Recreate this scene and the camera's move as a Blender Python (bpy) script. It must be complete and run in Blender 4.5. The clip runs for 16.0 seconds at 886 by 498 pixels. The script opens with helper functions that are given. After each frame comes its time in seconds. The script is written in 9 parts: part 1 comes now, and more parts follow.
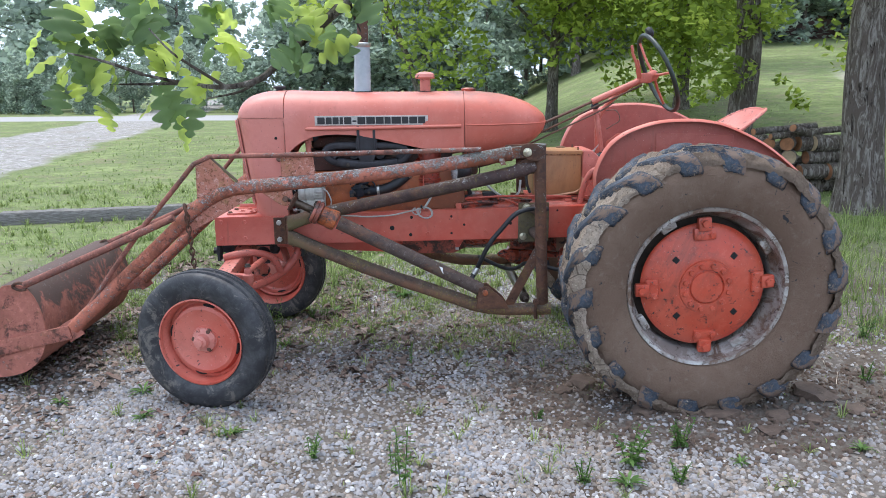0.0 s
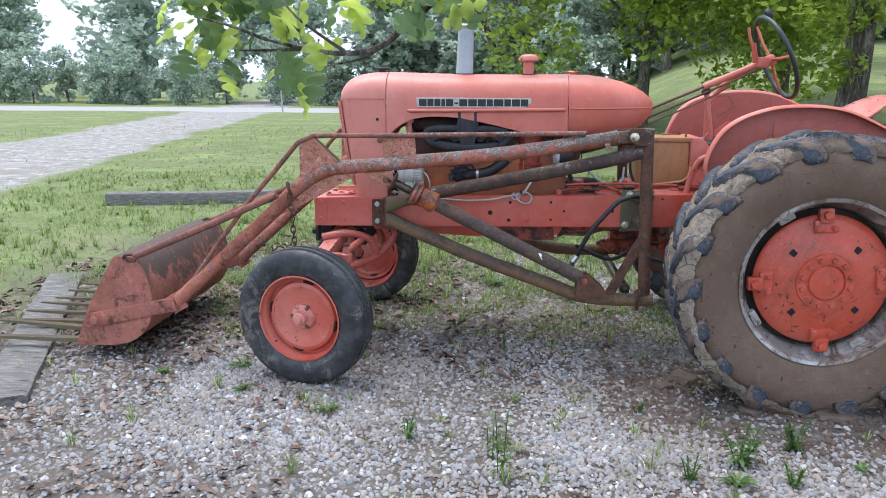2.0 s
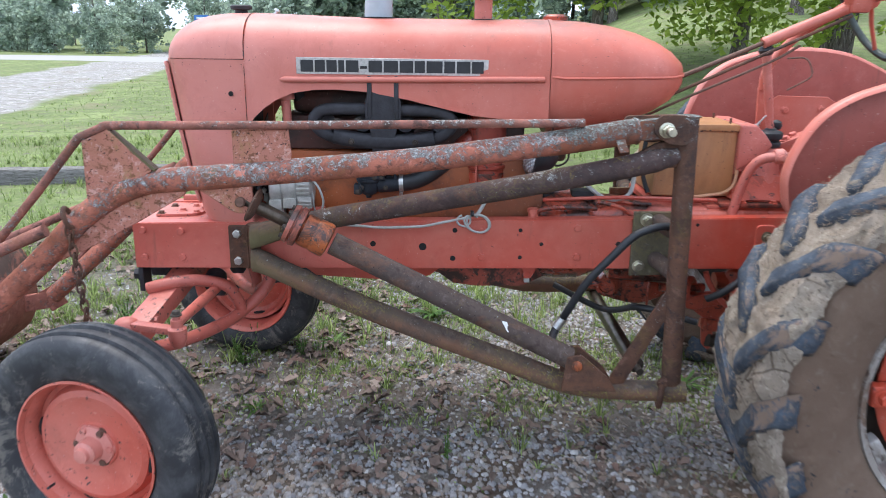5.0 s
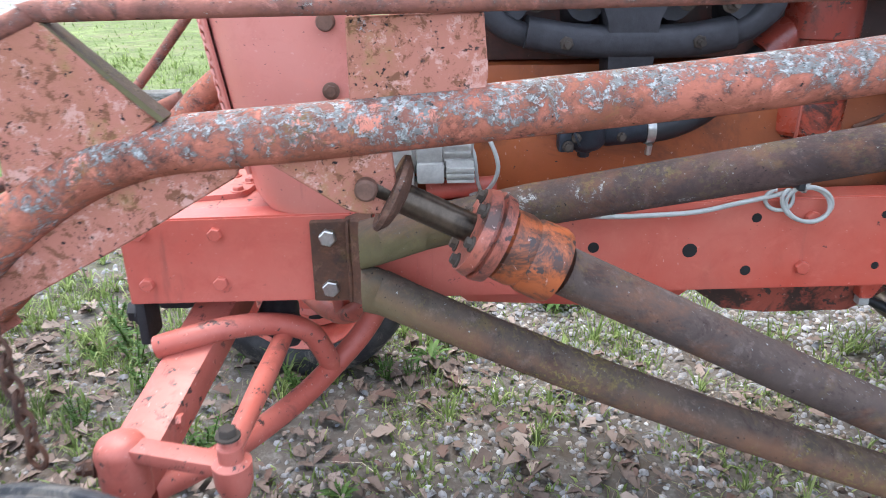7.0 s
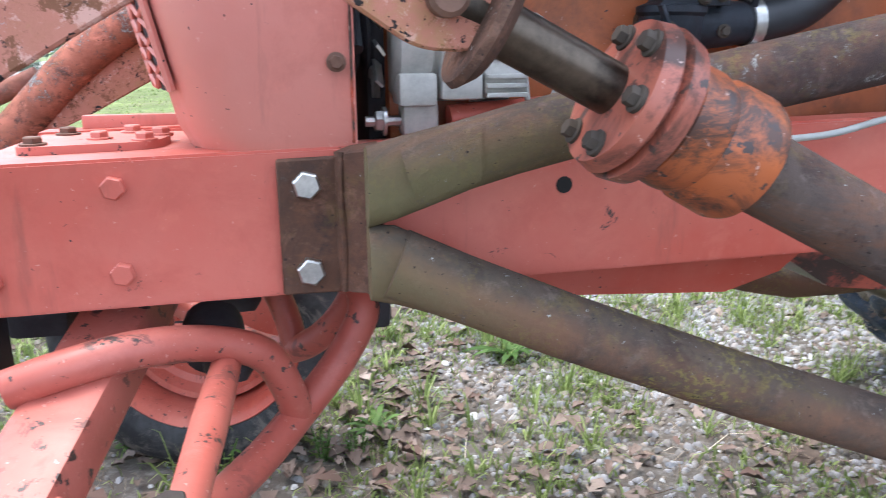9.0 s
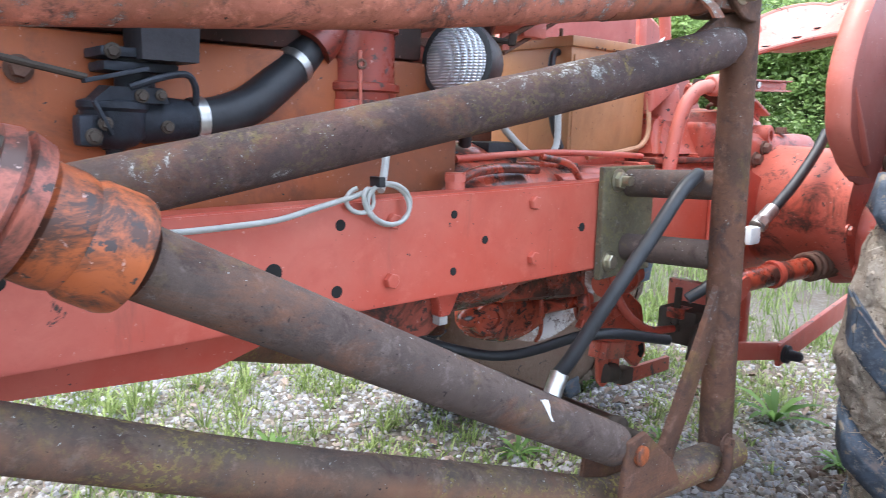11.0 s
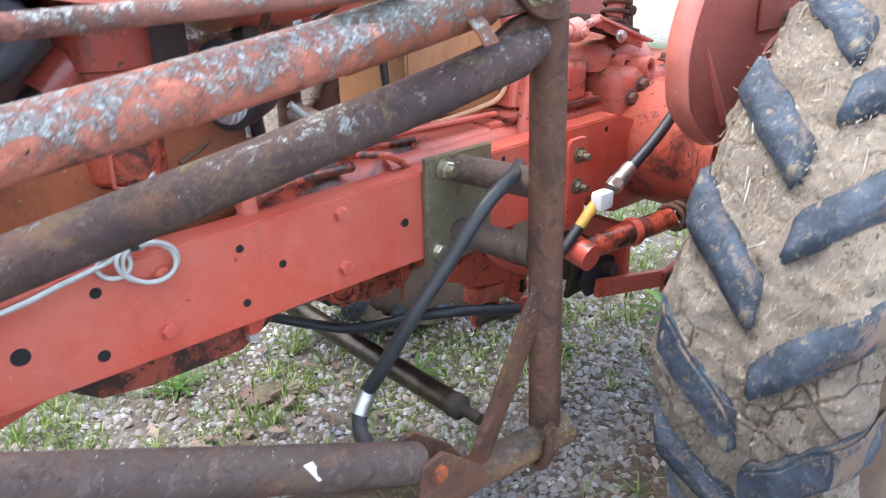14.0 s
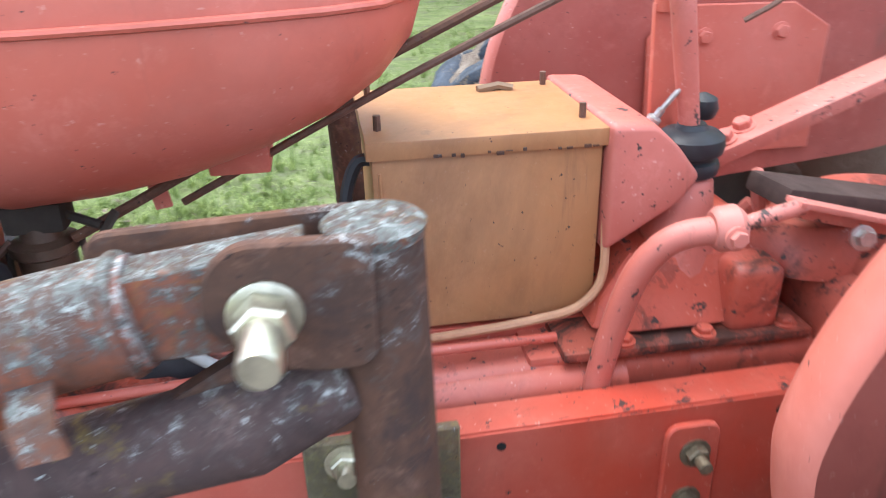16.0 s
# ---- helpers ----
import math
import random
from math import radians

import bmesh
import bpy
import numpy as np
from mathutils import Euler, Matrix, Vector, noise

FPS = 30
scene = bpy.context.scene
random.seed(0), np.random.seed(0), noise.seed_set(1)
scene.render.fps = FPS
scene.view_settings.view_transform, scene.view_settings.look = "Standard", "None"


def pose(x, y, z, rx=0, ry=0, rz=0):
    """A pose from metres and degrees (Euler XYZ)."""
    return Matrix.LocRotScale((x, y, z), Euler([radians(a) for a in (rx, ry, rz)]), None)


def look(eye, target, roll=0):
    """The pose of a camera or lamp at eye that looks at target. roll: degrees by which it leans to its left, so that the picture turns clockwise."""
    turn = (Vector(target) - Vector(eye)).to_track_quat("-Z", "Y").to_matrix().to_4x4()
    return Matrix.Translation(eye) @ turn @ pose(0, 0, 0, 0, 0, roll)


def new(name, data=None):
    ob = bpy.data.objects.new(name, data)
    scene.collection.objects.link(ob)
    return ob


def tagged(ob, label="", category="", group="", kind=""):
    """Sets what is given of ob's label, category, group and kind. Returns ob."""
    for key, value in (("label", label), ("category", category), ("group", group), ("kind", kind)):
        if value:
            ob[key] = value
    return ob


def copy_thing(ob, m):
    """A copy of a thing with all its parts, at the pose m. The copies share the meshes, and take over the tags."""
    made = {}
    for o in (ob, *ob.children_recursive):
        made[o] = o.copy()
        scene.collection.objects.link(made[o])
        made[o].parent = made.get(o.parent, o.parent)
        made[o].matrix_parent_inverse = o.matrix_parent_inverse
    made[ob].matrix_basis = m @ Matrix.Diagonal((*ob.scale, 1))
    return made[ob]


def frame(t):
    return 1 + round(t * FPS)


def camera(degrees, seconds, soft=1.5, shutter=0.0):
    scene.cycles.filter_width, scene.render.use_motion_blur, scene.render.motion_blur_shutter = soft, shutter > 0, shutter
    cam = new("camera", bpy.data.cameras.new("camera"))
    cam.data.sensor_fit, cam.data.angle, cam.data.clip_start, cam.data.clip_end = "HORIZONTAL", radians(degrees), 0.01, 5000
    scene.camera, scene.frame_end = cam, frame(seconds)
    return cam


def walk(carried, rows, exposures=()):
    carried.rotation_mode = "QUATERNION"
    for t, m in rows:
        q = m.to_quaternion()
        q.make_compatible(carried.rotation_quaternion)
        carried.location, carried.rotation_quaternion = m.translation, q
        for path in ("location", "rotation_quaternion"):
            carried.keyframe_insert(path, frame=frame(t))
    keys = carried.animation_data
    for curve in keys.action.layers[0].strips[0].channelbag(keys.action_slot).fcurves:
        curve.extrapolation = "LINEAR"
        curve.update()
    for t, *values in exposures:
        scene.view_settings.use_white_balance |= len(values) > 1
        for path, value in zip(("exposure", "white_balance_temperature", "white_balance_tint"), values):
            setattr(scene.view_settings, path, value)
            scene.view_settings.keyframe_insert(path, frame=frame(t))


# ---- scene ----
cam = camera(60.9, 16.0, soft=0.55, shutter=0.4)
PATH = [
    (0, (0.814, -4.074, 1.557), (0.852, -2.121, 1.126), -0.5),
    (0.5, (0.822, -4.062, 1.562), (0.849, -2.11, 1.13), -0.5),
    (1, (0.803, -4.06, 1.552), (0.831, -2.105, 1.129), -0.7),
    (1.5, (0.737, -4.044, 1.517), (0.711, -2.088, 1.098), -0.5),
    (2, (0.705, -4.033, 1.483), (0.538, -2.088, 1.044), 0.1),
    (2.5, (0.733, -3.996, 1.498), (0.572, -2.06, 1.022), -0.0),
    (3, (0.803, -3.847, 1.504), (0.709, -1.916, 0.995), -0.7),
    (3.2, (0.846, -3.732, 1.502), (0.79, -1.798, 0.995), -0.9),
    (5.3, (0.664, -2.188, 1.478), (0.652, -0.272, 0.903), 0.7),
    (5.5, (0.638, -2.039, 1.478), (0.587, -0.126, 0.897), -1.3),
    (6, (0.464, -1.735, 1.36), (0.295, 0.18, 0.809), -3.8),
    (6.5, (0.22, -1.416, 1.279), (0.168, 0.477, 0.636), -0.9),
    (7, (0.18, -1.187, 1.28), (0.199, 0.661, 0.516), -0.6),
    (7.5, (0.154, -0.98, 1.244), (0.206, 0.859, 0.46), -2.8),
    (8, (0.058, -0.845, 1.125), (0.242, 1.007, 0.393), -3.7),
    (8.5, (0.01, -0.788, 1.027), (0.253, 1.101, 0.417), -2.8),
    (9, (-0.014, -0.801, 0.957), (0.367, 1.093, 0.439), -0.5),
    (9.5, (0.01, -0.839, 0.951), (0.637, 1.002, 0.486), 0.7),
    (10, (0.062, -0.871, 0.96), (1.0, 0.849, 0.558), 0.5),
    (10.2, (0.082, -0.885, 0.969), (1.123, 0.781, 0.594), 0.7),
    (12.3, (0.147, -0.91, 0.989), (1.583, 0.438, 0.644), 2.7),
    (12.5, (0.145, -0.905, 0.992), (1.59, 0.433, 0.642), 2.9),
    (13, (0.164, -0.918, 0.99), (1.602, 0.426, 0.638), 2.8),
    (13.5, (0.309, -0.965, 1.084), (1.595, 0.483, 0.584), -0.2),
    (14, (0.466, -1.019, 1.287), (1.681, 0.368, 0.514), -1.0),
    (14.5, (0.565, -0.989, 1.391), (1.754, 0.397, 0.575), 0.1),
    (15, (0.836, -0.874, 1.406), (1.951, 0.583, 0.608), 2.4),
    (15.5, (1.125, -0.779, 1.422), (1.845, 0.892, 0.593), 0.3),
    (16, (1.367, -0.648, 1.429), (1.633, 1.138, 0.569), -1.4),
]
EXPOSURES = [(0.0, 0.58), (3.2, 0.62), (5.4, 0.82), (6.5, 1.10), (7.0, 1.28), (7.6, 1.26), (9.0, 1.36), (10.2, 1.56), (12.5, 1.64), (13.5, 1.68), (14.0, 1.56), (14.5, 1.42), (15.0, 1.20), (15.5, 1.27), (16.0, 1.3)]
walk(cam, [(t, look(eye, target, roll)) for t, eye, target, roll in PATH], EXPOSURES)

# ---- light ----
world = bpy.data.worlds.new("sky")
scene.world = world
world.use_nodes = True
wn = world.node_tree
wn.nodes.clear()
w_out = wn.nodes.new("ShaderNodeOutputWorld")
w_bg = wn.nodes.new("ShaderNodeBackground")
w_sky = wn.nodes.new("ShaderNodeTexSky")
w_sky.sky_type = "NISHITA"
w_sky.sun_disc = False
w_sky.sun_elevation = radians(74)
w_sky.sun_rotation = radians(320)
w_sky.dust_density = 6.0
w_sky.air_density = 1.0
w_mix = wn.nodes.new("ShaderNodeMix")
w_mix.data_type = "RGBA"
w_mix.inputs[0].default_value = 0.72
w_mix.inputs[7].default_value = (7.4, 8.9, 11.6, 1)
wn.links.new(w_sky.outputs[0], w_mix.inputs[6])
wn.links.new(w_mix.outputs[2], w_bg.inputs[0])
w_bg.inputs[1].default_value = 0.150
wn.links.new(w_bg.outputs[0], w_out.inputs[0])

sun_data = bpy.data.lights.new("sun", "SUN")
sun_data.energy = 1.7
sun_data.angle = radians(34)
sun_data.color = (1.0, 0.98, 0.95)
sun = new("sun", sun_data)
sun.matrix_world = look((-2.5, 3, 14), (0, 0, 0))


# ---- materials ----
class Mat:
    """A small builder for procedural materials."""

    def __init__(self, name, color, rough=0.6, metal=0.0, spec=0.5):
        self.m = bpy.data.materials.new(name)
        self.m.use_nodes = True
        self.nt = self.m.node_tree
        self.b = self.nt.nodes["Principled BSDF"]
        self.b.inputs["Roughness"].default_value = rough
        self.b.inputs["Metallic"].default_value = metal
        self.b.inputs["Specular IOR Level"].default_value = spec
        self.tc = self.nt.nodes.new("ShaderNodeTexCoord")
        self.co = self.tc.outputs["Object"]
        rgb = self.nt.nodes.new("ShaderNodeRGB")
        rgb.outputs[0].default_value = (*color, 1)
        self.col = rgb.outputs[0]
        self.link(self.col, self.b.inputs["Base Color"])

    def link(self, a, b):
        self.nt.links.new(a, b)

    def noise(self, scale, detail=4, rough=0.6, dist=0.0, stretch=None):
        n = self.nt.nodes.new("ShaderNodeTexNoise")
        n.inputs["Scale"].default_value = scale
        n.inputs["Detail"].default_value = detail
        n.inputs["Roughness"].default_value = rough
        n.inputs["Distortion"].default_value = dist
        if stretch:
            mp = self.nt.nodes.new("ShaderNodeMapping")
            mp.inputs["Scale"].default_value = stretch
            self.link(self.co, mp.inputs[0])
            self.link(mp.outputs[0], n.inputs["Vector"])
        else:
            self.link(self.co, n.inputs["Vector"])
        return n.outputs["Fac"]

    def cells(self, scale, feature="F1"):
        n = self.nt.nodes.new("ShaderNodeTexVoronoi")
        n.feature = feature
        n.inputs["Scale"].default_value = scale
        self.link(self.co, n.inputs["Vector"])
        return n.outputs["Distance"]

    def step(self, fac, lo, hi):
        n = self.nt.nodes.new("ShaderNodeMapRange")
        n.inputs["From Min"].default_value = lo
        n.inputs["From Max"].default_value = hi
        self.link(fac, n.inputs["Value"])
        return n.outputs["Result"]

    def mul(self, a, b, op="MULTIPLY"):
        n = self.nt.nodes.new("ShaderNodeMath")
        n.operation = op
        self.link(a, n.inputs[0])
        if isinstance(b, (int, float)):
            n.inputs[1].default_value = b
        else:
            self.link(b, n.inputs[1])
        return n.outputs[0]

    def up(self, lo, hi):
        """How far the surface faces the sky: what settles and grows there."""
        g = self.nt.nodes.new("ShaderNodeNewGeometry")
        s = self.nt.nodes.new("ShaderNodeSeparateXYZ")
        self.link(g.outputs["Normal"], s.inputs[0])
        return self.step(s.outputs[2], lo, hi)

    def over(self, color, fac, blend="MIX"):
        n = self.nt.nodes.new("ShaderNodeMix")
        n.data_type = "RGBA"
        n.blend_type = blend
        self.link(fac, n.inputs[0])
        self.link(self.col, n.inputs[6])
        if isinstance(color, tuple):
            n.inputs[7].default_value = (*color, 1)
        else:
            self.link(color, n.inputs[7])
        self.col = n.outputs[2]
        self.link(self.col, self.b.inputs["Base Color"])
        return self

    def rnd(self, lo, hi):
        g = self.nt.nodes.new("ShaderNodeNewGeometry")
        return self.step(g.outputs["Random Per Island"], lo, hi)

    def each(self, amount, island=False):
        """Each piece a little lighter or darker."""
        if island:
            g = self.nt.nodes.new("ShaderNodeNewGeometry")
            r = g.outputs["Random Per Island"]
        else:
            r = self.nt.nodes.new("ShaderNodeObjectInfo").outputs["Random"]
        n = self.nt.nodes.new("ShaderNodeHueSaturation")
        m = self.nt.nodes.new("ShaderNodeMapRange")
        m.inputs["To Min"].default_value = 1 - amount
        m.inputs["To Max"].default_value = 1 + amount
        self.link(r, m.inputs["Value"])
        self.link(m.outputs[0], n.inputs["Value"])
        self.link(self.col, n.inputs["Color"])
        self.col = n.outputs[0]
        self.link(self.col, self.b.inputs["Base Color"])
        return self

    def rough(self, fac, lo, hi):
        n = self.nt.nodes.new("ShaderNodeMapRange")
        n.inputs["To Min"].default_value = lo
        n.inputs["To Max"].default_value = hi
        self.link(fac, n.inputs["Value"])
        self.link(n.outputs[0], self.b.inputs["Roughness"])
        return self

    def bump(self, fac, strength, distance=0.005):
        n = self.nt.nodes.new("ShaderNodeBump")
        n.inputs["Strength"].default_value = strength
        n.inputs["Distance"].default_value = distance
        self.link(fac, n.inputs["Height"])
        if self.b.inputs["Normal"].is_linked:
            self.link(self.b.inputs["Normal"].links[0].from_socket, n.inputs["Normal"])
        self.link(n.outputs[0], self.b.inputs["Normal"])
        return self


def painted(name, color, faded, chips=0.66, rough=0.5, dirt=0.25, grease=0.0, gscale=4.5, glow=0.47, bleach=0.0, soot_shade=None, wear=0.0, scuff=0.4, smoke=None):
    """Old enamel: faded areas, run-down dirt, chips to dark steel, pale scuffs and, on castings, black grease."""
    a = Mat(name, color, rough)
    a.over(faded, a.step(a.noise(3.2, 5), 0.4, 0.68))
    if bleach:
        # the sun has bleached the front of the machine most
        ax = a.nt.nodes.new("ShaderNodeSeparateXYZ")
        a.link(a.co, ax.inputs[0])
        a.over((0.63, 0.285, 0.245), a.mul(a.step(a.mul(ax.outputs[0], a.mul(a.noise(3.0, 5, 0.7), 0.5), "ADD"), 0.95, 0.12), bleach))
    a.over(tuple(c * 0.70 for c in color), a.mul(a.step(a.noise(9, 7, 0.75, 0.6), 0.50, 0.76), 0.40 if bleach else 0.55))
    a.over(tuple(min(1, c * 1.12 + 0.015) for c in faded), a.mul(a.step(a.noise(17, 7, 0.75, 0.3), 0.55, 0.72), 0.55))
    a.over((0.10, 0.045, 0.03), a.mul(a.step(a.noise(2.4, 8, 0.75, 0.5, (1, 1, 0.6)), 0.54, 0.76), dirt))
    a.over((0.12, 0.06, 0.042), a.mul(a.step(a.noise(20, 6, 0.7, 0.3, (1, 1, 0.12)), 0.60, 0.74), min(0.6, dirt * 1.3)))
    if grease:
        film = a.step(a.noise(gscale, 7, 0.75, 0.8), glow, glow + 0.11)
        a.over((0.035, 0.022, 0.018), a.mul(film, grease))
    if smoke:
        # exhaust soot washed over the crown behind the stack
        lie = a.nt.nodes.new("ShaderNodeSeparateXYZ")
        a.link(a.co, lie.inputs[0])
        crown = a.mul(a.step(lie.outputs[0], smoke[0], smoke[0] + 0.22), a.step(lie.outputs[0], smoke[1], smoke[1] - 0.25))
        a.over((0.16, 0.095, 0.082), a.mul(a.mul(crown, a.step(lie.outputs[2], 1.43, 1.50)), a.mul(a.step(a.noise(5, 7, 0.75, 0.6), 0.36, 0.62), 0.75)))
    if soot_shade:
        # darkened along its length: shade by the air cleaner and soot, in the colour
        run = a.nt.nodes.new("ShaderNodeSeparateXYZ")
        a.link(a.co, run.inputs[0])
        a.over((0.050, 0.028, 0.022), a.mul(a.step(a.mul(run.outputs[0], a.mul(a.noise(4.2, 7, 0.72, 0.6), 0.55), "ADD"), soot_shade[0], soot_shade[1]), 0.6))
    big_chip = a.mul(a.step(a.noise(1.6, 3), 0.46, 0.60), a.step(a.noise(24, 6, 0.7, 0.5), chips - 0.04, chips - 0.015))
    chip = a.mul(a.step(a.noise(48, 4, 0.6), chips, chips + 0.03), big_chip, "MAXIMUM")
    if wear:
        # boots have knocked the paint off towards the driver's place
        back = a.nt.nodes.new("ShaderNodeSeparateXYZ")
        a.link(a.co, back.inputs[0])
        flakes = a.mul(a.step(a.noise(19, 7, 0.75, 0.5), 0.585, 0.60), a.up(0.2, 0.8))
        chip = a.mul(chip, a.mul(flakes, a.step(back.outputs[0], wear, wear + 0.2)), "MAXIMUM")
    a.over((0.05, 0.030, 0.027), chip)
    a.over((0.030, 0.022, 0.022), a.step(a.noise(150, 2, 0.5), 0.735, 0.755))
    a.over((0.75, 0.52, 0.46), a.mul(a.step(a.noise(120, 3), 0.67, 0.72), scuff))
    a.rough(a.noise(14, 6, 0.7), rough - 0.14, rough + 0.2)
    a.bump(a.noise(90, 4), 0.12, 0.002)
    a.bump(a.noise(6, 4), 0.10, 0.01)
    a.bump(chip, -0.4, 0.002)
    return a.m


def lichened(name, color, second, amount, algae=0.0, speck=0.0, crusts=((0.225, 0.222, 0.208), (0.47, 0.475, 0.452)), below=None, olive=0.0, bare=None):
    """Old steel pipe: worn paint or rust, dark stains, ochre growth and crusts of lichen towards its upper side."""
    a = Mat(name, color, 0.85, spec=0.2)
    a.over(second, a.step(a.noise(7, 7, 0.75, 0.4), 0.42, 0.60))
    a.over(tuple(min(1, c * 1.35 + 0.02) for c in color), a.mul(a.step(a.noise(30, 7, 0.78, 0.3), 0.54, 0.64), 0.8))
    a.over((0.055, 0.036, 0.032), a.mul(a.step(a.noise(16, 8, 0.78, 0.4), 0.53, 0.63), 0.85))
    a.over((0.22, 0.095, 0.05), a.mul(a.step(a.noise(6, 7, 0.78, 0.5, (0.5, 1, 1)), 0.52, 0.68), 0.55))
    if below:
        # bare rust on the flanks and the underside
        a.over(below, a.mul(a.mul(a.up(0.62, 0.12), a.step(a.noise(5, 7, 0.72, 0.4), 0.36, 0.52)), 0.75))
    if olive:
        # a green film where the rain drips off the front
        ends = a.nt.nodes.new("ShaderNodeSeparateXYZ")
        a.link(a.co, ends.inputs[0])
        film = a.step(a.mul(ends.outputs[0], a.mul(a.noise(3.6, 6, 0.7, 0.4), 0.5), "ADD"), olive + 0.42, olive + 0.10)
        a.over((0.150, 0.132, 0.070), a.mul(a.mul(film, a.mul(a.up(0.60, -0.2), 0.22, "ADD")), 0.9))
    if algae:
        bed_a = a.mul(a.step(a.noise(2.1, 4), 0.44, 0.60), algae)
        a.over((0.095, 0.088, 0.038), a.mul(bed_a, 0.12))
        a.over((0.28, 0.245, 0.060), a.mul(a.mul(bed_a, 1.3), a.mul(a.step(a.noise(130, 4, 0.7), 0.51, 0.57), a.step(a.noise(20, 5, 0.7), 0.43, 0.54))))
    top = a.up(-0.75, 0.55)
    if bare:
        # the dipping end is rubbed bare of growth
        dip = a.nt.nodes.new("ShaderNodeSeparateXYZ")
        a.link(a.co, dip.inputs[0])
        top = a.mul(top, a.step(dip.outputs[0], bare[0], bare[1]))
    a.over((0.26, 0.195, 0.045), a.mul(a.step(a.noise(11, 7, 0.75, 0.3), 0.57, 0.65), a.mul(top, 0.75 if amount > 0.05 else 0.22)))
    crust = a.noise(44, 10, 0.78, 0.35)
    patch = a.mul(a.noise(8.5, 6, 0.68), 0.42)
    bed = a.mul(a.mul(a.mul(crust, 0.68), patch, "ADD"), a.mul(a.mul(top, amount), 0.6 * amount - 0.02, "ADD"), "ADD")
    bed = a.mul(bed, a.mul(a.noise(2.6, 3), 0.26), "ADD")
    shade = a.step(bed, 0.745, 0.79)
    a.over((0.100, 0.082, 0.076), a.mul(shade, 0.5))
    lich = a.step(bed, 0.800, 0.808)
    lich = a.mul(lich, a.step(a.noise(80, 9, 0.84, 0.8), 0.47, 0.495))
    a.over(crusts[0], lich)
    a.over(crusts[1], a.mul(lich, a.step(a.noise(110, 7, 0.78), 0.50, 0.57)))
    a.over((0.075, 0.068, 0.064), a.mul(lich, a.step(a.noise(150, 5, 0.75), 0.555, 0.60)))
    a.over(tuple(min(1, c * 1.3 + 0.03) for c in color), a.mul(lich, a.step(a.noise(22, 7, 0.75), 0.58, 0.62)))
    a.over((0.36, 0.385, 0.365), a.step(a.mul(a.mul(a.noise(140, 5, 0.7), a.mul(a.noise(9, 4), 0.16), "ADD"), a.mul(top, 0.05), "ADD"), 0.80 - speck, 0.815 - speck))
    a.over((0.03, 0.022, 0.02), a.step(a.noise(130, 3), 0.68, 0.71))
    a.bump(a.noise(55, 7, 0.78), 0.6, 0.004)
    a.bump(lich, 0.5, 0.003)
    return a.m


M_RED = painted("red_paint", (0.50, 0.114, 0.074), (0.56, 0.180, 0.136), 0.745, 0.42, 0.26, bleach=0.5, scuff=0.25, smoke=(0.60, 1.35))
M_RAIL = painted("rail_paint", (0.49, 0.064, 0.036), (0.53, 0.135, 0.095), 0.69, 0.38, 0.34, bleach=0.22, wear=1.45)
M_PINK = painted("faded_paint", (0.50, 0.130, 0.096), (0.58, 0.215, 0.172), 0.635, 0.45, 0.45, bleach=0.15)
M_AXLE = painted("axle_paint", (0.42, 0.090, 0.064), (0.49, 0.150, 0.115), 0.63, 0.45, 0.5)
M_ORANGE = painted("orange_enamel", (0.42, 0.105, 0.030), (0.27, 0.068, 0.032), 0.62, 0.40, 0.95, 0.9, 12)
M_ENGINE = painted("engine_paint", (0.42, 0.110, 0.030), (0.35, 0.085, 0.028), 0.70, 0.45, 0.35, 0.5, 3.0, 0.55, soot_shade=(0.86, 1.25))
M_GREASY = painted("greasy_casting", (0.46, 0.072, 0.036), (0.42, 0.085, 0.050), 0.64, 0.26, 0.6, 0.95, 9, 0.44)
M_LINK = painted("linkage_paint", (0.44, 0.070, 0.036), (0.42, 0.090, 0.055), 0.62, 0.36, 0.8, 0.7, 9, 0.54)
M_PUMP = painted("oily_pump", (0.42, 0.066, 0.032), (0.38, 0.075, 0.042), 0.62, 0.22, 0.6, 0.97, 13, 0.52)
M_CLEANER = painted("cleaner_paint", (0.32, 0.050, 0.030), (0.24, 0.046, 0.032), 0.64, 0.26, 0.7, 0.9, 8, 0.50)
M_GEAR = painted("gearbox_paint", (0.47, 0.085, 0.050), (0.50, 0.135, 0.098), 0.64, 0.42, 0.5, 0.92, 7, 0.555, wear=1.3)
M_COVER = painted("oily_cover", (0.34, 0.075, 0.048), (0.30, 0.075, 0.052), 0.60, 0.34, 0.9, 0.97, 11, 0.42)
M_FLANGE = painted("greasy_flange", (0.36, 0.100, 0.066), (0.27, 0.085, 0.060), 0.60, 0.36, 0.9, 0.9, 10, 0.475)
M_HUB = painted("wheel_paint", (0.50, 0.062, 0.030), (0.52, 0.105, 0.062), 0.64, 0.34, 0.9, 0.45, 6, 0.56)
M_FRONTRIM = painted("front_wheel_paint", (0.52, 0.098, 0.064), (0.57, 0.165, 0.122), 0.66, 0.4, 0.5)
M_BOX = painted("tan_enamel", (0.40, 0.182, 0.074), (0.42, 0.215, 0.105), 0.735, 0.45, 0.55, scuff=0.08)
M_ARM = lichened("lichened_arm", (0.46, 0.158, 0.106), (0.28, 0.098, 0.064), 0.122, crusts=((0.195, 0.198, 0.190), (0.43, 0.445, 0.435)), bare=(-0.55, 0.0))
M_ARMEND = lichened("rusty_arm_end", (0.120, 0.054, 0.032), (0.066, 0.040, 0.031), 0.100, 0.3, crusts=((0.125, 0.135, 0.125), (0.28, 0.31, 0.295)), below=(0.34, 0.110, 0.062))
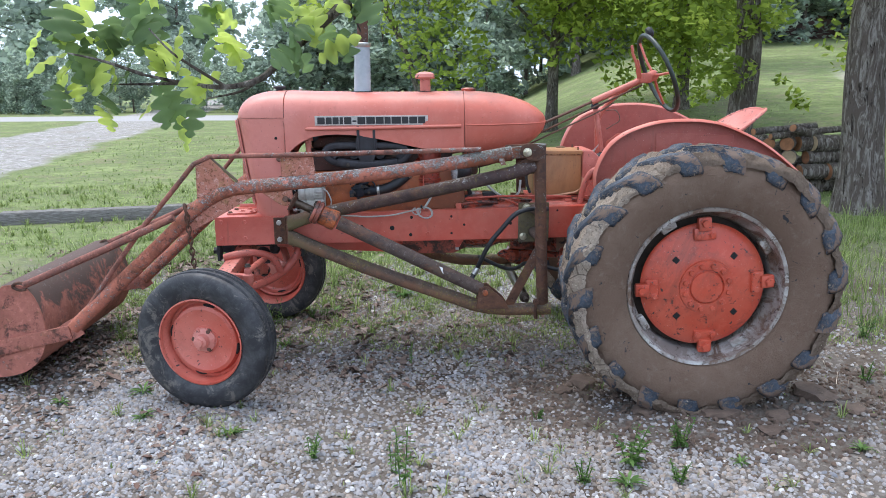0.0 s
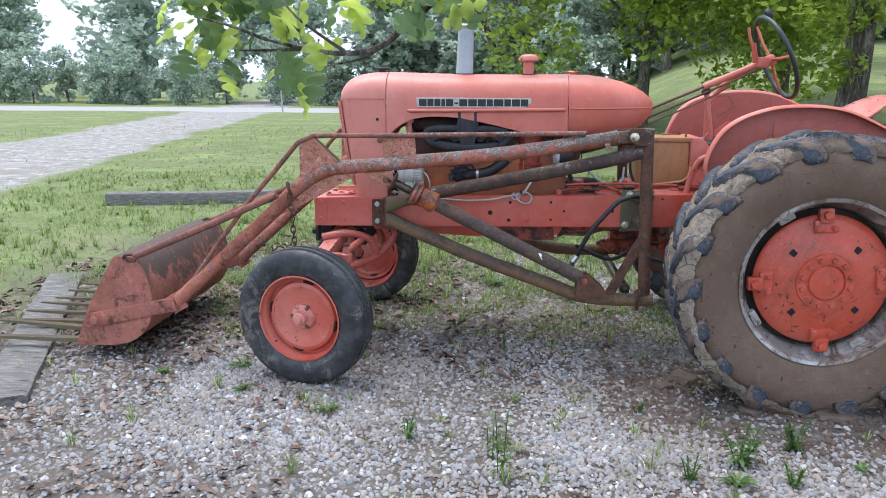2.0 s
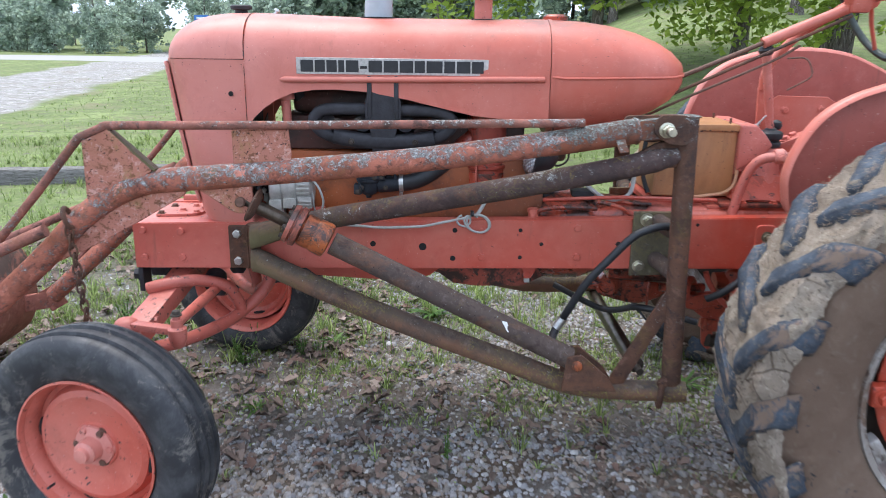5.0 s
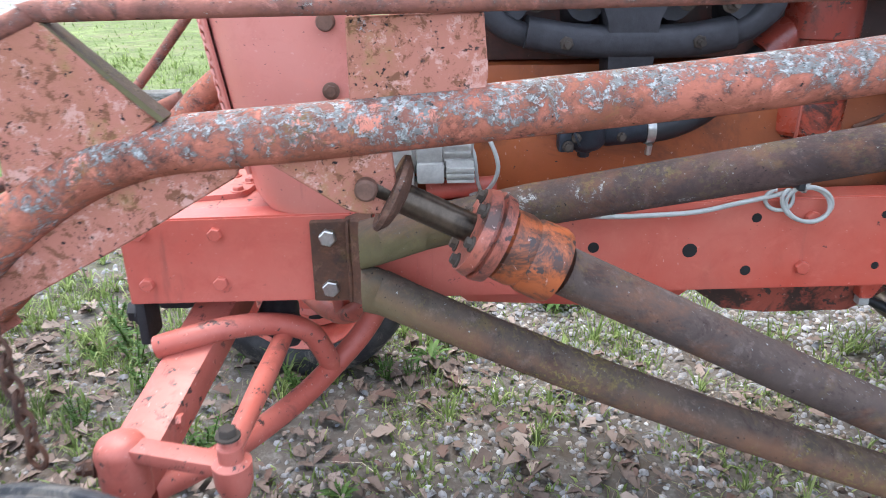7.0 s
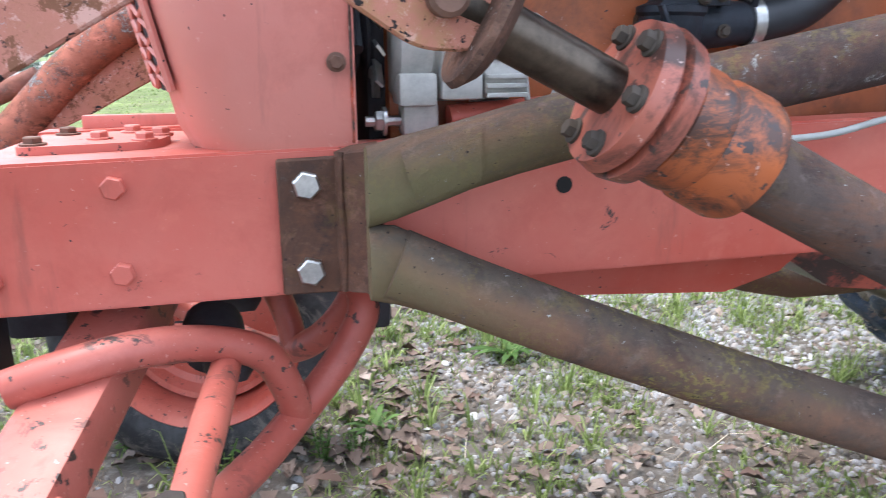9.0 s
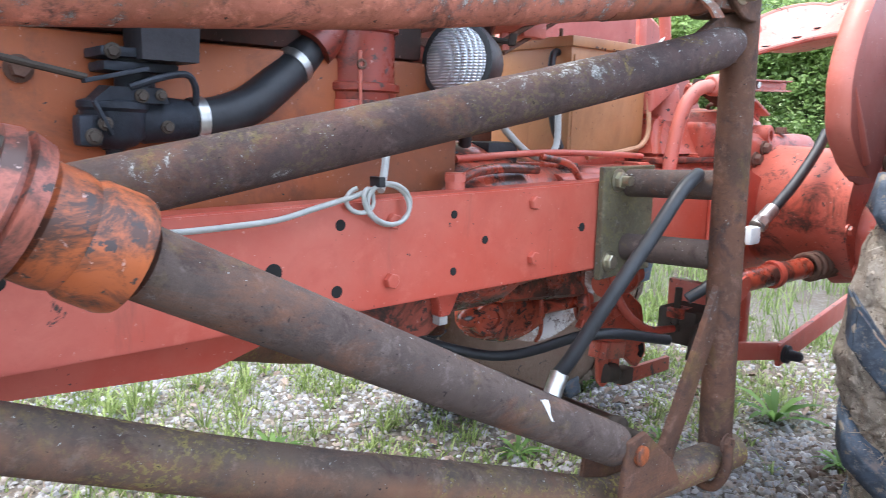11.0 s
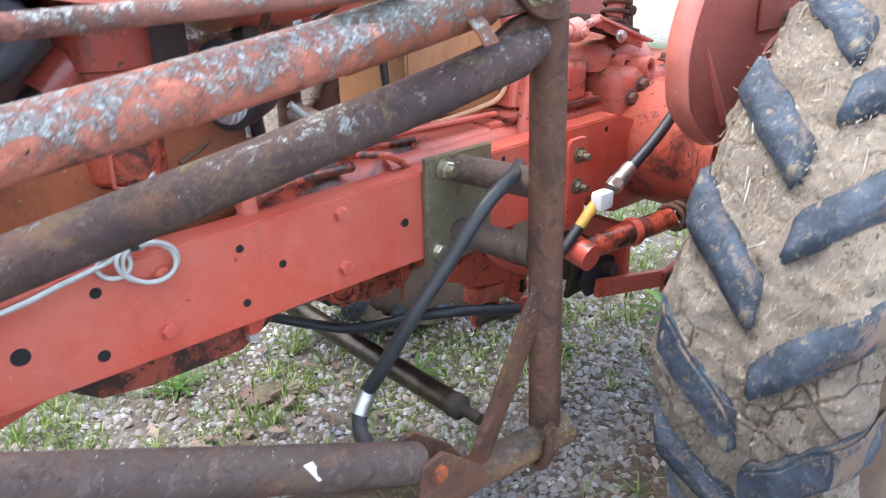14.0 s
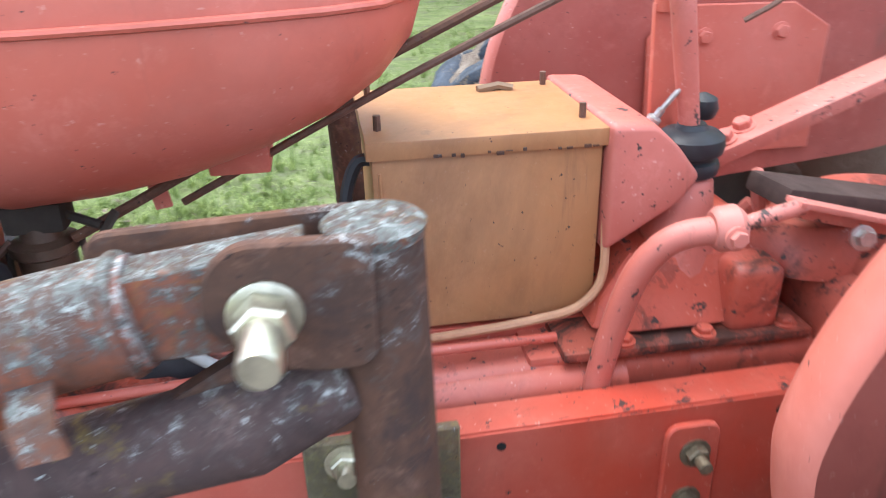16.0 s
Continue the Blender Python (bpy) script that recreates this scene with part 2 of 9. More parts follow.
M_ROD = lichened("rusty_rod", (0.30, 0.120, 0.092), (0.16, 0.075, 0.060), 0.085, bare=(-0.5, 0.5))
plate_m = Mat("mottled_plate", (0.43, 0.175, 0.128), 0.85, spec=0.2)
plate_m.over((0.36, 0.155, 0.095), plate_m.step(plate_m.noise(5, 7, 0.75, 0.3), 0.47, 0.63))
plate_m.over((0.55, 0.31, 0.255), plate_m.step(plate_m.noise(34, 9, 0.82, 0.2), 0.54, 0.59))
plate_m.over((0.20, 0.088, 0.052), plate_m.step(plate_m.noise(40, 8, 0.8, 0.4), 0.535, 0.58))
plate_m.over((0.065, 0.042, 0.036), plate_m.step(plate_m.noise(58, 6, 0.75), 0.60, 0.65))
plate_m.over((0.28, 0.22, 0.07), plate_m.mul(plate_m.step(plate_m.noise(7, 7, 0.75), 0.57, 0.67), 0.45))
plate_m.over((0.33, 0.37, 0.38), plate_m.step(plate_m.noise(26, 9, 0.78, 0.3), 0.65, 0.69))
plate_m.over((0.025, 0.02, 0.02), plate_m.step(plate_m.noise(110, 3), 0.635, 0.67))
plate_m.bump(plate_m.noise(60, 7, 0.78), 0.55, 0.003)
M_PLATE = plate_m.m
M_PIPE = lichened("brown_pipe", (0.088, 0.055, 0.050), (0.054, 0.040, 0.039), 0.058, 0.22, 0.022, olive=0.22, bare=(0.55, 1.0))
M_CYL = lichened("cylinder_steel", (0.100, 0.074, 0.064), (0.076, 0.056, 0.050), 0.0, 0.05, 0.012)
M_MOSS = lichened("algae_pipe", (0.100, 0.074, 0.058), (0.062, 0.050, 0.046), 0.02, 0.75, 0.0, below=(0.205, 0.105, 0.064), olive=0.12)
M_RUST = lichened("dark_rust", (0.120, 0.060, 0.040), (0.070, 0.041, 0.031), 0.025)
# darker than the hood red: shade on the fender panels is in the paint
M_FENDER = painted("shaded_fender_paint", (0.33, 0.072, 0.053), (0.39, 0.115, 0.088), 0.74, 0.45, 0.45)
M_BUCKETEND = lichened("bucket_end_steel", (0.40, 0.150, 0.112), (0.30, 0.115, 0.085), 0.0)
bkt = Mat("bucket_steel", (0.33, 0.130, 0.098), 0.85, spec=0.2)
bkt.over((0.22, 0.088, 0.064), bkt.step(bkt.noise(5, 7, 0.75, 0.4), 0.45, 0.62))
bkt.over((0.42, 0.20, 0.155), bkt.mul(bkt.step(bkt.noise(26, 8, 0.8, 0.3), 0.54, 0.62), 0.8))
bkt.over((0.085, 0.066, 0.058), bkt.mul(bkt.step(bkt.mul(bkt.noise(7, 8, 0.78, 0.5), bkt.mul(bkt.up(-0.2, 0.7), 0.26), "ADD"), 0.58, 0.66), 0.92))
bkt.over((0.20, 0.185, 0.165), bkt.mul(bkt.step(bkt.noise(36, 9, 0.8, 0.4), 0.58, 0.64), bkt.up(-0.1, 0.8)))
bkt.bump(bkt.noise(50, 7, 0.78), 0.5, 0.003)
M_BUCKET = bkt.m


def simple(name, color, rough, metal=0.0, scale=30, vary=0.35, bump=0.1, spec=0.5):
    a = Mat(name, color, rough, metal, spec)
    a.over(tuple(c * (1 - vary) for c in color), a.step(a.noise(scale, 6, 0.7), 0.4, 0.66))
    a.over(tuple(min(1, c * (1 + vary)) for c in color), a.mul(a.step(a.noise(scale * 0.3, 4), 0.5, 0.75), 0.6))
    a.bump(a.noise(scale * 2.5, 5, 0.7), bump, 0.003)
    return a.m


M_ZINC = simple("zinc_plate", (0.55, 0.55, 0.53), 0.35, 0.9, 60)
M_BRASSY = simple("yellow_zinc", (0.60, 0.57, 0.44), 0.30, 0.9, 40)
M_OLDBOLT = simple("tarnished_bolt", (0.20, 0.165, 0.11), 0.5, 0.5, 70, 0.6)
M_BOLT = simple("rusty_bolt", (0.16, 0.085, 0.06), 0.75, 0.2, 90)
M_ALU = simple("cast_aluminium", (0.46, 0.45, 0.42), 0.55, 0.2, 50, 0.25)
M_CAST = simple("sooty_iron", (0.034, 0.033, 0.038), 0.62, 0.0, 24, 0.5, 0.35, 0.35)
M_CARB = simple("dark_casting", (0.034, 0.040, 0.052), 0.55, 0.15, 30, 0.5, 0.4, 0.3)
# soot, and the shade under the hood darkened into the paint
M_SHADED_SOOT = painted("shaded_sooty_block", (0.085, 0.030, 0.022), (0.055, 0.026, 0.022), 0.66, 0.65, 0.6, 0.8)
M_BLACK = simple("black_rubber", (0.020, 0.022, 0.026), 0.5, 0, 40, 0.4, 0.1)
M_CHROME = simple("dull_rod", (0.105, 0.080, 0.060), 0.34, 0.75, 26, 0.65, 0.08)
M_GREYPAINT = simple("grey_stack_paint", (0.33, 0.36, 0.38), 0.55, 0.1, 18, 0.2)
M_WIRE = simple("white_cable", (0.42, 0.43, 0.41), 0.5, 0, 60, 0.15)
M_TANWIRE = simple("tan_cable", (0.55, 0.30, 0.17), 0.5, 0, 60, 0.15)
M_SILVER = simple("decal_silver", (0.50, 0.47, 0.44), 0.5, 0.2, 120, 0.35)
M_INK = simple("decal_ink", (0.02, 0.02, 0.022), 0.55, 0, 90, 0.4)
M_WHITE = simple("white_plastic", (0.78, 0.78, 0.76), 0.5, 0, 60, 0.1)
M_YELLOW = simple("yellow_sleeve", (0.50, 0.29, 0.05), 0.5, 0, 60, 0.2)
M_GREENRIM = simple("dark_grip", (0.022, 0.034, 0.028), 0.4, 0, 60, 0.5)
rim_m = Mat("muddy_rim", (0.30, 0.27, 0.245), 0.42, 0.5)
rim_m.over((0.50, 0.49, 0.47), rim_m.step(rim_m.noise(5, 6, 0.7, 0.5), 0.52, 0.62))
rim_m.over((0.17, 0.115, 0.085), rim_m.step(rim_m.noise(7, 8, 0.76, 0.6), 0.50, 0.58))
rim_m.over((0.07, 0.045, 0.034), rim_m.mul(rim_m.step(rim_m.noise(22, 7, 0.75, 0.4), 0.56, 0.62), 0.9))
rim_m.rough(rim_m.noise(12, 5), 0.3, 0.8)
rim_m.bump(rim_m.noise(40, 6, 0.75), 0.3, 0.004)
M_RIM = rim_m.m
M_DIRTY = simple("muddy_dark_steel", (0.060, 0.046, 0.036), 0.85, 0.1, 9, 0.5, 0.3)
M_PAD = simple("worn_brown_rubber", (0.075, 0.048, 0.040), 0.8, 0, 30, 0.4, 0.4, 0.2)
M_OLIVE = lichened("olive_pipe", (0.150, 0.128, 0.080), (0.110, 0.096, 0.064), 0.01, 0.2)
M_BOWL = simple("varnished_bowl", (0.085, 0.050, 0.034), 0.35, 0.0, 30, 0.6, 0.3)
# flat black pieces stand for holes and slots: their inner shade is painted
M_HOLE = simple("hole_shade", (0.012, 0.011, 0.011), 0.9, 0, 60, 0.2)

rub = Mat("worn_rubber", (0.028, 0.036, 0.050), 0.72, spec=0.35)
rub.over((0.060, 0.080, 0.108), rub.step(rub.noise(14, 6, 0.7), 0.44, 0.66))
rub.over((0.165, 0.175, 0.185), rub.mul(rub.step(rub.noise(85, 6, 0.75), 0.54, 0.66), 0.4))
rub.over((0.38, 0.32, 0.25), rub.step(rub.noise(11, 9, 0.8, 0.7), 0.605, 0.64))
rub.over((0.21, 0.165, 0.115), rub.mul(rub.step(rub.noise(40, 8, 0.8, 0.5), 0.55, 0.62), 0.85))
# the shoulder ends of the lugs are daubed with mud
rub_n = rub.nt.nodes.new("ShaderNodeNewGeometry")
rub_s = rub.nt.nodes.new("ShaderNodeSeparateXYZ")
rub.link(rub_n.outputs["Normal"], rub_s.inputs[0])
ends_out = rub.step(rub.mul(rub_s.outputs[1], -1.0), 0.25, 0.6)
rub.over((0.160, 0.110, 0.082), rub.mul(ends_out, rub.step(rub.noise(5.5, 8, 0.76, 0.5), 0.505, 0.55)))
rub.bump(rub.noise(120, 5), 0.2, 0.003)
M_LUG = rub.m

ftr = Mat("front_rubber", (0.017, 0.018, 0.022), 0.55)
ftr.over((0.062, 0.064, 0.068), ftr.step(ftr.noise(11, 7, 0.72, 0.4), 0.45, 0.68))
ftr.over((0.165, 0.150, 0.130), ftr.mul(ftr.step(ftr.noise(8, 9, 0.8, 0.7), 0.535, 0.60), 0.75))
ftr.bump(ftr.noise(110, 5), 0.2, 0.003)
M_FRONT = ftr.m

mud = Mat("dried_mud", (0.34, 0.275, 0.22), 0.95, spec=0.1)
mud_s = mud.nt.nodes.new("ShaderNodeSeparateXYZ")
mud.link(mud.co, mud_s.inputs[0])
mud.over((0.44, 0.37, 0.30), mud.step(mud.noise(9, 7, 0.75, 0.5), 0.44, 0.68))
mud.over((0.20, 0.150, 0.112), mud.step(mud.noise(12, 8, 0.78, 0.5), 0.56, 0.68))
# chaff and grit trodden into it
mud.over((0.60, 0.52, 0.41), mud.mul(mud.step(mud.noise(70, 5, 0.7, 0.9, (1, 2.4, 1)), 0.58, 0.61), 0.8))
mud.over((0.095, 0.070, 0.052), mud.mul(mud.step(mud.noise(85, 5, 0.7, 0.9, (2.2, 1, 1)), 0.59, 0.62), 0.85))
mud.over((0.075, 0.080, 0.088), mud.mul(mud.step(mud.noise(26, 3, 0.6, 0.3), 0.69, 0.72), 0.8))
mud.over((0.10, 0.075, 0.056), mud.mul(mud.step(mud.cells(13, "DISTANCE_TO_EDGE"), 0.05, 0.0), mud.step(mud.noise(5, 4), 0.45, 0.6)))
# fresher, darker mud on the rear half of the tread
mud.over((0.15, 0.108, 0.080), mud.mul(mud.step(mud.mul(mud_s.outputs[0], mud.noise(6, 6, 0.7), "ADD"), 2.1, 2.6), 0.8))
mud.bump(mud.noise(9, 6, 0.7), 0.8, 0.04)
mud.bump(mud.noise(28, 8, 0.8), 0.9, 0.022)
mud.bump(mud.noise(140, 5, 0.8), 0.4, 0.004)
M_MUD = mud.m

side = Mat("muddy_sidewall", (0.165, 0.110, 0.080), 0.92, spec=0.15)
side.over((0.205, 0.145, 0.108), side.step(side.noise(3.5, 6, 0.7, 0.5), 0.42, 0.68))
side.over((0.13, 0.092, 0.064), side.mul(side.step(side.noise(12, 7, 0.75, 0.8), 0.56, 0.74), 0.6))
side.over((0.040, 0.042, 0.047), side.step(side.noise(19, 5, 0.65, 0.9), 0.645, 0.68))
side.over((0.24, 0.19, 0.15), side.mul(side.step(side.noise(26, 8, 0.8, 0.6), 0.55, 0.66), 0.6))
side.bump(side.noise(16, 8, 0.8, 0.4), 0.8, 0.02)
side.bump(side.noise(70, 7, 0.75), 0.3, 0.004)
M_SIDE = side.m

straw = Mat("dry_straw", (0.36, 0.285, 0.205), 0.8)
straw.over((0.20, 0.135, 0.085), straw.rnd(0.50, 0.54))
straw.over((0.46, 0.40, 0.32), straw.rnd(0.93, 0.95))
straw.each(0.4, True)
M_STRAW = straw.m

lens = Mat("lamp_glass", (0.70, 0.74, 0.77), 0.12, 0.55)
waves = []
for direction in ("X", "Z"):
    wave = lens.nt.nodes.new("ShaderNodeTexWave")
    wave.bands_direction = direction
    wave.inputs["Scale"].default_value = 66
    lens.link(lens.co, wave.inputs["Vector"])
    waves.append(wave.outputs["Fac"])
fluted = lens.mul(waves[0], waves[1])
lens.over((0.40, 0.44, 0.48), lens.step(fluted, 0.25, 0.0))
lens.bump(fluted, 0.7, 0.004)
M_LENS = lens.m

stone = Mat("gravel_stone", (0.345, 0.340, 0.350), 0.75, spec=0.3)
stone.over((0.30, 0.250, 0.21), stone.rnd(0.45, 0.48))
stone.over((0.20, 0.185, 0.172), stone.rnd(0.62, 0.64))
stone.over((0.44, 0.435, 0.43), stone.rnd(0.86, 0.88))
stone.over((0.15, 0.16, 0.18), stone.rnd(0.92, 0.94))
stone.over((0.13, 0.10, 0.075), stone.mul(stone.step(stone.noise(0.9, 5), 0.46, 0.62), 0.38))
stone.over((0.44, 0.44, 0.44), stone.mul(stone.step(stone.noise(45, 5, 0.7), 0.56, 0.68), 0.45))
stone.over((0.12, 0.10, 0.085), stone.mul(stone.step(stone.noise(60, 5, 0.7), 0.54, 0.64), 0.6))
stone.each(0.22, True)
stone.bump(stone.noise(160, 4), 0.3, 0.003)
M_STONE = stone.m




def foliage(name, color, light, dark, single=False):
    a = Mat(name, color, 0.55, spec=0.25)
    if single:
        a.over(light, a.step(a.nt.nodes.new("ShaderNodeObjectInfo").outputs["Random"], 0.45, 0.6))
    else:
        a.over(light, a.rnd(0.55, 0.8))
    a.over(dark, a.mul(a.step(a.noise(0.9, 3), 0.5, 0.68), 0.7))
    a.each(0.3, not single)
    tr = a.nt.nodes.new("ShaderNodeBsdfTranslucent")
    a.link(a.col, tr.inputs[0])
    mx = a.nt.nodes.new("ShaderNodeMixShader")
    mx.inputs[0].default_value = 0.55
    a.link(a.b.outputs[0], mx.inputs[1])
    a.link(tr.outputs[0], mx.inputs[2])
    a.link(mx.outputs[0], a.nt.nodes["Material Output"].inputs[0])
    return a.m


# far leaves are paler and bluer: aerial haze is put into their colour
M_WOODS = foliage("hazed_foliage", (0.34, 0.42, 0.34), (0.48, 0.56, 0.45), (0.23, 0.30, 0.25))
M_CANOPY = foliage("near_foliage", (0.28, 0.38, 0.065), (0.42, 0.50, 0.10), (0.16, 0.24, 0.05))
M_GRASS = foliage("grass_blades", (0.195, 0.265, 0.085), (0.32, 0.385, 0.150), (0.115, 0.175, 0.058))
M_EDGE = foliage("edge_foliage", (0.26, 0.37, 0.135), (0.40, 0.51, 0.23), (0.15, 0.23, 0.09))
M_WEED = foliage("weed_leaves", (0.105, 0.20, 0.055), (0.16, 0.27, 0.08), (0.07, 0.13, 0.04))
# the yellow-green tone carries the light shining through some of the leaves
M_OAKLEAF = foliage("oak_leaves", (0.19, 0.29, 0.12), (0.46, 0.56, 0.13), (0.12, 0.20, 0.10), True)
litter = Mat("dead_leaf", (0.170, 0.118, 0.094), 0.8)
litter.over((0.27, 0.210, 0.175), litter.rnd(0.55, 0.75))
litter.over((0.105, 0.060, 0.046), litter.rnd(0.75, 0.9))
litter.over((0.07, 0.05, 0.04), litter.mul(litter.step(litter.noise(60, 5, 0.7), 0.54, 0.64), 0.6))
litter.each(0.3, True)
M_LITTER = litter.m

bark = Mat("oak_bark", (0.115, 0.095, 0.082), 0.95, spec=0.1)
ridge = bark.noise(16, 6, 0.7, 1.2, (1, 1, 0.22))
bark.over((0.30, 0.275, 0.25), bark.step(ridge, 0.48, 0.62))
bark.over((0.035, 0.028, 0.024), bark.step(bark.noise(20, 5, 0.7, 1.4, (1, 1, 0.18)), 0.56, 0.64))
bark.bump(ridge, 1.0, 0.05)
bark.bump(bark.noise(60, 6), 0.5, 0.01)
M_BARK = bark.m
M_ENDGRAIN = simple("cut_wood", (0.33, 0.145, 0.070), 0.8, 0, 12, 0.45, 0.2)
M_PALEWOOD = simple("pale_cut_wood", (0.46, 0.34, 0.22), 0.8, 0, 14, 0.3, 0.2)

timber = Mat("weathered_timber", (0.155, 0.145, 0.135), 0.9, spec=0.15)
timber.over((0.26, 0.25, 0.235), timber.step(timber.noise(9, 6, 0.7, 0.4, (1, 4, 9)), 0.45, 0.62))
timber.over((0.045, 0.042, 0.04), timber.step(timber.noise(7, 6, 0.7, 0.8, (0.8, 5, 10)), 0.58, 0.66))
timber.bump(timber.noise(12, 6, 0.7, 0.5, (1, 5, 10)), 0.8, 0.02)
M_TIMBER = timber.m
M_SIGN = simple("sign_blue", (0.04, 0.16, 0.42), 0.5, 0.1, 20, 0.15)
M_HOUSE = simple("brown_siding", (0.085, 0.045, 0.038), 0.8, 0, 3, 0.3)
M_CLOD = simple("brown_clod", (0.120, 0.084, 0.064), 0.95, 0, 18, 0.45, 0.9)


# ---- shapes ----
WORLD = {}


def link_mesh(name, bm, material, sharp=38):
    bm.normal_update()
    limit = radians(sharp)
    for e in bm.edges:
        e.smooth = len(e.link_faces) == 2 and e.calc_face_angle(0) < limit
    for f in bm.faces:
        f.smooth = True
    me = bpy.data.meshes.new(name)
    bm.to_mesh(me)
    bm.free()
    me.materials.append(material)
    return new(name, me)


def thing(name, at, label, category, group="", kind=""):
    ob = new(name)
    ob.location = at
    ob.empty_display_size = 0.1
    WORLD[ob.name] = Matrix.Translation(at)
    return tagged(ob, label, category, group, kind)


def part(name, bm, material, parent, label="", sharp=38):
    ob = link_mesh(name, bm, material, sharp)
    ob.parent = parent
    ob.matrix_parent_inverse = WORLD.get(parent.name, Matrix()).inverted()
    if label:
        ob["label"] = label
    return ob


def whole(name, bm, material, label, category, group="", kind="", sharp=38):
    return tagged(link_mesh(name, bm, material, sharp), label, category, group, kind)


def join(*bms):
    out = bms[0]
    for b in bms[1:]:
        me = bpy.data.meshes.new("tmp")
        b.to_mesh(me)
        out.from_mesh(me)
        bpy.data.meshes.remove(me)
        b.free()
    return out


def skin(rings, cap=True, closed=True):
    """A surface over rings of the same number of points."""
    bm = bmesh.new()
    vs = [[bm.verts.new(p) for p in r] for r in rings]
    n = len(rings[0])
    for a, b in zip(vs, vs[1:]):
        for i in range(n if closed else n - 1):
            j = (i + 1) % n
            bm.faces.new((a[i], a[j], b[j], b[i]))
    if cap and closed:
        bm.faces.new(vs[0][::-1])
        bm.faces.new(vs[-1])
    bmesh.ops.recalc_face_normals(bm, faces=bm.faces)
    return bm


def tube(points, r, n=14, cap=True, flat=1.0, wob=0.0):
    """A round bar along points; r one radius or one for each point."""
    pts = [Vector(p) for p in points]
    rs = r if isinstance(r, (list, tuple)) else [r] * len(pts)
    rings, side_v = [], None
    for i, p in enumerate(pts):
        d = (pts[min(i + 1, len(pts) - 1)] - pts[max(i - 1, 0)]).normalized()
        if side_v is None:
            side_v = d.orthogonal().normalized()
        side_v = (side_v - d * side_v.dot(d)).normalized()
        up_v = d.cross(side_v)
        ring = []
        for k in range(n):
            a = 2 * math.pi * k / n
            q = rs[i]
            if wob:
                q *= 1 + wob * noise.noise(p * 9 + Vector((math.cos(a), math.sin(a), 0)) * 1.5)
            ring.append(p + side_v * math.cos(a) * q + up_v * math.sin(a) * q * flat)
        rings.append(ring)
    return skin(rings, cap)


def curve(points, steps=6):
    """Points on a smooth line through the given ones."""
    p = [Vector(q) for q in points]
    p = [2 * p[0] - p[1], *p, 2 * p[-1] - p[-2]]
    out = []
    for i in range(1, len(p) - 2):
        for k in range(steps):
            t = k / steps
            a, b, c, d = p[i - 1], p[i], p[i + 1], p[i + 2]
            out.append(0.5 * (2 * b + (c - a) * t + (2 * a - 5 * b + 4 * c - d) * t * t + (3 * b - a - 3 * c + d) * t ** 3))
    out.append(p[-2])
    return out


def lathe(profile, at, axis, n=32, cap=True):
    """Turn (distance along the axis, radius) pairs about an axis from at."""
    at, d = Vector(at), Vector(axis).normalized()
    s = d.orthogonal().normalized()
    u = d.cross(s)
    rings = [[at + d * h + (s * math.cos(a) + u * math.sin(a)) * max(r, 1e-4) for a in (2 * math.pi * k / n for k in range(n))] for h, r in profile]
    return skin(rings, cap)


def block(lo, hi, bevel=0.004, seg=2):
    bm = bmesh.new()
    bmesh.ops.create_cube(bm, size=1)
    lo, hi = Vector(lo), Vector(hi)
    for v in bm.verts:
        v.co = Vector((lo[k] + (hi[k] - lo[k]) * (v.co[k] + 0.5) for k in range(3)))
    if bevel:
        bmesh.ops.bevel(bm, geom=bm.edges[:], offset=bevel, segments=seg, affect="EDGES", profile=0.6)
    return bm


def bar(a, b, w, h, bevel=0.003, up=(0, 0, 1)):
    """A flat bar from a to b, w wide and h thick along up."""
    a, b = Vector(a), Vector(b)
    d = (b - a).normalized()
    s = d.cross(Vector(up)).normalized()
    u = s.cross(d)
    rings = [[p + s * x * w / 2 + u * y * h / 2 for x, y in ((-1, -1), (1, -1), (1, 1), (-1, 1))] for p in (a, b)]
    bm = skin(rings)
    if bevel:
        bmesh.ops.bevel(bm, geom=bm.edges[:], offset=bevel, segments=2, affect="EDGES", profile=0.6)
    return bm


def plate(outline, y0, y1, bevel=0.0025):
    """A plate cut to an outline in x and z, from y0 to y1."""
    bm = skin([[(x, y, z) for x, z in outline] for y in (y0, y1)])
    if bevel:
        bmesh.ops.bevel(bm, geom=bm.edges[:], offset=bevel, segments=1, affect="EDGES")
    return bm


def rounded(points, r, steps=5):
    """An outline with its corners rounded."""
    out, n = [], len(points)
    for i in range(n):
        a, b, c = (Vector((*points[k % n], 0)) for k in (i - 1, i, i + 1))
        q = min(r, (a - b).length * 0.45, (c - b).length * 0.45)
        p0, p1 = b + (a - b).normalized() * q, b + (c - b).normalized() * q
        for k in range(steps + 1):
            t = k / steps
            v = p0 * (1 - t) ** 2 + b * 2 * t * (1 - t) + p1 * t * t
            out.append((v.x, v.y))
    return out


def hexbolt(at, axis, r=0.013, h=0.010, washer=True):
    at, d = Vector(at), Vector(axis).normalized()
    bm = lathe([(0, r), (h * 0.85, r), (h, r * 0.86)], at, d, 6)
    if washer:
        bm = join(bm, lathe([(-0.001, r * 1.35), (0.0025, r * 1.35), (0.003, r * 1.2)], at, d, 20))
    return bm


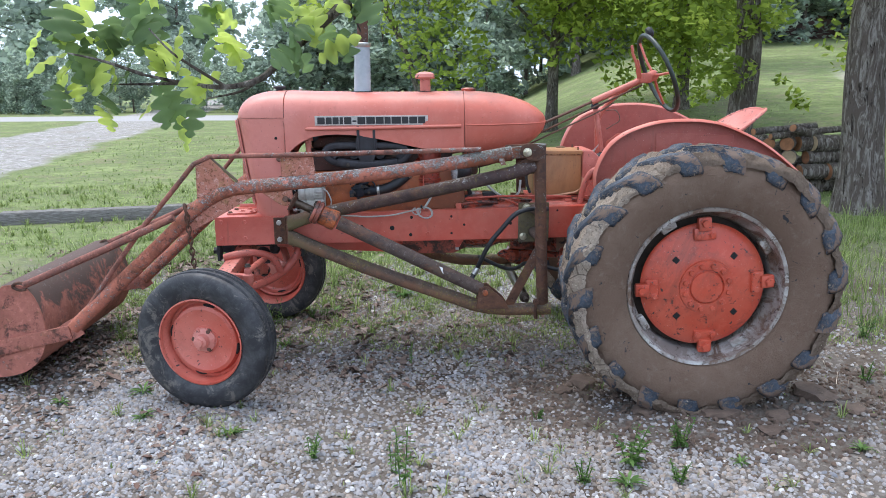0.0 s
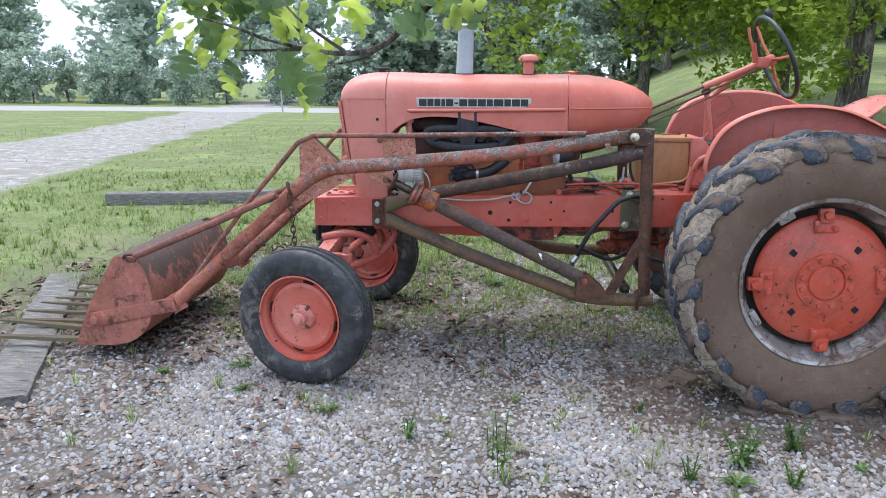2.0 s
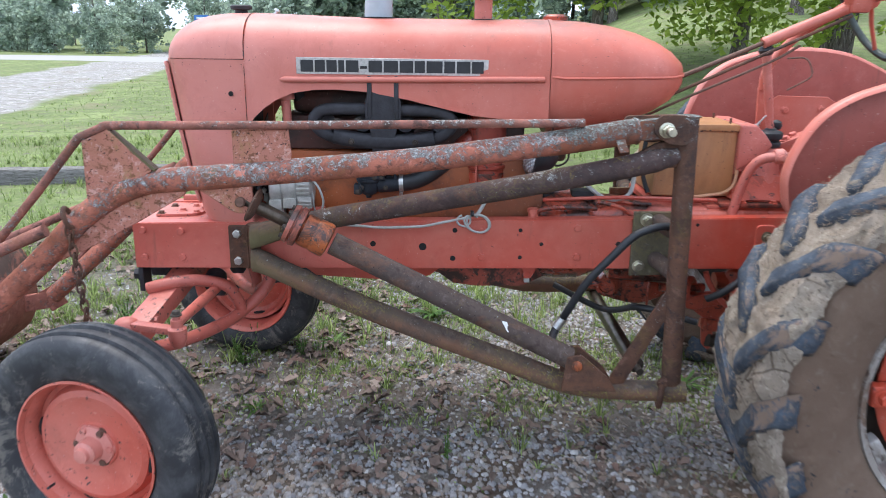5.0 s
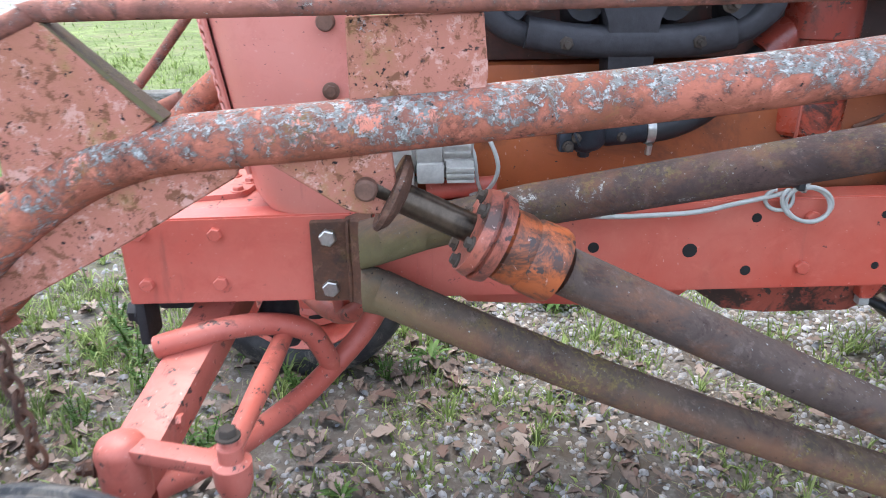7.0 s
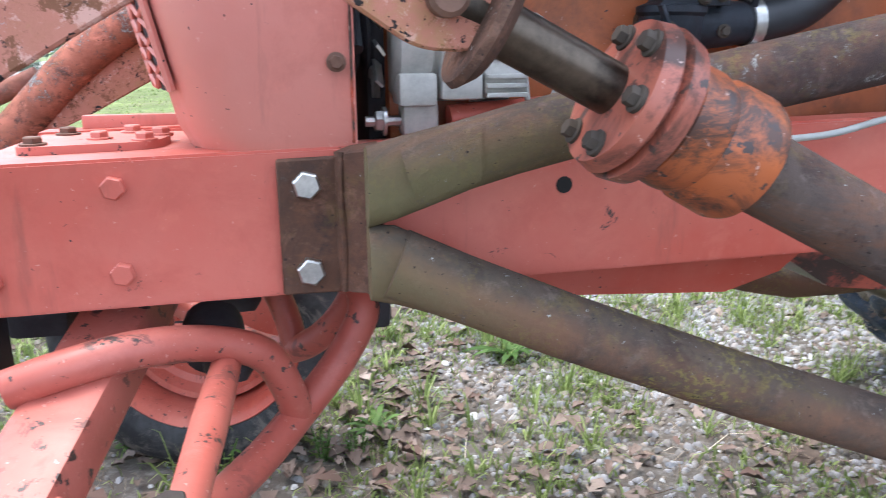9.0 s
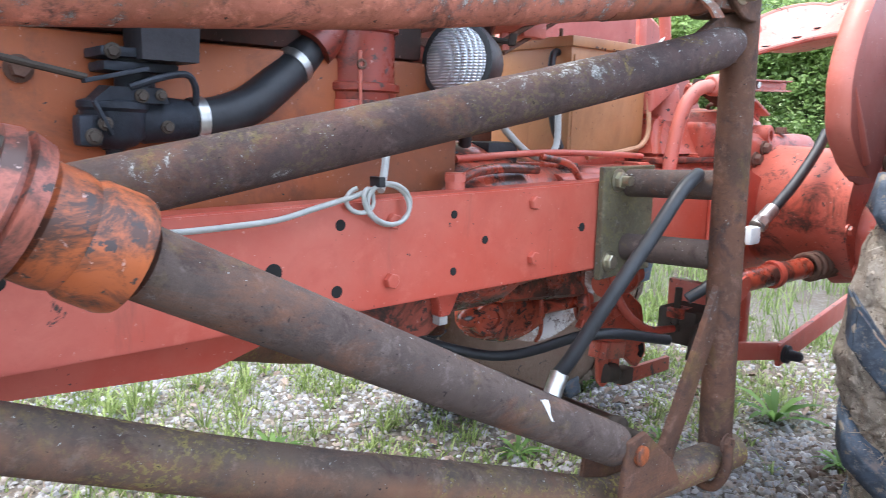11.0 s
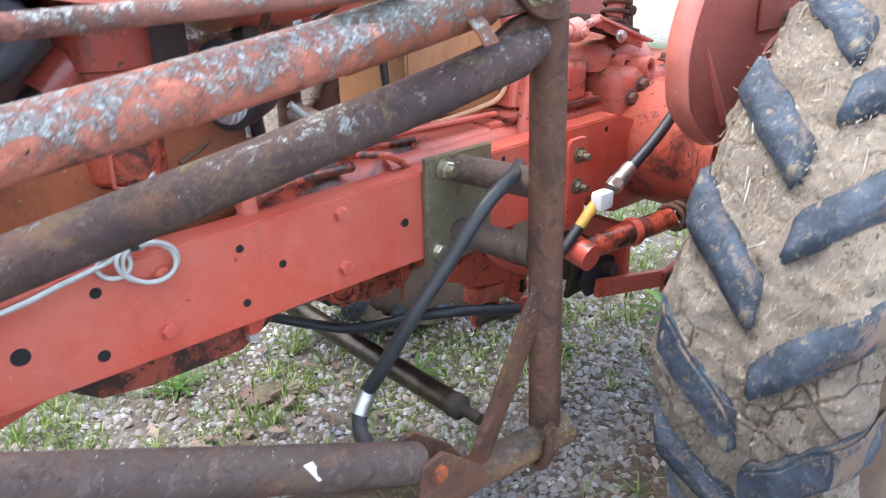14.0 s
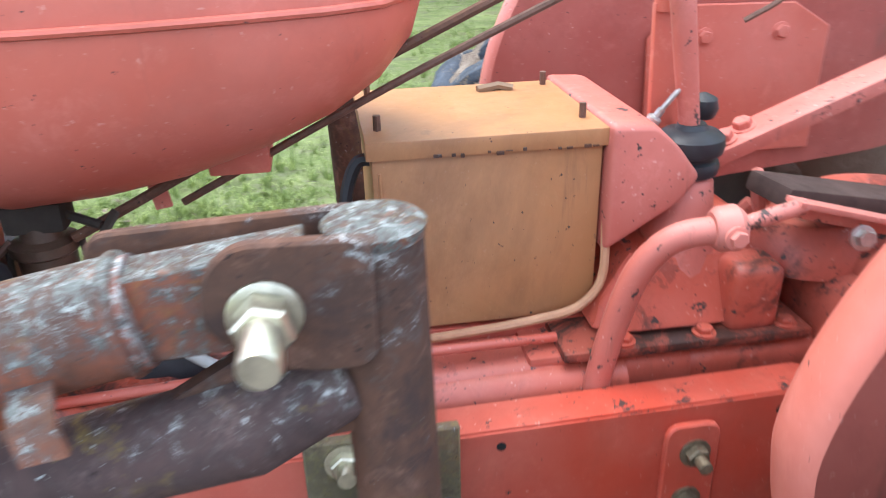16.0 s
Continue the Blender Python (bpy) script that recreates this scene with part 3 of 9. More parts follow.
def torus(at, axis, big, small, n=40, m=12):
    at, d = Vector(at), Vector(axis).normalized()
    s = d.orthogonal().normalized()
    u = d.cross(s)
    bm = bmesh.new()
    vs = []
    for i in range(n):
        a = 2 * math.pi * i / n
        e = s * math.cos(a) + u * math.sin(a)
        vs.append([bm.verts.new(at + e * (big + small * math.cos(b)) + d * small * math.sin(b)) for b in (2 * math.pi * k / m for k in range(m))])
    for i in range(n):
        for k in range(m):
            bm.faces.new((vs[i][k], vs[(i + 1) % n][k], vs[(i + 1) % n][(k + 1) % m], vs[i][(k + 1) % m]))
    bmesh.ops.recalc_face_normals(bm, faces=bm.faces)
    return bm


def big_mesh(name, verts, faces, material, flat=False):
    """One mesh from arrays; all faces have the same number of corners."""
    me = bpy.data.meshes.new(name)
    k = faces.shape[1]
    me.vertices.add(len(verts))
    me.vertices.foreach_set("co", np.ascontiguousarray(verts, dtype=np.float32).ravel())
    me.loops.add(faces.size)
    me.loops.foreach_set("vertex_index", np.ascontiguousarray(faces, dtype=np.int32).ravel())
    me.polygons.add(len(faces))
    me.polygons.foreach_set("loop_start", np.arange(0, faces.size, k, dtype=np.int32))
    me.update(calc_edges=True)
    me.polygons.foreach_set("use_smooth", np.full(len(faces), not flat))
    me.materials.append(material)
    return me


# ---- ground ----
def smooth(a, lo, hi):
    t = min(1, max(0, (a - lo) / (hi - lo)))
    return t * t * (3 - 2 * t)


def ground_z(x, y):
    dx, dy = x - 0.8, y + 4.0
    dist = math.hypot(dx, dy)
    az = math.degrees(math.atan2(dx, dy))
    hill = smooth(az, 3, 16) * (1 - smooth(az, 110, 150))
    rise = 0.105 * max(0, min(dist, 75) - 13) * smooth(dist, 12, 22)
    z = hill * rise
    z += 0.012 * noise.noise(Vector((x * 0.9, y * 0.9, 0))) * smooth(dist, 0, 3) + 0.05 * noise.noise(Vector((x * 0.15, y * 0.15, 3))) * smooth(dist, 9, 20)
    return z


gx = np.sinh(np.linspace(-5.2, 5.2, 150)) * 5.0
gy = np.sinh(np.linspace(-5.2, 5.2, 150)) * 5.0
gv = np.array([(x, y, ground_z(x, y)) for y in gy for x in gx])
ids = np.arange(150 * 150).reshape(150, 150)
gf = np.stack([ids[:-1, :-1], ids[:-1, 1:], ids[1:, 1:], ids[1:, :-1]], -1).reshape(-1, 4)

g = Mat("ground", (0.125, 0.108, 0.094), 0.95, spec=0.1)
g.co = g.tc.outputs["Object"]
sep = g.nt.nodes.new("ShaderNodeSeparateXYZ")
g.link(g.co, sep.inputs[0])
PX, PY = sep.outputs[0], sep.outputs[1]
g.over((0.235, 0.220, 0.205), g.step(g.noise(26, 6, 0.75), 0.49, 0.68))
g.over((0.075, 0.052, 0.036), g.mul(g.step(g.noise(1.7, 6, 0.7), 0.48, 0.64), 0.75))
# grass beyond the gravel and round it
wob = g.mul(g.step(g.noise(0.55, 5), 0.2, 0.8), 2.4)
west = g.step(g.mul(PX, -1.0), 2.2, 3.4)
north = g.step(g.mul(PY, wob, "ADD"), 2.9, 4.4)
turf = g.mul(g.mul(west, north, "MAXIMUM"), g.step(g.noise(5, 6, 0.7), 0.30, 0.5))
grass_c = g.noise(0.8, 6, 0.7)
g.over((0.150, 0.185, 0.078), turf)
g.over((0.245, 0.29, 0.125), g.mul(turf, g.step(grass_c, 0.45, 0.65)))
g.over((0.115, 0.155, 0.055), g.mul(turf, g.step(g.noise(4, 9, 0.85), 0.49, 0.58)))
g.over((0.30, 0.33, 0.165), g.mul(turf, g.mul(g.step(g.noise(21, 7, 0.8), 0.54, 0.64), 0.8)))
g.over((0.215, 0.185, 0.125), g.mul(turf, g.mul(g.step(g.noise(0.7, 8, 0.8), 0.53, 0.62), 0.75)))
# the gravel drive and the road across
ln = g.mul(g.mul(PX, g.mul(g.mul(PY, 0.165), 6.6, "ADD"), "ADD"), g.mul(g.step(g.noise(0.5, 4), 0.2, 0.8), 0.9), "ADD")
drive = g.mul(g.step(ln, -2.1, -1.8), g.step(g.mul(ln, -1.0), -1.9, -1.6))
drive = g.mul(drive, g.step(PY, 3.0, 6.0))
g.over((0.255, 0.240, 0.228), g.mul(drive, g.step(g.noise(6, 7, 0.78), 0.30, 0.48)))
g.over((0.44, 0.425, 0.41), g.mul(drive, g.step(g.noise(4, 11, 0.9, 0.3), 0.50, 0.56)))
g.over((0.14, 0.124, 0.110), g.mul(drive, g.step(g.noise(3.2, 11, 0.9, 0.3), 0.54, 0.59)))
g.over((0.235, 0.205, 0.17), g.mul(drive, g.mul(g.step(g.noise(0.9, 6, 0.75), 0.52, 0.62), 0.7)))
road = g.mul(g.step(g.mul(PY, g.mul(PX, 0.10), "ADD"), 29.0, 29.6), g.step(g.mul(g.mul(PY, g.mul(PX, 0.10), "ADD"), -1.0), -34.6, -34.0))
g.over((0.35, 0.34, 0.335), g.mul(road, g.step(g.mul(PX, -1.0), 2.0, 4.0)))
# the pale lane behind the woodpile
lane = g.mul(g.mul(PX, g.mul(PY, -0.35), "ADD"), g.mul(g.noise(0.6, 5, 0.7), 0.9), "ADD")
lane = g.mul(g.mul(g.step(lane, 7.3, 7.7), g.step(lane, 11.6, 11.1)), g.mul(g.step(PY, 3.6, 4.6), g.step(PY, 24.0, 20.0)))
g.over((0.44, 0.40, 0.35), g.mul(lane, g.step(g.noise(5, 7, 0.78), 0.28, 0.50)))
g.over((0.27, 0.235, 0.195), g.mul(lane, g.step(g.noise(14, 6, 0.8), 0.53, 0.62)))
g.bump(g.noise(30, 6, 0.8), 0.6, 0.02)
ground = tagged(new("ground", big_mesh("ground", gv, gf, g.m)), "gravel, soil and grass ground", "ground", kind="structure")
for poly in ground.data.polygons:
    poly.use_smooth = True


# ---- tractor ----
YC = 0.19
tractor = thing("tractor", (0.9, YC, 0), "old faded red farm tractor with mud-caked tyres on gravel", "tractor")


def top_z(x):
    return 0.848 + (x + 0.357) * 0.0215


def low_z(x):
    return 0.692 + (x + 0.357) * 0.0120


def frame_rail(y0, sign):
    """A steel channel, its flanges turned towards the middle."""
    xs = (-0.352, 0.3, 1.0, 1.6, 1.90, 1.985)
    rings = []
    for i, x in enumerate(xs):
        zt, zb = top_z(x), low_z(x)
        if i == len(xs) - 1:
            zt, zb = zt - 0.03, zb + 0.05
        f = 0.055
        t = 0.011
        rings.append([(x, y0, zb), (x, y0, zt), (x, y0 + sign * f, zt), (x, y0 + sign * f, zt - t), (x, y0 + sign * t, zt - t),
                      (x, y0 + sign * t, zb + t), (x, y0 + sign * f, zb + t), (x, y0 + sign * f, zb)])
    bm = skin(rings)
    bmesh.ops.bevel(bm, geom=[e for e in bm.edges if abs(e.verts[0].co.x - e.verts[1].co.x) > 0.05], offset=0.003, segments=2, affect="EDGES")
    return bm


rail = part("frame_rail", frame_rail(0.0, 1), M_RAIL, tractor, "red painted steel channel with bolt holes")
part("frame_rail", frame_rail(2 * YC, -1), M_RAIL, tractor)

for x, z, r in ((0.288, 0.805, 0.012), (0.449, 0.788, 0.012), (0.615, 0.780, 0.016), (0.722, 0.838, 0.0105), (0.716, 0.741, 0.0115), (0.940, 0.841, 0.0085),
                (0.941, 0.747, 0.0085), (1.011, 0.794, 0.0085), (1.267, 0.798, 0.0105), (1.524, 0.867, 0.007), (1.86, 0.87, 0.008), (0.0, 0.0, 0)):
    if r:
        # no hole is cut; a black disc carries its shade
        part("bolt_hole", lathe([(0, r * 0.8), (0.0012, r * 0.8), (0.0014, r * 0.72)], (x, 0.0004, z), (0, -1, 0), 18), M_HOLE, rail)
for x, z in ((-0.318, 0.826), (-0.191, 0.823), (-0.318, 0.732), (-0.191, 0.733), (1.128, 0.852), (1.130, 0.752), (0.812, 0.747), (0.815, 0.838)):
    part("bolt", hexbolt((x, -0.0005, z), (0, -1, 0), 0.0125, 0.010, False), M_RAIL, rail)

# the front bolster between the rails
bol = block((-0.350, 0.013, 0.700), (0.06, 2 * YC - 0.013, 0.8455), 0.006)
bolster = part("front_bolster", bol, M_PINK, tractor, "faded pinkish red cast front support")
part("bolster_lip", block((-0.30, 2 * YC - 0.03, 0.846), (0.0, 2 * YC - 0.012, 0.868), 0.003), M_PINK, bolster)
cov = rounded([(-0.315, 0.09), (-0.165, 0.12), (-0.155, 0.20), (-0.20, 0.25), (-0.30, 0.24)], 0.03)
cov_bm = skin([[(x, y, z) for x, y in cov] for z in (0.845, 0.855)])
part("cover_plate", cov_bm, M_PINK, bolster)
for x, y in ((-0.295, 0.115), (-0.18, 0.135), (-0.17, 0.19), (-0.21, 0.228), (-0.285, 0.222), (-0.235, 0.16)):
    part("bolt", hexbolt((x, y, 0.8545), (0, 0, 1), 0.011, 0.010), M_BOLT if x < -0.25 else M_PINK, bolster)

# radiator shell: sections from the base to the top
SHELL = ((0.853, -0.112, 0.004), (0.875, -0.124, 0.0), (1.00, -0.152, 0.001), (1.15, -0.176, 0.004), (1.30, -0.196, 0.004), (1.38, -0.206, 0.002))


def shell_ring(z, front, inset, back=0.052):
    half = YC - inset
    c = 0.075
    pts = [(back, -half), (front + c, -half)]
    for k in range(1, 8):
        a = math.pi / 2 * k / 8
        pts.append((front + c - c * math.sin(a), -half + c - c * math.cos(a)))
    for y in (-half + c, -half * 0.3, half * 0.3, half - c):
        pts.append((front - 0.012 * (1 - (y / half) ** 2), y))
    for k in range(7, 0, -1):
        a = math.pi / 2 * k / 8
        pts.append((front + c - c * math.sin(a), half - c + c * math.cos(a)))
    pts += [(front + c, half), (back, half)]
    return [(x, YC + y, z) for x, y in pts]


shell_bm = skin([shell_ring(*s) for s in SHELL], cap=False, closed=False)
bmesh.ops.solidify(shell_bm, geom=shell_bm.faces[:], thickness=0.006)
radiator_shell = part("radiator_shell", shell_bm, M_RED, tractor, "faded red sheet metal radiator shell")


# hood: sections along x, from the lower edge of the near side over the top to the far side
def hood_section(x, zlow, ztop, half, shoulder=1.352, expo=2.6, n=14):
    left = [(-half, zlow + (shoulder - zlow) * k / 6) for k in range(6)]
    arch = []
    for k in range(n + 1):
        a = math.pi * k / n
        c, s = math.cos(a), math.sin(a)
        arch.append((-half * math.copysign(abs(c) ** (2 / expo), c), shoulder + (ztop - shoulder) * abs(s) ** (2 / expo)))
    right = [(-p[0], p[1]) for p in left[::-1]]
    return [(x, YC + y, z) for y, z in left + arch + right]


HOOD = ((0.054, 1.165, 1.523, 0.190), (0.075, 1.200, 1.523, 0.190), (0.11, 1.232, 1.522, 0.190), (0.15, 1.258, 1.521, 0.190), (0.20, 1.279, 1.519, 0.190), (0.27, 1.290, 1.517, 0.190),
        (0.34, 1.292, 1.515, 0.190), (0.44, 1.285, 1.513, 0.190), (0.56, 1.264, 1.512, 0.191), (0.68, 1.236, 1.511, 0.192), (0.77, 1.216, 1.511, 0.193), (0.86, 1.207, 1.512, 0.195),
        (0.95, 1.204, 1.513, 0.197), (1.012, 1.203, 1.514, 0.199))
hood_bm = skin([hood_section(*s) for s in HOOD], cap=False, closed=False)
bmesh.ops.solidify(hood_bm, geom=hood_bm.faces[:], thickness=0.004)
hood = part("hood", hood_bm, M_RED, tractor, "faded red sheet metal engine hood")

# crown over the radiator, rounded down to the front
crown = []
for k in range(15):
    t = math.sin(math.pi / 2 * k / 14)
    x = 0.051 - 0.256 * t
    lift = 0.141 * (1 - t ** 2.7) ** (1 / 2.7)
    into = max(0, (x - 0.051 + 0.256) / 0.085)
    half = 0.190 if into >= 1 else 0.115 + 0.075 * math.sqrt(1 - (1 - into) ** 2)
    crown.append(hood_section(x, 1.382, 1.3825 + max(lift, 0.002), half, shoulder=1.3835, expo=2.6))
crown_bm = skin(crown, cap=False, closed=False)
tip = [v for v in crown_bm.verts if abs(v.co.x - (0.051 - 0.256)) < 1e-4]
bmesh.ops.contextual_create(crown_bm, geom=tip)
part("hood_crown", crown_bm, M_RED, hood)
# front side panels of the hood beside the radiator
for s, y in ((-1, 0.0), (1, 2 * YC)):
    part("side_panel", plate([(0.0515, 0.853), (0.0515, 1.38), (0.056, 1.38), (0.056, 0.853)], y - 0.0015, y + 0.004, 0), M_RED, hood)
part("panel_seam", tube([(0.0525, -0.0012, 0.86), (0.0525, -0.0012, 1.34)] + [(0.0525, YC - 0.191 * math.cos(a) ** (2 / 2.6), 1.352 + 0.1722 * math.sin(a) ** (2 / 2.6)) for a in (0.2, 0.4, 0.6, 0.8, 1.0, 1.2, 1.4)] + [(0.0525, YC, 1.5245)], 0.0016, 6), M_GREASY, hood)
part("side_bead", tube([(0.165, -0.001, 1.322), (0.18, -0.004, 1.322), (0.5, -0.004, 1.324), (0.995, -0.012, 1.331)], [0.004, 0.0095, 0.0095, 0.0095], 10), M_RED, hood)
part("bolt_hole", lathe([(0, 0.008), (0.0015, 0.008)], (0.006, 0.0, 1.275), (0, -1, 0), 16), M_HOLE, hood)
part("bolt", hexbolt((0.037, -0.0025, 0.943), (0, -1, 0), 0.0075, 0.006), M_BOLT, hood)
part("bolt", hexbolt((0.02, -0.0025, 1.06), (0, -1, 0), 0.010, 0.007), M_BOLT, hood)
part("bolt", lathe([(0, 0.0145), (0.012, 0.0145), (0.018, 0.012)], (0.019, -0.002, 1.165), (0, -1, 0), 16), M_BOLT, hood)

# grille: a bulged diamond mesh in the front of the shell
def grille_at(y, z, out=0.014):
    """On the bulged front of the shell, a little proud of it."""
    for (z0, f0, _), (z1, f1, _) in zip(SHELL, SHELL[1:]):
        if z0 <= z <= z1:
            front = f0 + (f1 - f0) * (z - z0) / (z1 - z0)
    q = abs(y - YC)
    corner = max(0, q - 0.115)
    x = front + 0.075 - math.sqrt(max(0, 0.075 ** 2 - corner ** 2)) - 0.012 * (1 - min(1, q / 0.19) ** 2)
    return (x - 0.003 - out * max(0, 1 - (q / 0.150) ** 2), y, z)


grille = part("grille", tube([grille_at(YC - 0.150, 0.915 + 0.0455 * k) for k in range(11)], 0.005, 6), M_RED, tractor, "red ribbed mesh radiator grille")
part("grille_edge", tube([grille_at(YC + 0.150, 0.915 + 0.0455 * k) for k in range(11)], 0.005, 6), M_RED, grille)
for k in range(32):
    z = 0.918 + 0.450 * (k + 0.5) / 32
    part("grille_bar", tube([grille_at(YC - 0.150 + 0.0125 * q, z + (0.0060 if (q + k) % 2 else -0.0060), 0.016) for q in range(25)], 0.0034, 5), M_RED, grille)
part("grille_back", skin([[grille_at(YC - 0.148 + 0.0185 * q, 0.915 + 0.455 * k / 6, 0.008) for q in range(17)] for k in range(7)], cap=False, closed=False), M_CAST, grille)

# name plate on the hood side, the lettering as plain blocks
decal = part("name_plate", plate([(0.217, 1.3395), (0.819, 1.3385), (0.819, 1.3885), (0.217, 1.3905)], -0.0035, 0.001, 0.001), M_SILVER, hood, "silver decal with black block marks")
widths = (30, 24, 24, 14, 30, 16, 32, 34, 32, 24, 38, 26, 32, 28)
cursor, unit = 0.231, 0.578 / (sum(widths) + 4 * len(widths))
for i, w in enumerate(widths):
    lo_z, hi_z = (1.357, 1.366) if i == 5 else (1.3465, 1.3825)
    part("block_mark", block((cursor, -0.0055, lo_z), (cursor + w * unit, -0.003, hi_z), 0.0006, 1), M_INK, decal)
    cursor += (w + 4) * unit


# fuel tank: rounded body behind the hood
def tank_ring(x, zt, zb, half, expo=2.5, n=36):
    zc = (zt + zb) / 2
    out = []
    for k in range(n):
        a = 2 * math.pi * k / n
        c, s = math.cos(a), math.sin(a)
        out.append((x, YC + half * math.copysign(abs(c) ** (2 / expo), c), zc + (zt - zb) / 2 * math.copysign(abs(s) ** (2 / expo), s)))
    return out


TANK = ((1.018, 1.513, 1.150, 0.199), (1.06, 1.512, 1.143, 0.202), (1.14, 1.507, 1.150, 0.203), (1.22, 1.496, 1.165, 0.201), (1.30, 1.476, 1.190, 0.192), (1.37, 1.449, 1.220, 0.172),
        (1.42, 1.420, 1.252, 0.142), (1.455, 1.390, 1.290, 0.095), (1.470, 1.368, 1.325, 0.045))
tank = part("fuel_tank", skin([tank_ring(*t) for t in TANK]), M_RED, tractor, "faded red rounded fuel tank")
seam_pts = [(x, YC - h - 0.001, zt * 0.52 + zb * 0.48) for x, zt, zb, h in TANK]
part("tank_seam", tube(seam_pts, 0.0042, 8), M_RED, tank)
part("tank_strap", skin([tank_ring(x, 1.5155, 1.146, 0.2025) for x in (1.0145, 1.0255)]), M_RED, tank)
part("fuel_cap", lathe([(0, 0.04), (0.012, 0.042), (0.018, 0.036), (0.02, 0.01)], (1.045, YC, 1.511), (0, 0, 1), 24), M_GREASY, tank, "dark fuel filler cap")
part("tank_bracket", bar((1.03, -0.004, 1.20), (1.03, 0.03, 1.135), 0.022, 0.004, 0.001, (1, 0, 0)), M_GREASY, tank)
part("tank_bracket", bar((1.178, YC - 0.05, 1.165), (1.184, YC - 0.05, 1.128), 0.018, 0.006, 0.001, (0, 1, 0)), M_RED, tank)
part("tank_bracket", block((1.235, YC - 0.05, 1.158), (1.30, YC + 0.02, 1.190), 0.004), M_RED, tank)
bowl = part("sediment_bowl", lathe([(0, 0.010), (0.004, 0.022), (0.014, 0.028), (0.044, 0.029), (0.048, 0.034), (0.058, 0.034), (0.062, 0.022), (0.085, 0.018)], (1.065, 0.115, 1.055), (0, 0, 1), 24), M_BOWL, tank, "brown stained sediment bowl under the tank")
part("bowl_bail", tube(curve([(1.028, 0.115, 1.11), (1.030, 0.112, 1.06), (1.065, 0.108, 1.040), (1.100, 0.112, 1.06), (1.102, 0.115, 1.11)]), 0.0035, 8), M_DIRTY, bowl)
part("fuel_tap", join(block((1.035, 0.095, 1.125), (1.095, 0.14, 1.158), 0.008), tube([(1.095, 0.11, 1.14), (1.135, 0.085, 1.135)], 0.005, 8), bar((1.135, 0.075, 1.128), (1.150, 0.085, 1.150), 0.014, 0.004, 0.001)), M_DIRTY, bowl)
part("fuel_pipe", tube(curve([(1.035, 0.11, 1.115), (1.00, 0.10, 1.08), (0.96, 0.09, 1.00), (0.90, 0.08, 0.97)]), 0.0042, 8), M_BOLT, bowl)

# stack, breather, caps
part("exhaust_pipe", lathe([(0, 0.049), (0.01, 0.047), (0.272, 0.042), (0.285, 0.040), (0.29, 0.034)], (0.458, YC, 1.475), (0.03, 0, 1), 28), M_GREYPAINT, tractor, "light grey painted exhaust stack")
part("stack_clamp", lathe([(0, 0.045), (0.004, 0.0475), (0.018, 0.0475), (0.022, 0.044)], (0.4665, YC, 1.752), (0.03, 0, 1), 28), M_ZINC, tractor)
part("exhaust_pipe", tube([(0.467, YC, 1.72), (0.478, YC, 2.2), (0.489, YC, 2.75)], 0.030, 18), M_RUST, tractor, "brown rusty exhaust pipe")
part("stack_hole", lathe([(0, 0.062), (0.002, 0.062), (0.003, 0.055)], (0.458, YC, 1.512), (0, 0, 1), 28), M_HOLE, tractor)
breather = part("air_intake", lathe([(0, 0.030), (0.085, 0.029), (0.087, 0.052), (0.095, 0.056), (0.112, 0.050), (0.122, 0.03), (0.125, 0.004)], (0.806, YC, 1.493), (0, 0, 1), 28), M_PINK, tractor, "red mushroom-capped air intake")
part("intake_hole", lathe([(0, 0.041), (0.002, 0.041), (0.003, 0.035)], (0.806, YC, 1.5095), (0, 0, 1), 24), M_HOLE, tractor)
part("radiator_cap", lathe([(0, 0.020), (0.014, 0.020), (0.016, 0.034), (0.026, 0.035), (0.030, 0.03), (0.031, 0.004)], (0.005, YC, 1.518), (0, 0, 1), 24), M_CAST, tractor, "dark metal radiator cap")
part("hood_catch", lathe([(0, 0.006), (0.02, 0.006), (0.022, 0.012), (0.028, 0.01)], (0.10, YC + 0.06, 1.512), (0.5, 0, 1), 12), M_ZINC, tractor)

# engine
eng = block((0.10, 0.085, 0.71), (1.02, 0.30, 1.085), 0.012)
engine = part("engine_block", eng, M_ENGINE, tractor, "oily orange-brown engine block")
part("cylinder_head", block((0.14, 0.10, 1.087), (0.95, 0.29, 1.20), 0.012), M_SHADED_SOOT, engine)
part("valve_cover", block((0.17, 0.14, 1.202), (0.93, 0.27, 1.28), 0.03, 3), M_SHADED_SOOT, engine)
part("timing_cover", block((0.075, 0.10, 0.75), (0.108, 0.30, 1.06), 0.02), M_CAST, engine)
part("fan_pulley", lathe([(0, 0.04), (0.01, 0.075), (0.02, 0.06), (0.03, 0.075), (0.04, 0.04)], (0.055, YC, 1.04), (1, 0, 0), 26), M_CAST, engine)
fan = lathe([(0, 0.03), (0.02, 0.03)], (0.03, YC, 1.10), (1, 0, 0), 16)
for k in range(4):
    a = math.pi / 2 * k + 0.4
    e = Vector((0, math.cos(a), math.sin(a)))
    fan = join(fan, bar(Vector((0.04, YC, 1.10)) + e * 0.03, Vector((0.04, YC, 1.10)) + e * 0.155, 0.05, 0.003, 0, up=(1, 0.3, 0)))
part("fan", fan, M_CAST, engine)
part("radiator_core", block((-0.08, 0.02, 0.90), (0.018, 2 * YC - 0.02, 1.40), 0.006), M_CAST, tractor, "black radiator core")
part("top_hose", tube(curve([(0.02, YC, 1.36), (0.09, 0.17, 1.345), (0.16, 0.16, 1.30), (0.20, 0.16, 1.25)]), 0.026, 14), M_BLACK, engine)
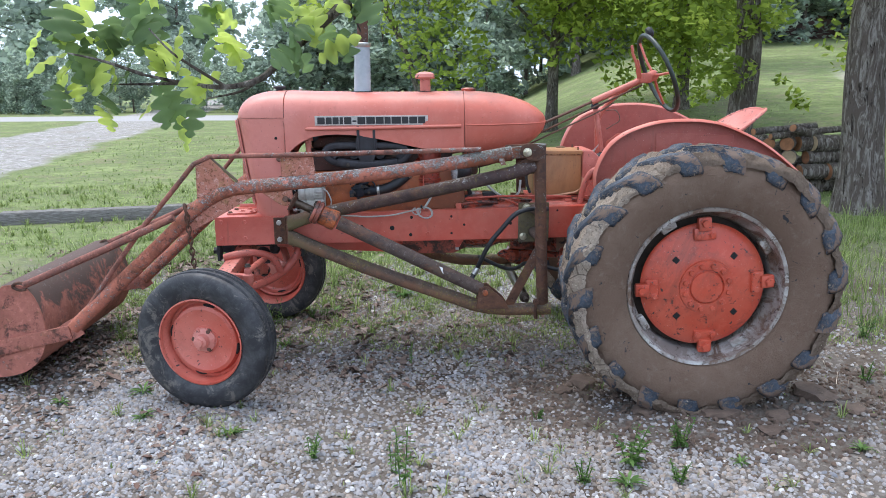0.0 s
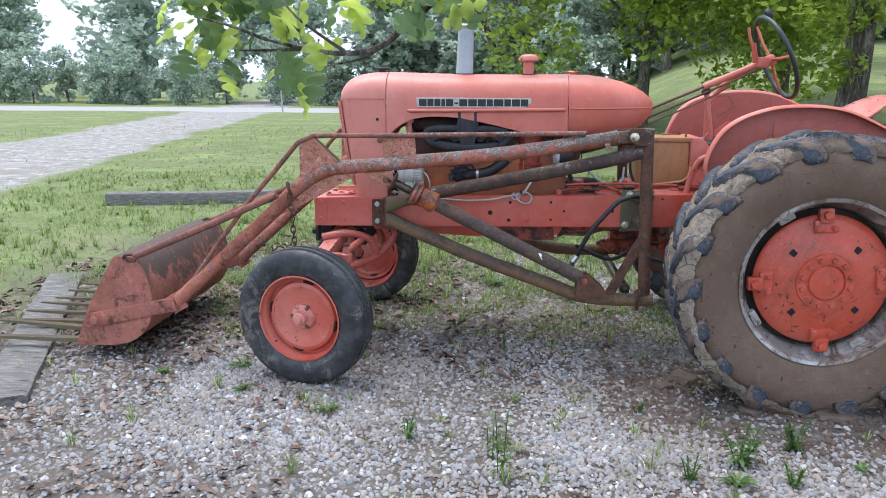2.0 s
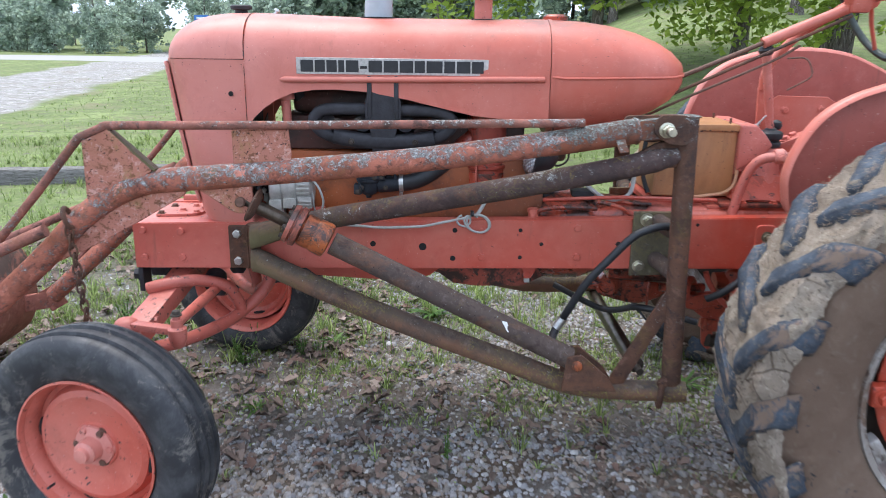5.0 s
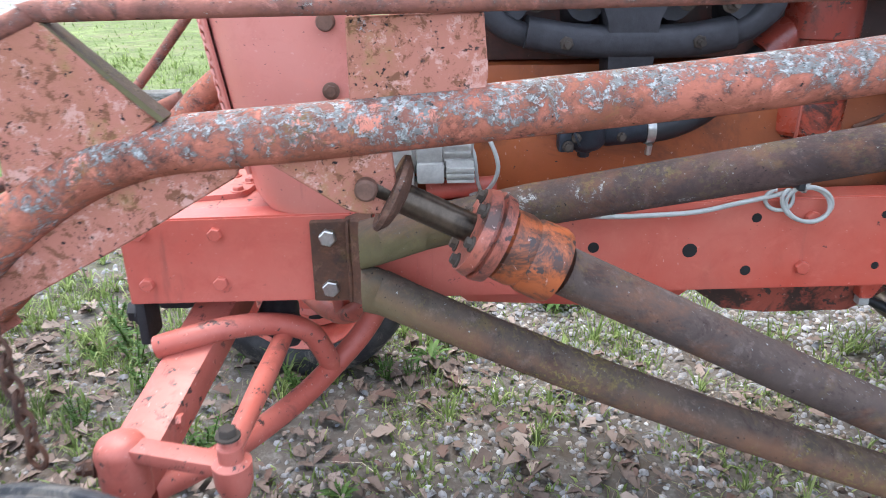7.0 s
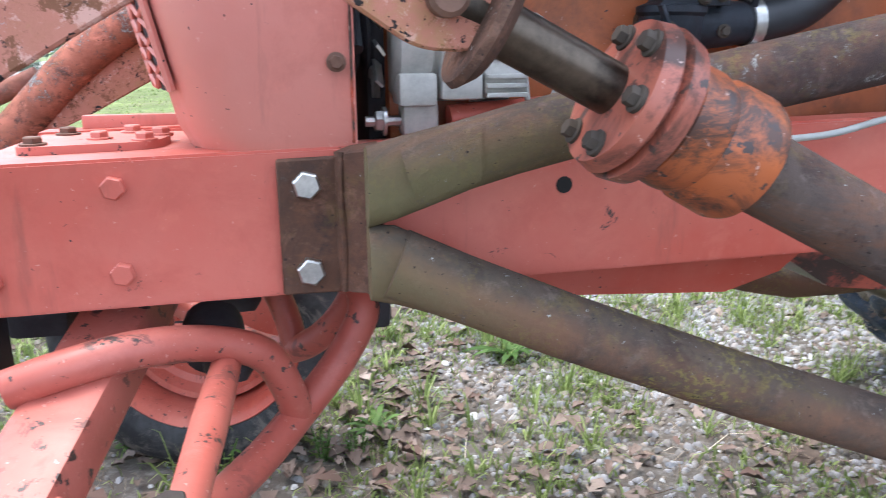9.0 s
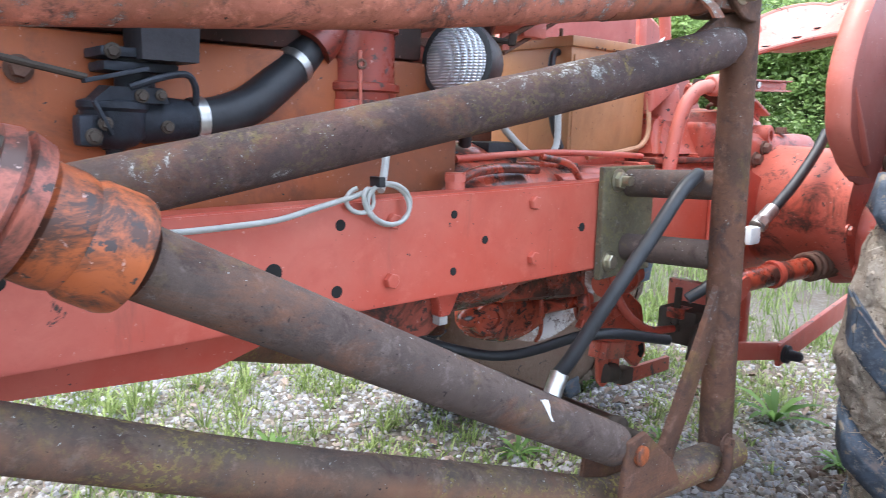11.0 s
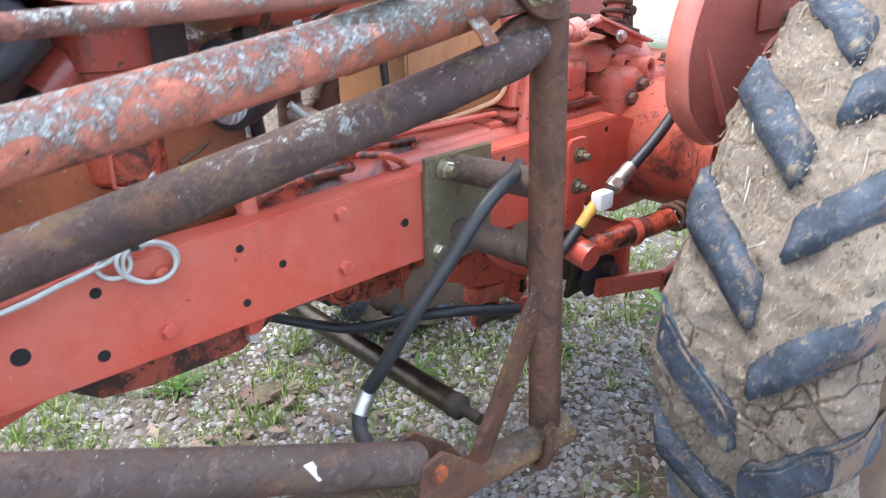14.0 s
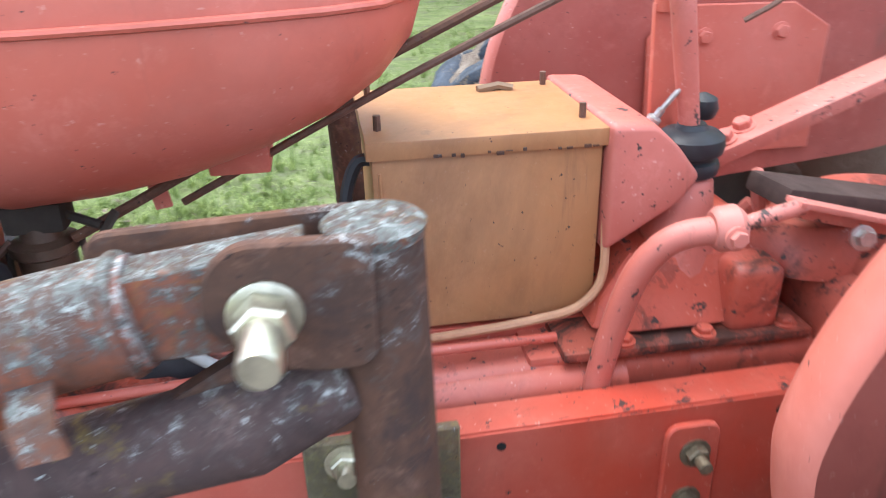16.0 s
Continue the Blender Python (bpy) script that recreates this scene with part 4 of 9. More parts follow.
part("water_outlet", join(lathe([(0, 0.030), (0.03, 0.030), (0.032, 0.016), (0.10, 0.014)], (0.165, 0.055, 1.285), (0.05, 0, -1), 14)), M_PINK, engine)
# manifold with its branches
def flat_run(line, w, h, n=14):
    """A cast runner: a rounded oblong section, w deep and h high, swept along a line in the plane of the engine's side."""
    rings = []
    for i, p in enumerate(line):
        t = (Vector(line[min(i + 1, len(line) - 1)]) - Vector(line[max(i - 1, 0)])).normalized()
        out = Vector((0, 1, 0))
        side = t.cross(out).normalized()
        ring = []
        for q in range(n):
            a = 2 * math.pi * q / n
            ca, sa = math.cos(a), math.sin(a)
            ring.append(Vector(p) + side * h * math.copysign(abs(ca) ** 0.6, ca) + out * w * math.copysign(abs(sa) ** 0.6, sa))
        rings.append(ring)
    return skin(rings)


arch = curve([(0.350, 0.045, 1.128), (0.292, 0.04, 1.150), (0.262, 0.036, 1.185), (0.272, 0.034, 1.214), (0.310, 0.032, 1.228), (0.40, 0.030, 1.230), (0.487, 0.030, 1.228), (0.57, 0.030, 1.228), (0.655, 0.032, 1.224), (0.700, 0.034, 1.208), (0.708, 0.036, 1.180), (0.680, 0.04, 1.148), (0.625, 0.045, 1.125)], 4)
manifold = part("manifold", flat_run(arch, 0.026, 0.019), M_CAST, engine, "sooty black cast iron manifold")
part("lower_runner", flat_run(curve([(0.325, 0.034, 1.142), (0.40, 0.028, 1.130), (0.487, 0.026, 1.126), (0.58, 0.028, 1.128), (0.65, 0.034, 1.138)], 4), 0.030, 0.025), M_CAST, manifold)
part("riser", skin([[(0.487 + a * w, 0.034 + b * d, z) for a, b in ((-1, -1), (1, -1), (1, 1), (-1, 1))] for w, d, z in ((0.034, 0.030, 1.05), (0.036, 0.033, 1.12), (0.040, 0.036, 1.16), (0.056, 0.036, 1.20), (0.058, 0.035, 1.25), (0.046, 0.034, 1.29), (0.044, 0.034, 1.345))]), M_CAST, manifold)
part("riser_rib", block((0.437, -0.006, 1.20), (0.452, 0.02, 1.335), 0.005), M_CAST, manifold)
part("riser_rib", block((0.522, -0.006, 1.20), (0.537, 0.02, 1.335), 0.005), M_CAST, manifold)
for x in (0.300, 0.418, 0.556, 0.668):
    part("port_branch", tube([(x, 0.04, 1.185), (x, 0.105, 1.165)], 0.030, 14), M_CAST, manifold)
for x, z in ((0.338, 1.188), (0.635, 1.184), (0.405, 1.190), (0.568, 1.188), (0.385, 1.128), (0.590, 1.128)):
    part("stud_nut", join(hexbolt((x, 0.006, z), (0, -1, 0), 0.011, 0.011), lathe([(0, 0.005), (0.02, 0.005)], (x, 0.0, z), (0, -1, 0), 8)), M_DIRTY, manifold)
carburettor = part("carburettor", lathe([(0, 0.030), (0.012, 0.030), (0.016, 0.024), (0.045, 0.023), (0.05, 0.029), (0.058, 0.029)], (0.462, 0.060, 0.998), (0, 0, 1), 22), M_CARB, engine, "dark blue-grey sooty carburettor")
part("mounting_flange", block((0.412, 0.022, 1.052), (0.515, 0.098, 1.064), 0.004), M_CARB, carburettor)
part("lower_flange", block((0.416, 0.026, 1.036), (0.505, 0.094, 1.048), 0.004), M_CARB, carburettor)
part("float_bowl", lathe([(0, 0.012), (0.006, 0.026), (0.016, 0.035), (0.045, 0.037), (0.049, 0.041), (0.056, 0.041), (0.060, 0.03)], (0.432, 0.052, 0.944), (0.02, 0, 1), 26), M_CARB, carburettor)
part("air_throat", lathe([(0, 0.022), (0.02, 0.030), (0.05, 0.028), (0.085, 0.0245)], (0.450, 0.060, 0.980), (1, 0, 0.02), 22), M_CARB, carburettor)
part("bowl_lug", block((0.385, 0.022, 0.948), (0.412, 0.055, 0.985), 0.007), M_CARB, carburettor)
part("body_rib", skin([[(0.40, 0.02, 1.0), (0.49, 0.02, 1.0), (0.49, 0.06, 1.0), (0.40, 0.06, 1.0)], [(0.42, 0.018, 1.018), (0.48, 0.018, 1.018), (0.48, 0.06, 1.02), (0.42, 0.06, 1.02)]]), M_CARB, carburettor)
part("throttle_lever", bar((0.390, 0.016, 1.022), (0.462, 0.016, 1.040), 0.016, 0.005, 0.001, (0, 0, 1)), M_CARB, carburettor)
part("choke_lever", bar((0.40, 0.014, 1.000), (0.418, 0.014, 0.962), 0.012, 0.004, 0.001, (1, 0, 0)), M_CARB, carburettor)
part("governor_rod", tube([(0.20, 0.034, 1.064), (0.30, 0.032, 1.046), (0.395, 0.018, 1.026)], 0.0042, 8), M_DIRTY, carburettor, "thin dark governor rod")
part("vent_pipe", tube(curve([(0.442, 0.018, 1.018), (0.475, 0.012, 1.030), (0.508, 0.014, 1.036), (0.522, 0.020, 1.022), (0.525, 0.028, 1.0)]), 0.0042, 8), M_CARB, carburettor)
for p, r in (((0.425, 0.022, 1.058), 0.007), ((0.502, 0.022, 1.058), 0.007), ((0.412, 0.016, 0.975), 0.006), ((0.455, 0.018, 1.008), 0.006), ((0.478, 0.018, 1.010), 0.005), ((0.40, 0.020, 0.96), 0.007), ((0.49, 0.032, 0.972), 0.006)):
    part("screw", hexbolt(p, (0, -1, 0), r, 0.007), M_DIRTY, carburettor)
part("drain_nut", hexbolt((0.432, 0.052, 0.946), (0, 0, -1), 0.010, 0.012), M_CARB, carburettor)
hose_line = curve([(0.530, 0.062, 0.982), (0.57, 0.064, 0.986), (0.62, 0.072, 1.004), (0.675, 0.088, 1.040), (0.715, 0.10, 1.072), (0.75, 0.11, 1.10)])
hose = part("air_hose", tube(hose_line, 0.0275, 18), M_BLACK, engine, "black rubber air intake hose")
part("hose_clamp", lathe([(0, 0.0295), (0.014, 0.0295)], (0.534, 0.062, 0.982), (1, 0, 0.05), 22), M_ZINC, hose)
part("hose_clamp", lathe([(0, 0.0295), (0.014, 0.0295)], (0.698, 0.095, 1.058), (0.75, 0.22, 0.62), 22), M_ZINC, hose)
part("clamp_screw", tube([(0.541, 0.045, 0.955), (0.541, 0.05, 0.938)], 0.006, 8), M_ZINC, hose)
cleaner_bm = lathe([(0, 0.052), (0.012, 0.061), (0.075, 0.063), (0.078, 0.068), (0.088, 0.068), (0.091, 0.060), (0.165, 0.060), (0.168, 0.066), (0.30, 0.066), (0.305, 0.05)], (0.825, 0.112, 0.955), (0, 0, 1), 30)
cleaner = part("air_cleaner", join(cleaner_bm, tube([(0.82, 0.11, 1.15), (0.775, 0.105, 1.125), (0.735, 0.10, 1.09)], 0.034, 16), tube([(0.825, 0.112, 1.25), (0.815, YC, 1.40), (0.806, YC, 1.5)], 0.028, 14)), M_CLEANER, engine, "greasy red oil bath air cleaner")
part("oil_cup", lathe([(-0.001, 0.050), (0.012, 0.0625), (0.060, 0.0648), (0.063, 0.0640), (0.0635, 0.060)], (0.825, 0.112, 0.955), (0, 0, 1), 30), M_GREASY, cleaner, "glossy orange-red oil cup")
part("bail_wire", tube([(0.79, 0.052, 1.09), (0.79, 0.05, 1.03), (0.79, 0.053, 0.962), (0.82, 0.06, 0.952)], 0.003, 6), M_RED, cleaner)
part("wing_nut", torus((0.79, 0.047, 1.07), (0.3, 1, 0), 0.006, 0.0022, 14, 6), M_BOLT, cleaner)
part("crank_tube", tube([(0.90, 0.15, 1.10), (1.0, 0.17, 1.105)], 0.018, 14), M_RED, engine)

# alternator on the front corner of the engine
alt_at, alt_ax = Vector((0.102, 0.085, 0.967)), Vector((1, 0, 0))
alt = part("alternator", lathe([(0, 0.058), (0.006, 0.068), (0.040, 0.070), (0.042, 0.0655), (0.047, 0.0655), (0.049, 0.0715), (0.090, 0.0715), (0.092, 0.067), (0.134, 0.067), (0.142, 0.058), (0.146, 0.02)], alt_at, alt_ax, 40), M_ALU, engine, "grey cast aluminium alternator")
for k in range(30):
    a = 2 * math.pi * k / 30
    e = Vector((0, math.cos(a), math.sin(a)))
    part("cooling_fin", bar(alt_at + alt_ax * 0.094 + e * 0.068, alt_at + alt_ax * 0.138 + e * 0.068, 0.006, 0.010, 0.001, e), M_ALU, alt)
for k in range(10):
    a = 2 * math.pi * k / 10 + 0.2
    e = Vector((0, math.cos(a), math.sin(a)))
    part("fan_blade", bar(alt_at - alt_ax * 0.016 + e * 0.035, alt_at - alt_ax * 0.016 + e * 0.066, 0.014, 0.003, 0, alt_ax + e.cross(alt_ax) * 0.8), M_ZINC, alt)
part("alternator_pulley", lathe([(0, 0.036), (0.006, 0.040), (0.012, 0.028), (0.018, 0.040), (0.022, 0.034)], alt_at - alt_ax * 0.045, alt_ax, 24), M_CAST, alt)
# square-shouldered end castings along the underside
for x0, x1, z0, y0 in ((0.104, 0.146, 0.895, 0.014), (0.150, 0.196, 0.901, 0.011), (0.198, 0.246, 0.905, 0.016)):
    part("end_frame", block((x0, y0, z0), (x1, 0.075, z0 + 0.035), 0.005), M_ALU, alt)
for z in (0.903, 0.913, 0.923):
    part("casting_rib", block((0.200, 0.009, z), (0.246, 0.03, z + 0.005), 0.001), M_ALU, alt)
part("mounting_ear", block((0.110, 0.03, 0.860), (0.150, 0.07, 0.90), 0.006), M_ALU, alt)
part("spacer_tube", tube([(0.165, 0.05, 0.877), (0.285, 0.055, 0.885)], 0.0165, 14), M_RAIL, alt, "red painted spacer tube")
part("adjusting_bolt", tube([(0.07, 0.05, 0.877), (0.115, 0.05, 0.877)], 0.006, 8), M_ZINC, alt)
part("adjusting_nut", hexbolt((0.092, 0.05, 0.877), (-1, 0, 0), 0.012, 0.012), M_ZINC, alt)
part("fan_belt", tube([(0.062, 0.04, 0.955), (0.062, 0.12, 1.05)], 0.008, 8), M_BLACK, engine)
part("alternator_lead", tube(curve([(0.225, 0.05, 0.99), (0.262, 0.02, 0.985), (0.285, 0.015, 0.93), (0.27, 0.03, 0.885), (0.24, 0.04, 0.872)]), 0.0038, 8), M_WIRE, alt, "white electric cable")
part("alternator_lead", tube(curve([(0.222, 0.055, 0.975), (0.245, 0.035, 0.95), (0.252, 0.03, 0.90), (0.262, 0.04, 0.87)]), 0.0032, 8), M_WIRE, alt)
for p, r in (((0.415, 0.083, 0.985), 0.011), ((0.34, 0.083, 1.035), 0.012), ((0.60, 0.083, 0.90), 0.010)):
    part("plug", hexbolt(p, (0, -1, 0), r, 0.016), M_BOLT, engine)
part("oil_pan", skin([[(x, YC + s * w, z) for s, w, z in ((-1, 0.115, 0.715), (-1, 0.10, zl), (1, 0.10, zl), (1, 0.115, 0.715))] for x, zl in ((0.18, 0.69), (0.24, 0.645), (0.56, 0.628), (0.64, 0.652), (0.70, 0.70))]), M_RAIL, engine, "red pressed steel oil pan")
part("clutch_housing", lathe([(0, 0.13), (0.05, 0.165), (0.18, 0.165), (0.24, 0.14), (0.42, 0.125)], (0.98, YC, 0.79), (1, 0, 0), 26), M_GREASY, engine, "greasy red clutch housing")
part("flywheel_pan", skin([[(x, YC - w, 0.71), (x, YC - w * 0.9, z), (x, YC + w * 0.9, z), (x, YC + w, 0.71)] for x, w, z in ((0.66, 0.105, 0.665), (0.72, 0.115, 0.625), (0.80, 0.118, 0.616), (0.96, 0.118, 0.618), (1.04, 0.105, 0.655))]), M_COVER, engine, "oily dark red flywheel pan")

# hydraulic pump and linkage under the middle
P_AX = Vector((-0.35, -0.93, -0.05)).normalized()
P_AT = Vector((1.295, 0.268, 0.556))
pump_rings = []
for x, y, z, w, hgt in ((1.285, 0.315, 0.556, 0.030, 0.040), (1.305, 0.315, 0.553, 0.048, 0.056), (1.345, 0.315, 0.545, 0.055, 0.062), (1.395, 0.315, 0.536, 0.055, 0.066), (1.440, 0.315, 0.532, 0.052, 0.064), (1.455, 0.315, 0.532, 0.060, 0.058), (1.500, 0.315, 0.535, 0.058, 0.046), (1.530, 0.315, 0.540, 0.040, 0.034)):
    pump_rings.append([(x, y + 0.030 + w * math.copysign(abs(math.cos(t)) ** 0.8, math.cos(t)), z + hgt * math.copysign(abs(math.sin(t)) ** 0.8, math.sin(t))) for t in (2 * math.pi * q / 22 for q in range(22))])
pump = part("hydraulic_pump", skin(pump_rings), M_PUMP, tractor, "oily red hydraulic pump casting")
part("pump_neck", lathe([(-0.08, 0.046), (-0.012, 0.043), (-0.004, 0.038)], P_AT, P_AX, 26), M_PUMP, pump)
part("pump_flange", lathe([(-0.012, 0.030), (-0.010, 0.038), (0.004, 0.038), (0.008, 0.033), (0.007, 0.023), (-0.014, 0.021)], P_AT, P_AX, 30, False), M_PUMP, pump)
part("pump_port", lathe([(0, 0.0215), (0.002, 0.0215), (0.0025, 0.012)], P_AT - P_AX * 0.012, P_AX, 22), M_DIRTY, pump)
part("pump_snout", lathe([(0, 0.028), (0.03, 0.023), (0.05, 0.012), (0.054, 0.004)], (1.275, 0.30, 0.562), (-1, -0.25, -0.05), 18), M_PUMP, pump)
part("pump_rib", tube(curve([(1.452, 0.256, 0.583), (1.449, 0.250, 0.550), (1.450, 0.252, 0.505), (1.456, 0.270, 0.478)]), 0.005, 8), M_PUMP, pump)
part("pump_saddle", skin([[(1.29, y, z), (1.56, y, z - 0.02), (1.56, y, z + 0.06), (1.29, y, z + 0.06)] for y, z in ((0.215, 0.612), (0.23, 0.602), (0.33, 0.602))]), M_GREASY, pump, "greasy red casting above the pump")
part("pump_shaft", tube([(1.50, 0.29, 0.551), (1.67, 0.285, 0.552)], 0.017, 16), M_GREASY, pump)
for x, z in ((1.33, 0.610), (1.50, 0.592)):
    part("bolt", hexbolt((x, 0.246, z), (0, -1, 0.2), 0.010, 0.009), M_GREASY, pump)
pan_lug = part("pan_lug", plate(rounded([(0.950, 0.700), (1.012, 0.700), (0.994, 0.668), (0.986, 0.654), (0.962, 0.654), (0.962, 0.672)], 0.006), 0.055, 0.080), M_RAIL, pump)
part("drain_plug", lathe([(0, 0.013), (0.016, 0.013), (0.018, 0.010)], (0.974, 0.068, 0.656), (0, 0, -1), 4), M_ALU, pan_lug)
link = part("lift_linkage", plate(rounded([(1.603, 0.493), (1.640, 0.540), (1.793, 0.560), (1.859, 0.513), (1.890, 0.375), (1.850, 0.338), (1.765, 0.405), (1.660, 0.447)], 0.015), 0.248, 0.268), M_LINK, tractor, "red lift linkage bracket with a roller")
part("clamp_ring", torus((1.610, 0.262, 0.552), (0.75, -0.6, 0.1), 0.037, 0.015, 26, 10), M_LINK, link)
part("clamp_arm", plate(rounded([(1.565, 0.500), (1.60, 0.535), (1.735, 0.545), (1.755, 0.515), (1.62, 0.480)], 0.014), 0.228, 0.247), M_LINK, link)
part("clamp_bolt", hexbolt((1.700, 0.228, 0.525), (0, -1, 0), 0.014, 0.012), M_LINK, link)
part("cross_shaft", tube([(1.70, 0.27, 0.585), (1.86, 0.275, 0.600)], [0.032, 0.026], 18), M_LINK, link)
part("shaft_knuckle", lathe([(-0.03, 0.030), (-0.02, 0.040), (0.02, 0.040), (0.03, 0.030)], (1.775, 0.26, 0.600), (0.5, 1, 0), 18), M_LINK, link)
for off in (0.0, 0.082):
    part("clevis_cheek", plate(rounded([(1.655 + off, 0.450), (1.700 + off, 0.440), (1.712 + off, 0.330), (1.690 + off, 0.318), (1.668 + off, 0.340)], 0.008), 0.238 + 0.3 * off, 0.250 + 0.3 * off), M_LINK, link)
part("clevis_bridge", bar((1.665, 0.245, 0.425), (1.785, 0.270, 0.400), 0.050, 0.045, 0.006), M_LINK, link)
part("roller", lathe([(-0.045, 0.014), (-0.040, 0.026), (0.040, 0.026), (0.045, 0.014)], (1.722, 0.252, 0.350), (1, 0.3, -0.25), 20), M_DIRTY, link, "worn dark steel roller")
part("slot", tube([(1.858, 0.2475, 0.405), (1.864, 0.2475, 0.385), (1.855, 0.2475, 0.372)], 0.009, 8), M_HOLE, link)
part("link_bar", bar((1.790, 0.262, 0.318), (2.024, 0.262, 0.318), 0.014, 0.042, 0.004), M_LINK, link)
part("link_block", block((1.785, 0.245, 0.300), (1.835, 0.285, 0.345), 0.008), M_DIRTY, link)
part("oil_line", tube(curve([(1.640, 0.20, 0.640), (1.659, 0.20, 0.597), (1.702, 0.20, 0.538), (1.758, 0.20, 0.494), (1.829, 0.20, 0.461), (1.90, 0.20, 0.450), (1.952, 0.20, 0.446)]), 0.0105, 12), M_RAIL, link, "bent red oil pipe")
part("line_union", join(lathe([(0, 0.017), (0.02, 0.017)], (1.950, 0.20, 0.440), (0, 0, 1), 6), tube([(1.950, 0.20, 0.455), (1.955, 0.20, 0.56)], 0.010, 10)), M_DIRTY, link)
under = part("drawbar_frame", block((1.95, 0.14, 0.40), (2.16, 0.26, 0.50), 0.012), M_DIRTY, tractor, "black greasy drawbar frame under the axle")
part("frame_plate", plate([(1.90, 0.38), (1.92, 0.47), (2.12, 0.50), (2.16, 0.40)], 0.12, 0.135), M_DIRTY, under)
part("frame_rib", block((2.06, 0.06, 0.40), (2.09, 0.30, 0.56), 0.006), M_RAIL, under)
part("frame_bar", bar((1.94, 0.20, 0.49), (2.20, 0.22, 0.47), 0.05, 0.03, 0.005), M_GREASY, under)
part("frame_pin", lathe([(0, 0.018), (0.10, 0.018), (0.105, 0.012)], (2.02, 0.06, 0.45), (0, 1, 0), 16), M_DIRTY, under)
strut = part("lift_strut", tube([(1.665, -0.105, 0.660), (1.93, -0.14, 0.672)], 0.025, 16), M_GREASY, tractor, "red lift strut with a coil spring")
part("strut_collar", lathe([(0, 0.031), (0.01, 0.033), (0.02, 0.031)], (1.80, -0.122, 0.666), (1, -0.13, 0.045), 20), M_RAIL, strut)
part("strut_eye", lathe([(-0.03, 0.030), (0.03, 0.030)], (1.655, -0.105, 0.658), (0, 1, 0.2), 18), M_RAIL, strut)
spring_pts = []
for k in range(80):
    a = 2 * math.pi * k / 14
    c = Vector((1.93, -0.14, 0.672)).lerp(Vector((2.06, -0.16, 0.678)), k / 79)
    spring_pts.append(c + Vector((0, math.cos(a), math.sin(a))) * 0.030)
part("coil_spring", tube(spring_pts, 0.0065, 8), M_BOLT, strut, "dark grey coil spring")
arm_low = part("drawbar_arm", join(bar((1.96, 0.07, 0.41), (2.22, 0.03, 0.375), 0.02, 0.05, 0.004), bar((2.20, 0.025, 0.365), (2.75, 0.05, 0.44), 0.016, 0.065, 0.004)), M_RAIL, tractor, "red drawbar link")
part("drawbar_plate", plate([(1.92, 0.43), (1.97, 0.49), (2.12, 0.45), (2.10, 0.38), (1.95, 0.38)], 0.09, 0.105), M_CAST, arm_low)
part("drawbar_pin", join(lathe([(0, 0.026), (0.012, 0.026), (0.014, 0.016), (0.045, 0.014), (0.05, 0.008)], (2.225, 0.015, 0.368), (0, -1, 0), 18)), M_CAST, arm_low)

# transmission and rear housing
gearbox = part("transmission_housing", block((1.38, 0.085, 0.70), (1.80, 0.315, 0.905), 0.03, 3), M_GEAR, tractor, "chipped red transmission casting")
part("shift_rail_bulge", tube([(1.30, 0.10, 0.862), (1.70, 0.10, 0.868)], [0.030, 0.034], 18), M_GEAR, gearbox)
part("rear_housing", block((1.955, 0.035, 0.62), (2.36, 0.345, 0.985), 0.045, 3), M_GEAR, gearbox)
part("middle_housing", block((1.78, 0.085, 0.66), (1.99, 0.315, 0.905), 0.03, 3), M_GEAR, gearbox)
part("axle_trumpet", lathe([(0, 0.145), (0.03, 0.155), (0.20, 0.15), (0.24, 0.165), (0.27, 0.165)], (2.10, 0.05, 0.80), (0, -1, 0), 30), M_GEAR, gearbox)
part("axle_housing", join(lathe([(0, 0.10), (0.03, 0.125), (0.10, 0.11), (0.26, 0.105), (0.28, 0.12), (0.30, 0.12)], (2.11, -0.12, 0.74), (0, -1, 0), 26), block((2.0, -0.36, 0.52), (2.22, -0.22, 0.80), 0.05, 3)), M_RAIL, gearbox, "red axle housing")
part("axle_housing", join(lathe([(0, 0.10), (0.03, 0.125), (0.10, 0.11), (0.42, 0.105)], (2.11, 0.33, 0.74), (0, 1, 0), 26), block((2.0, 0.60, 0.52), (2.22, 0.74, 0.80), 0.05, 3)), M_RAIL, gearbox)
for k in range(8):
    a = 2 * math.pi * k / 8 + 0.2
    part("bolt", hexbolt((2.10 + 0.158 * math.cos(a), -0.2225, 0.80 + 0.158 * math.sin(a)), (0, -1, 0), 0.012, 0.012), M_RAIL, gearbox)
for x, y in ((2.02, 0.085), (2.06, 0.045)):
    part("port_boss", lathe([(0, 0.028), (0.055, 0.028), (0.06, 0.024), (0.0595, 0.014), (0.03, 0.013)], (x, y + 0.05, 0.981 - (x - 2.02) * 0.15), (0.15, -1, 0.05), 20, False), M_GEAR, gearbox)
for p in ((1.99, 0.033, 0.917), (2.02, 0.033, 0.80), (2.03, 0.033, 0.945), (2.17, 0.06, 0.985)):
    part("bolt", hexbolt(p, (0, -1, 0) if p[2] < 0.98 else (0, 0, 1), 0.015, 0.016), M_BOLT, gearbox)
part("top_cover", block((1.58, 0.095, 0.895), (1.93, 0.30, 0.912), 0.008), M_GEAR, gearbox)
part("cover_flange", block((1.62, 0.082, 0.908), (1.945, 0.30, 0.922), 0.005), M_COVER, gearbox, "black greasy cover flange")
for x, y in ((1.70, 0.098), (1.805, 0.098), (1.915, 0.100)):
    part("bolt", hexbolt((x, y, 0.922), (0, 0, 1), 0.011, 0.010), M_GEAR, gearbox)
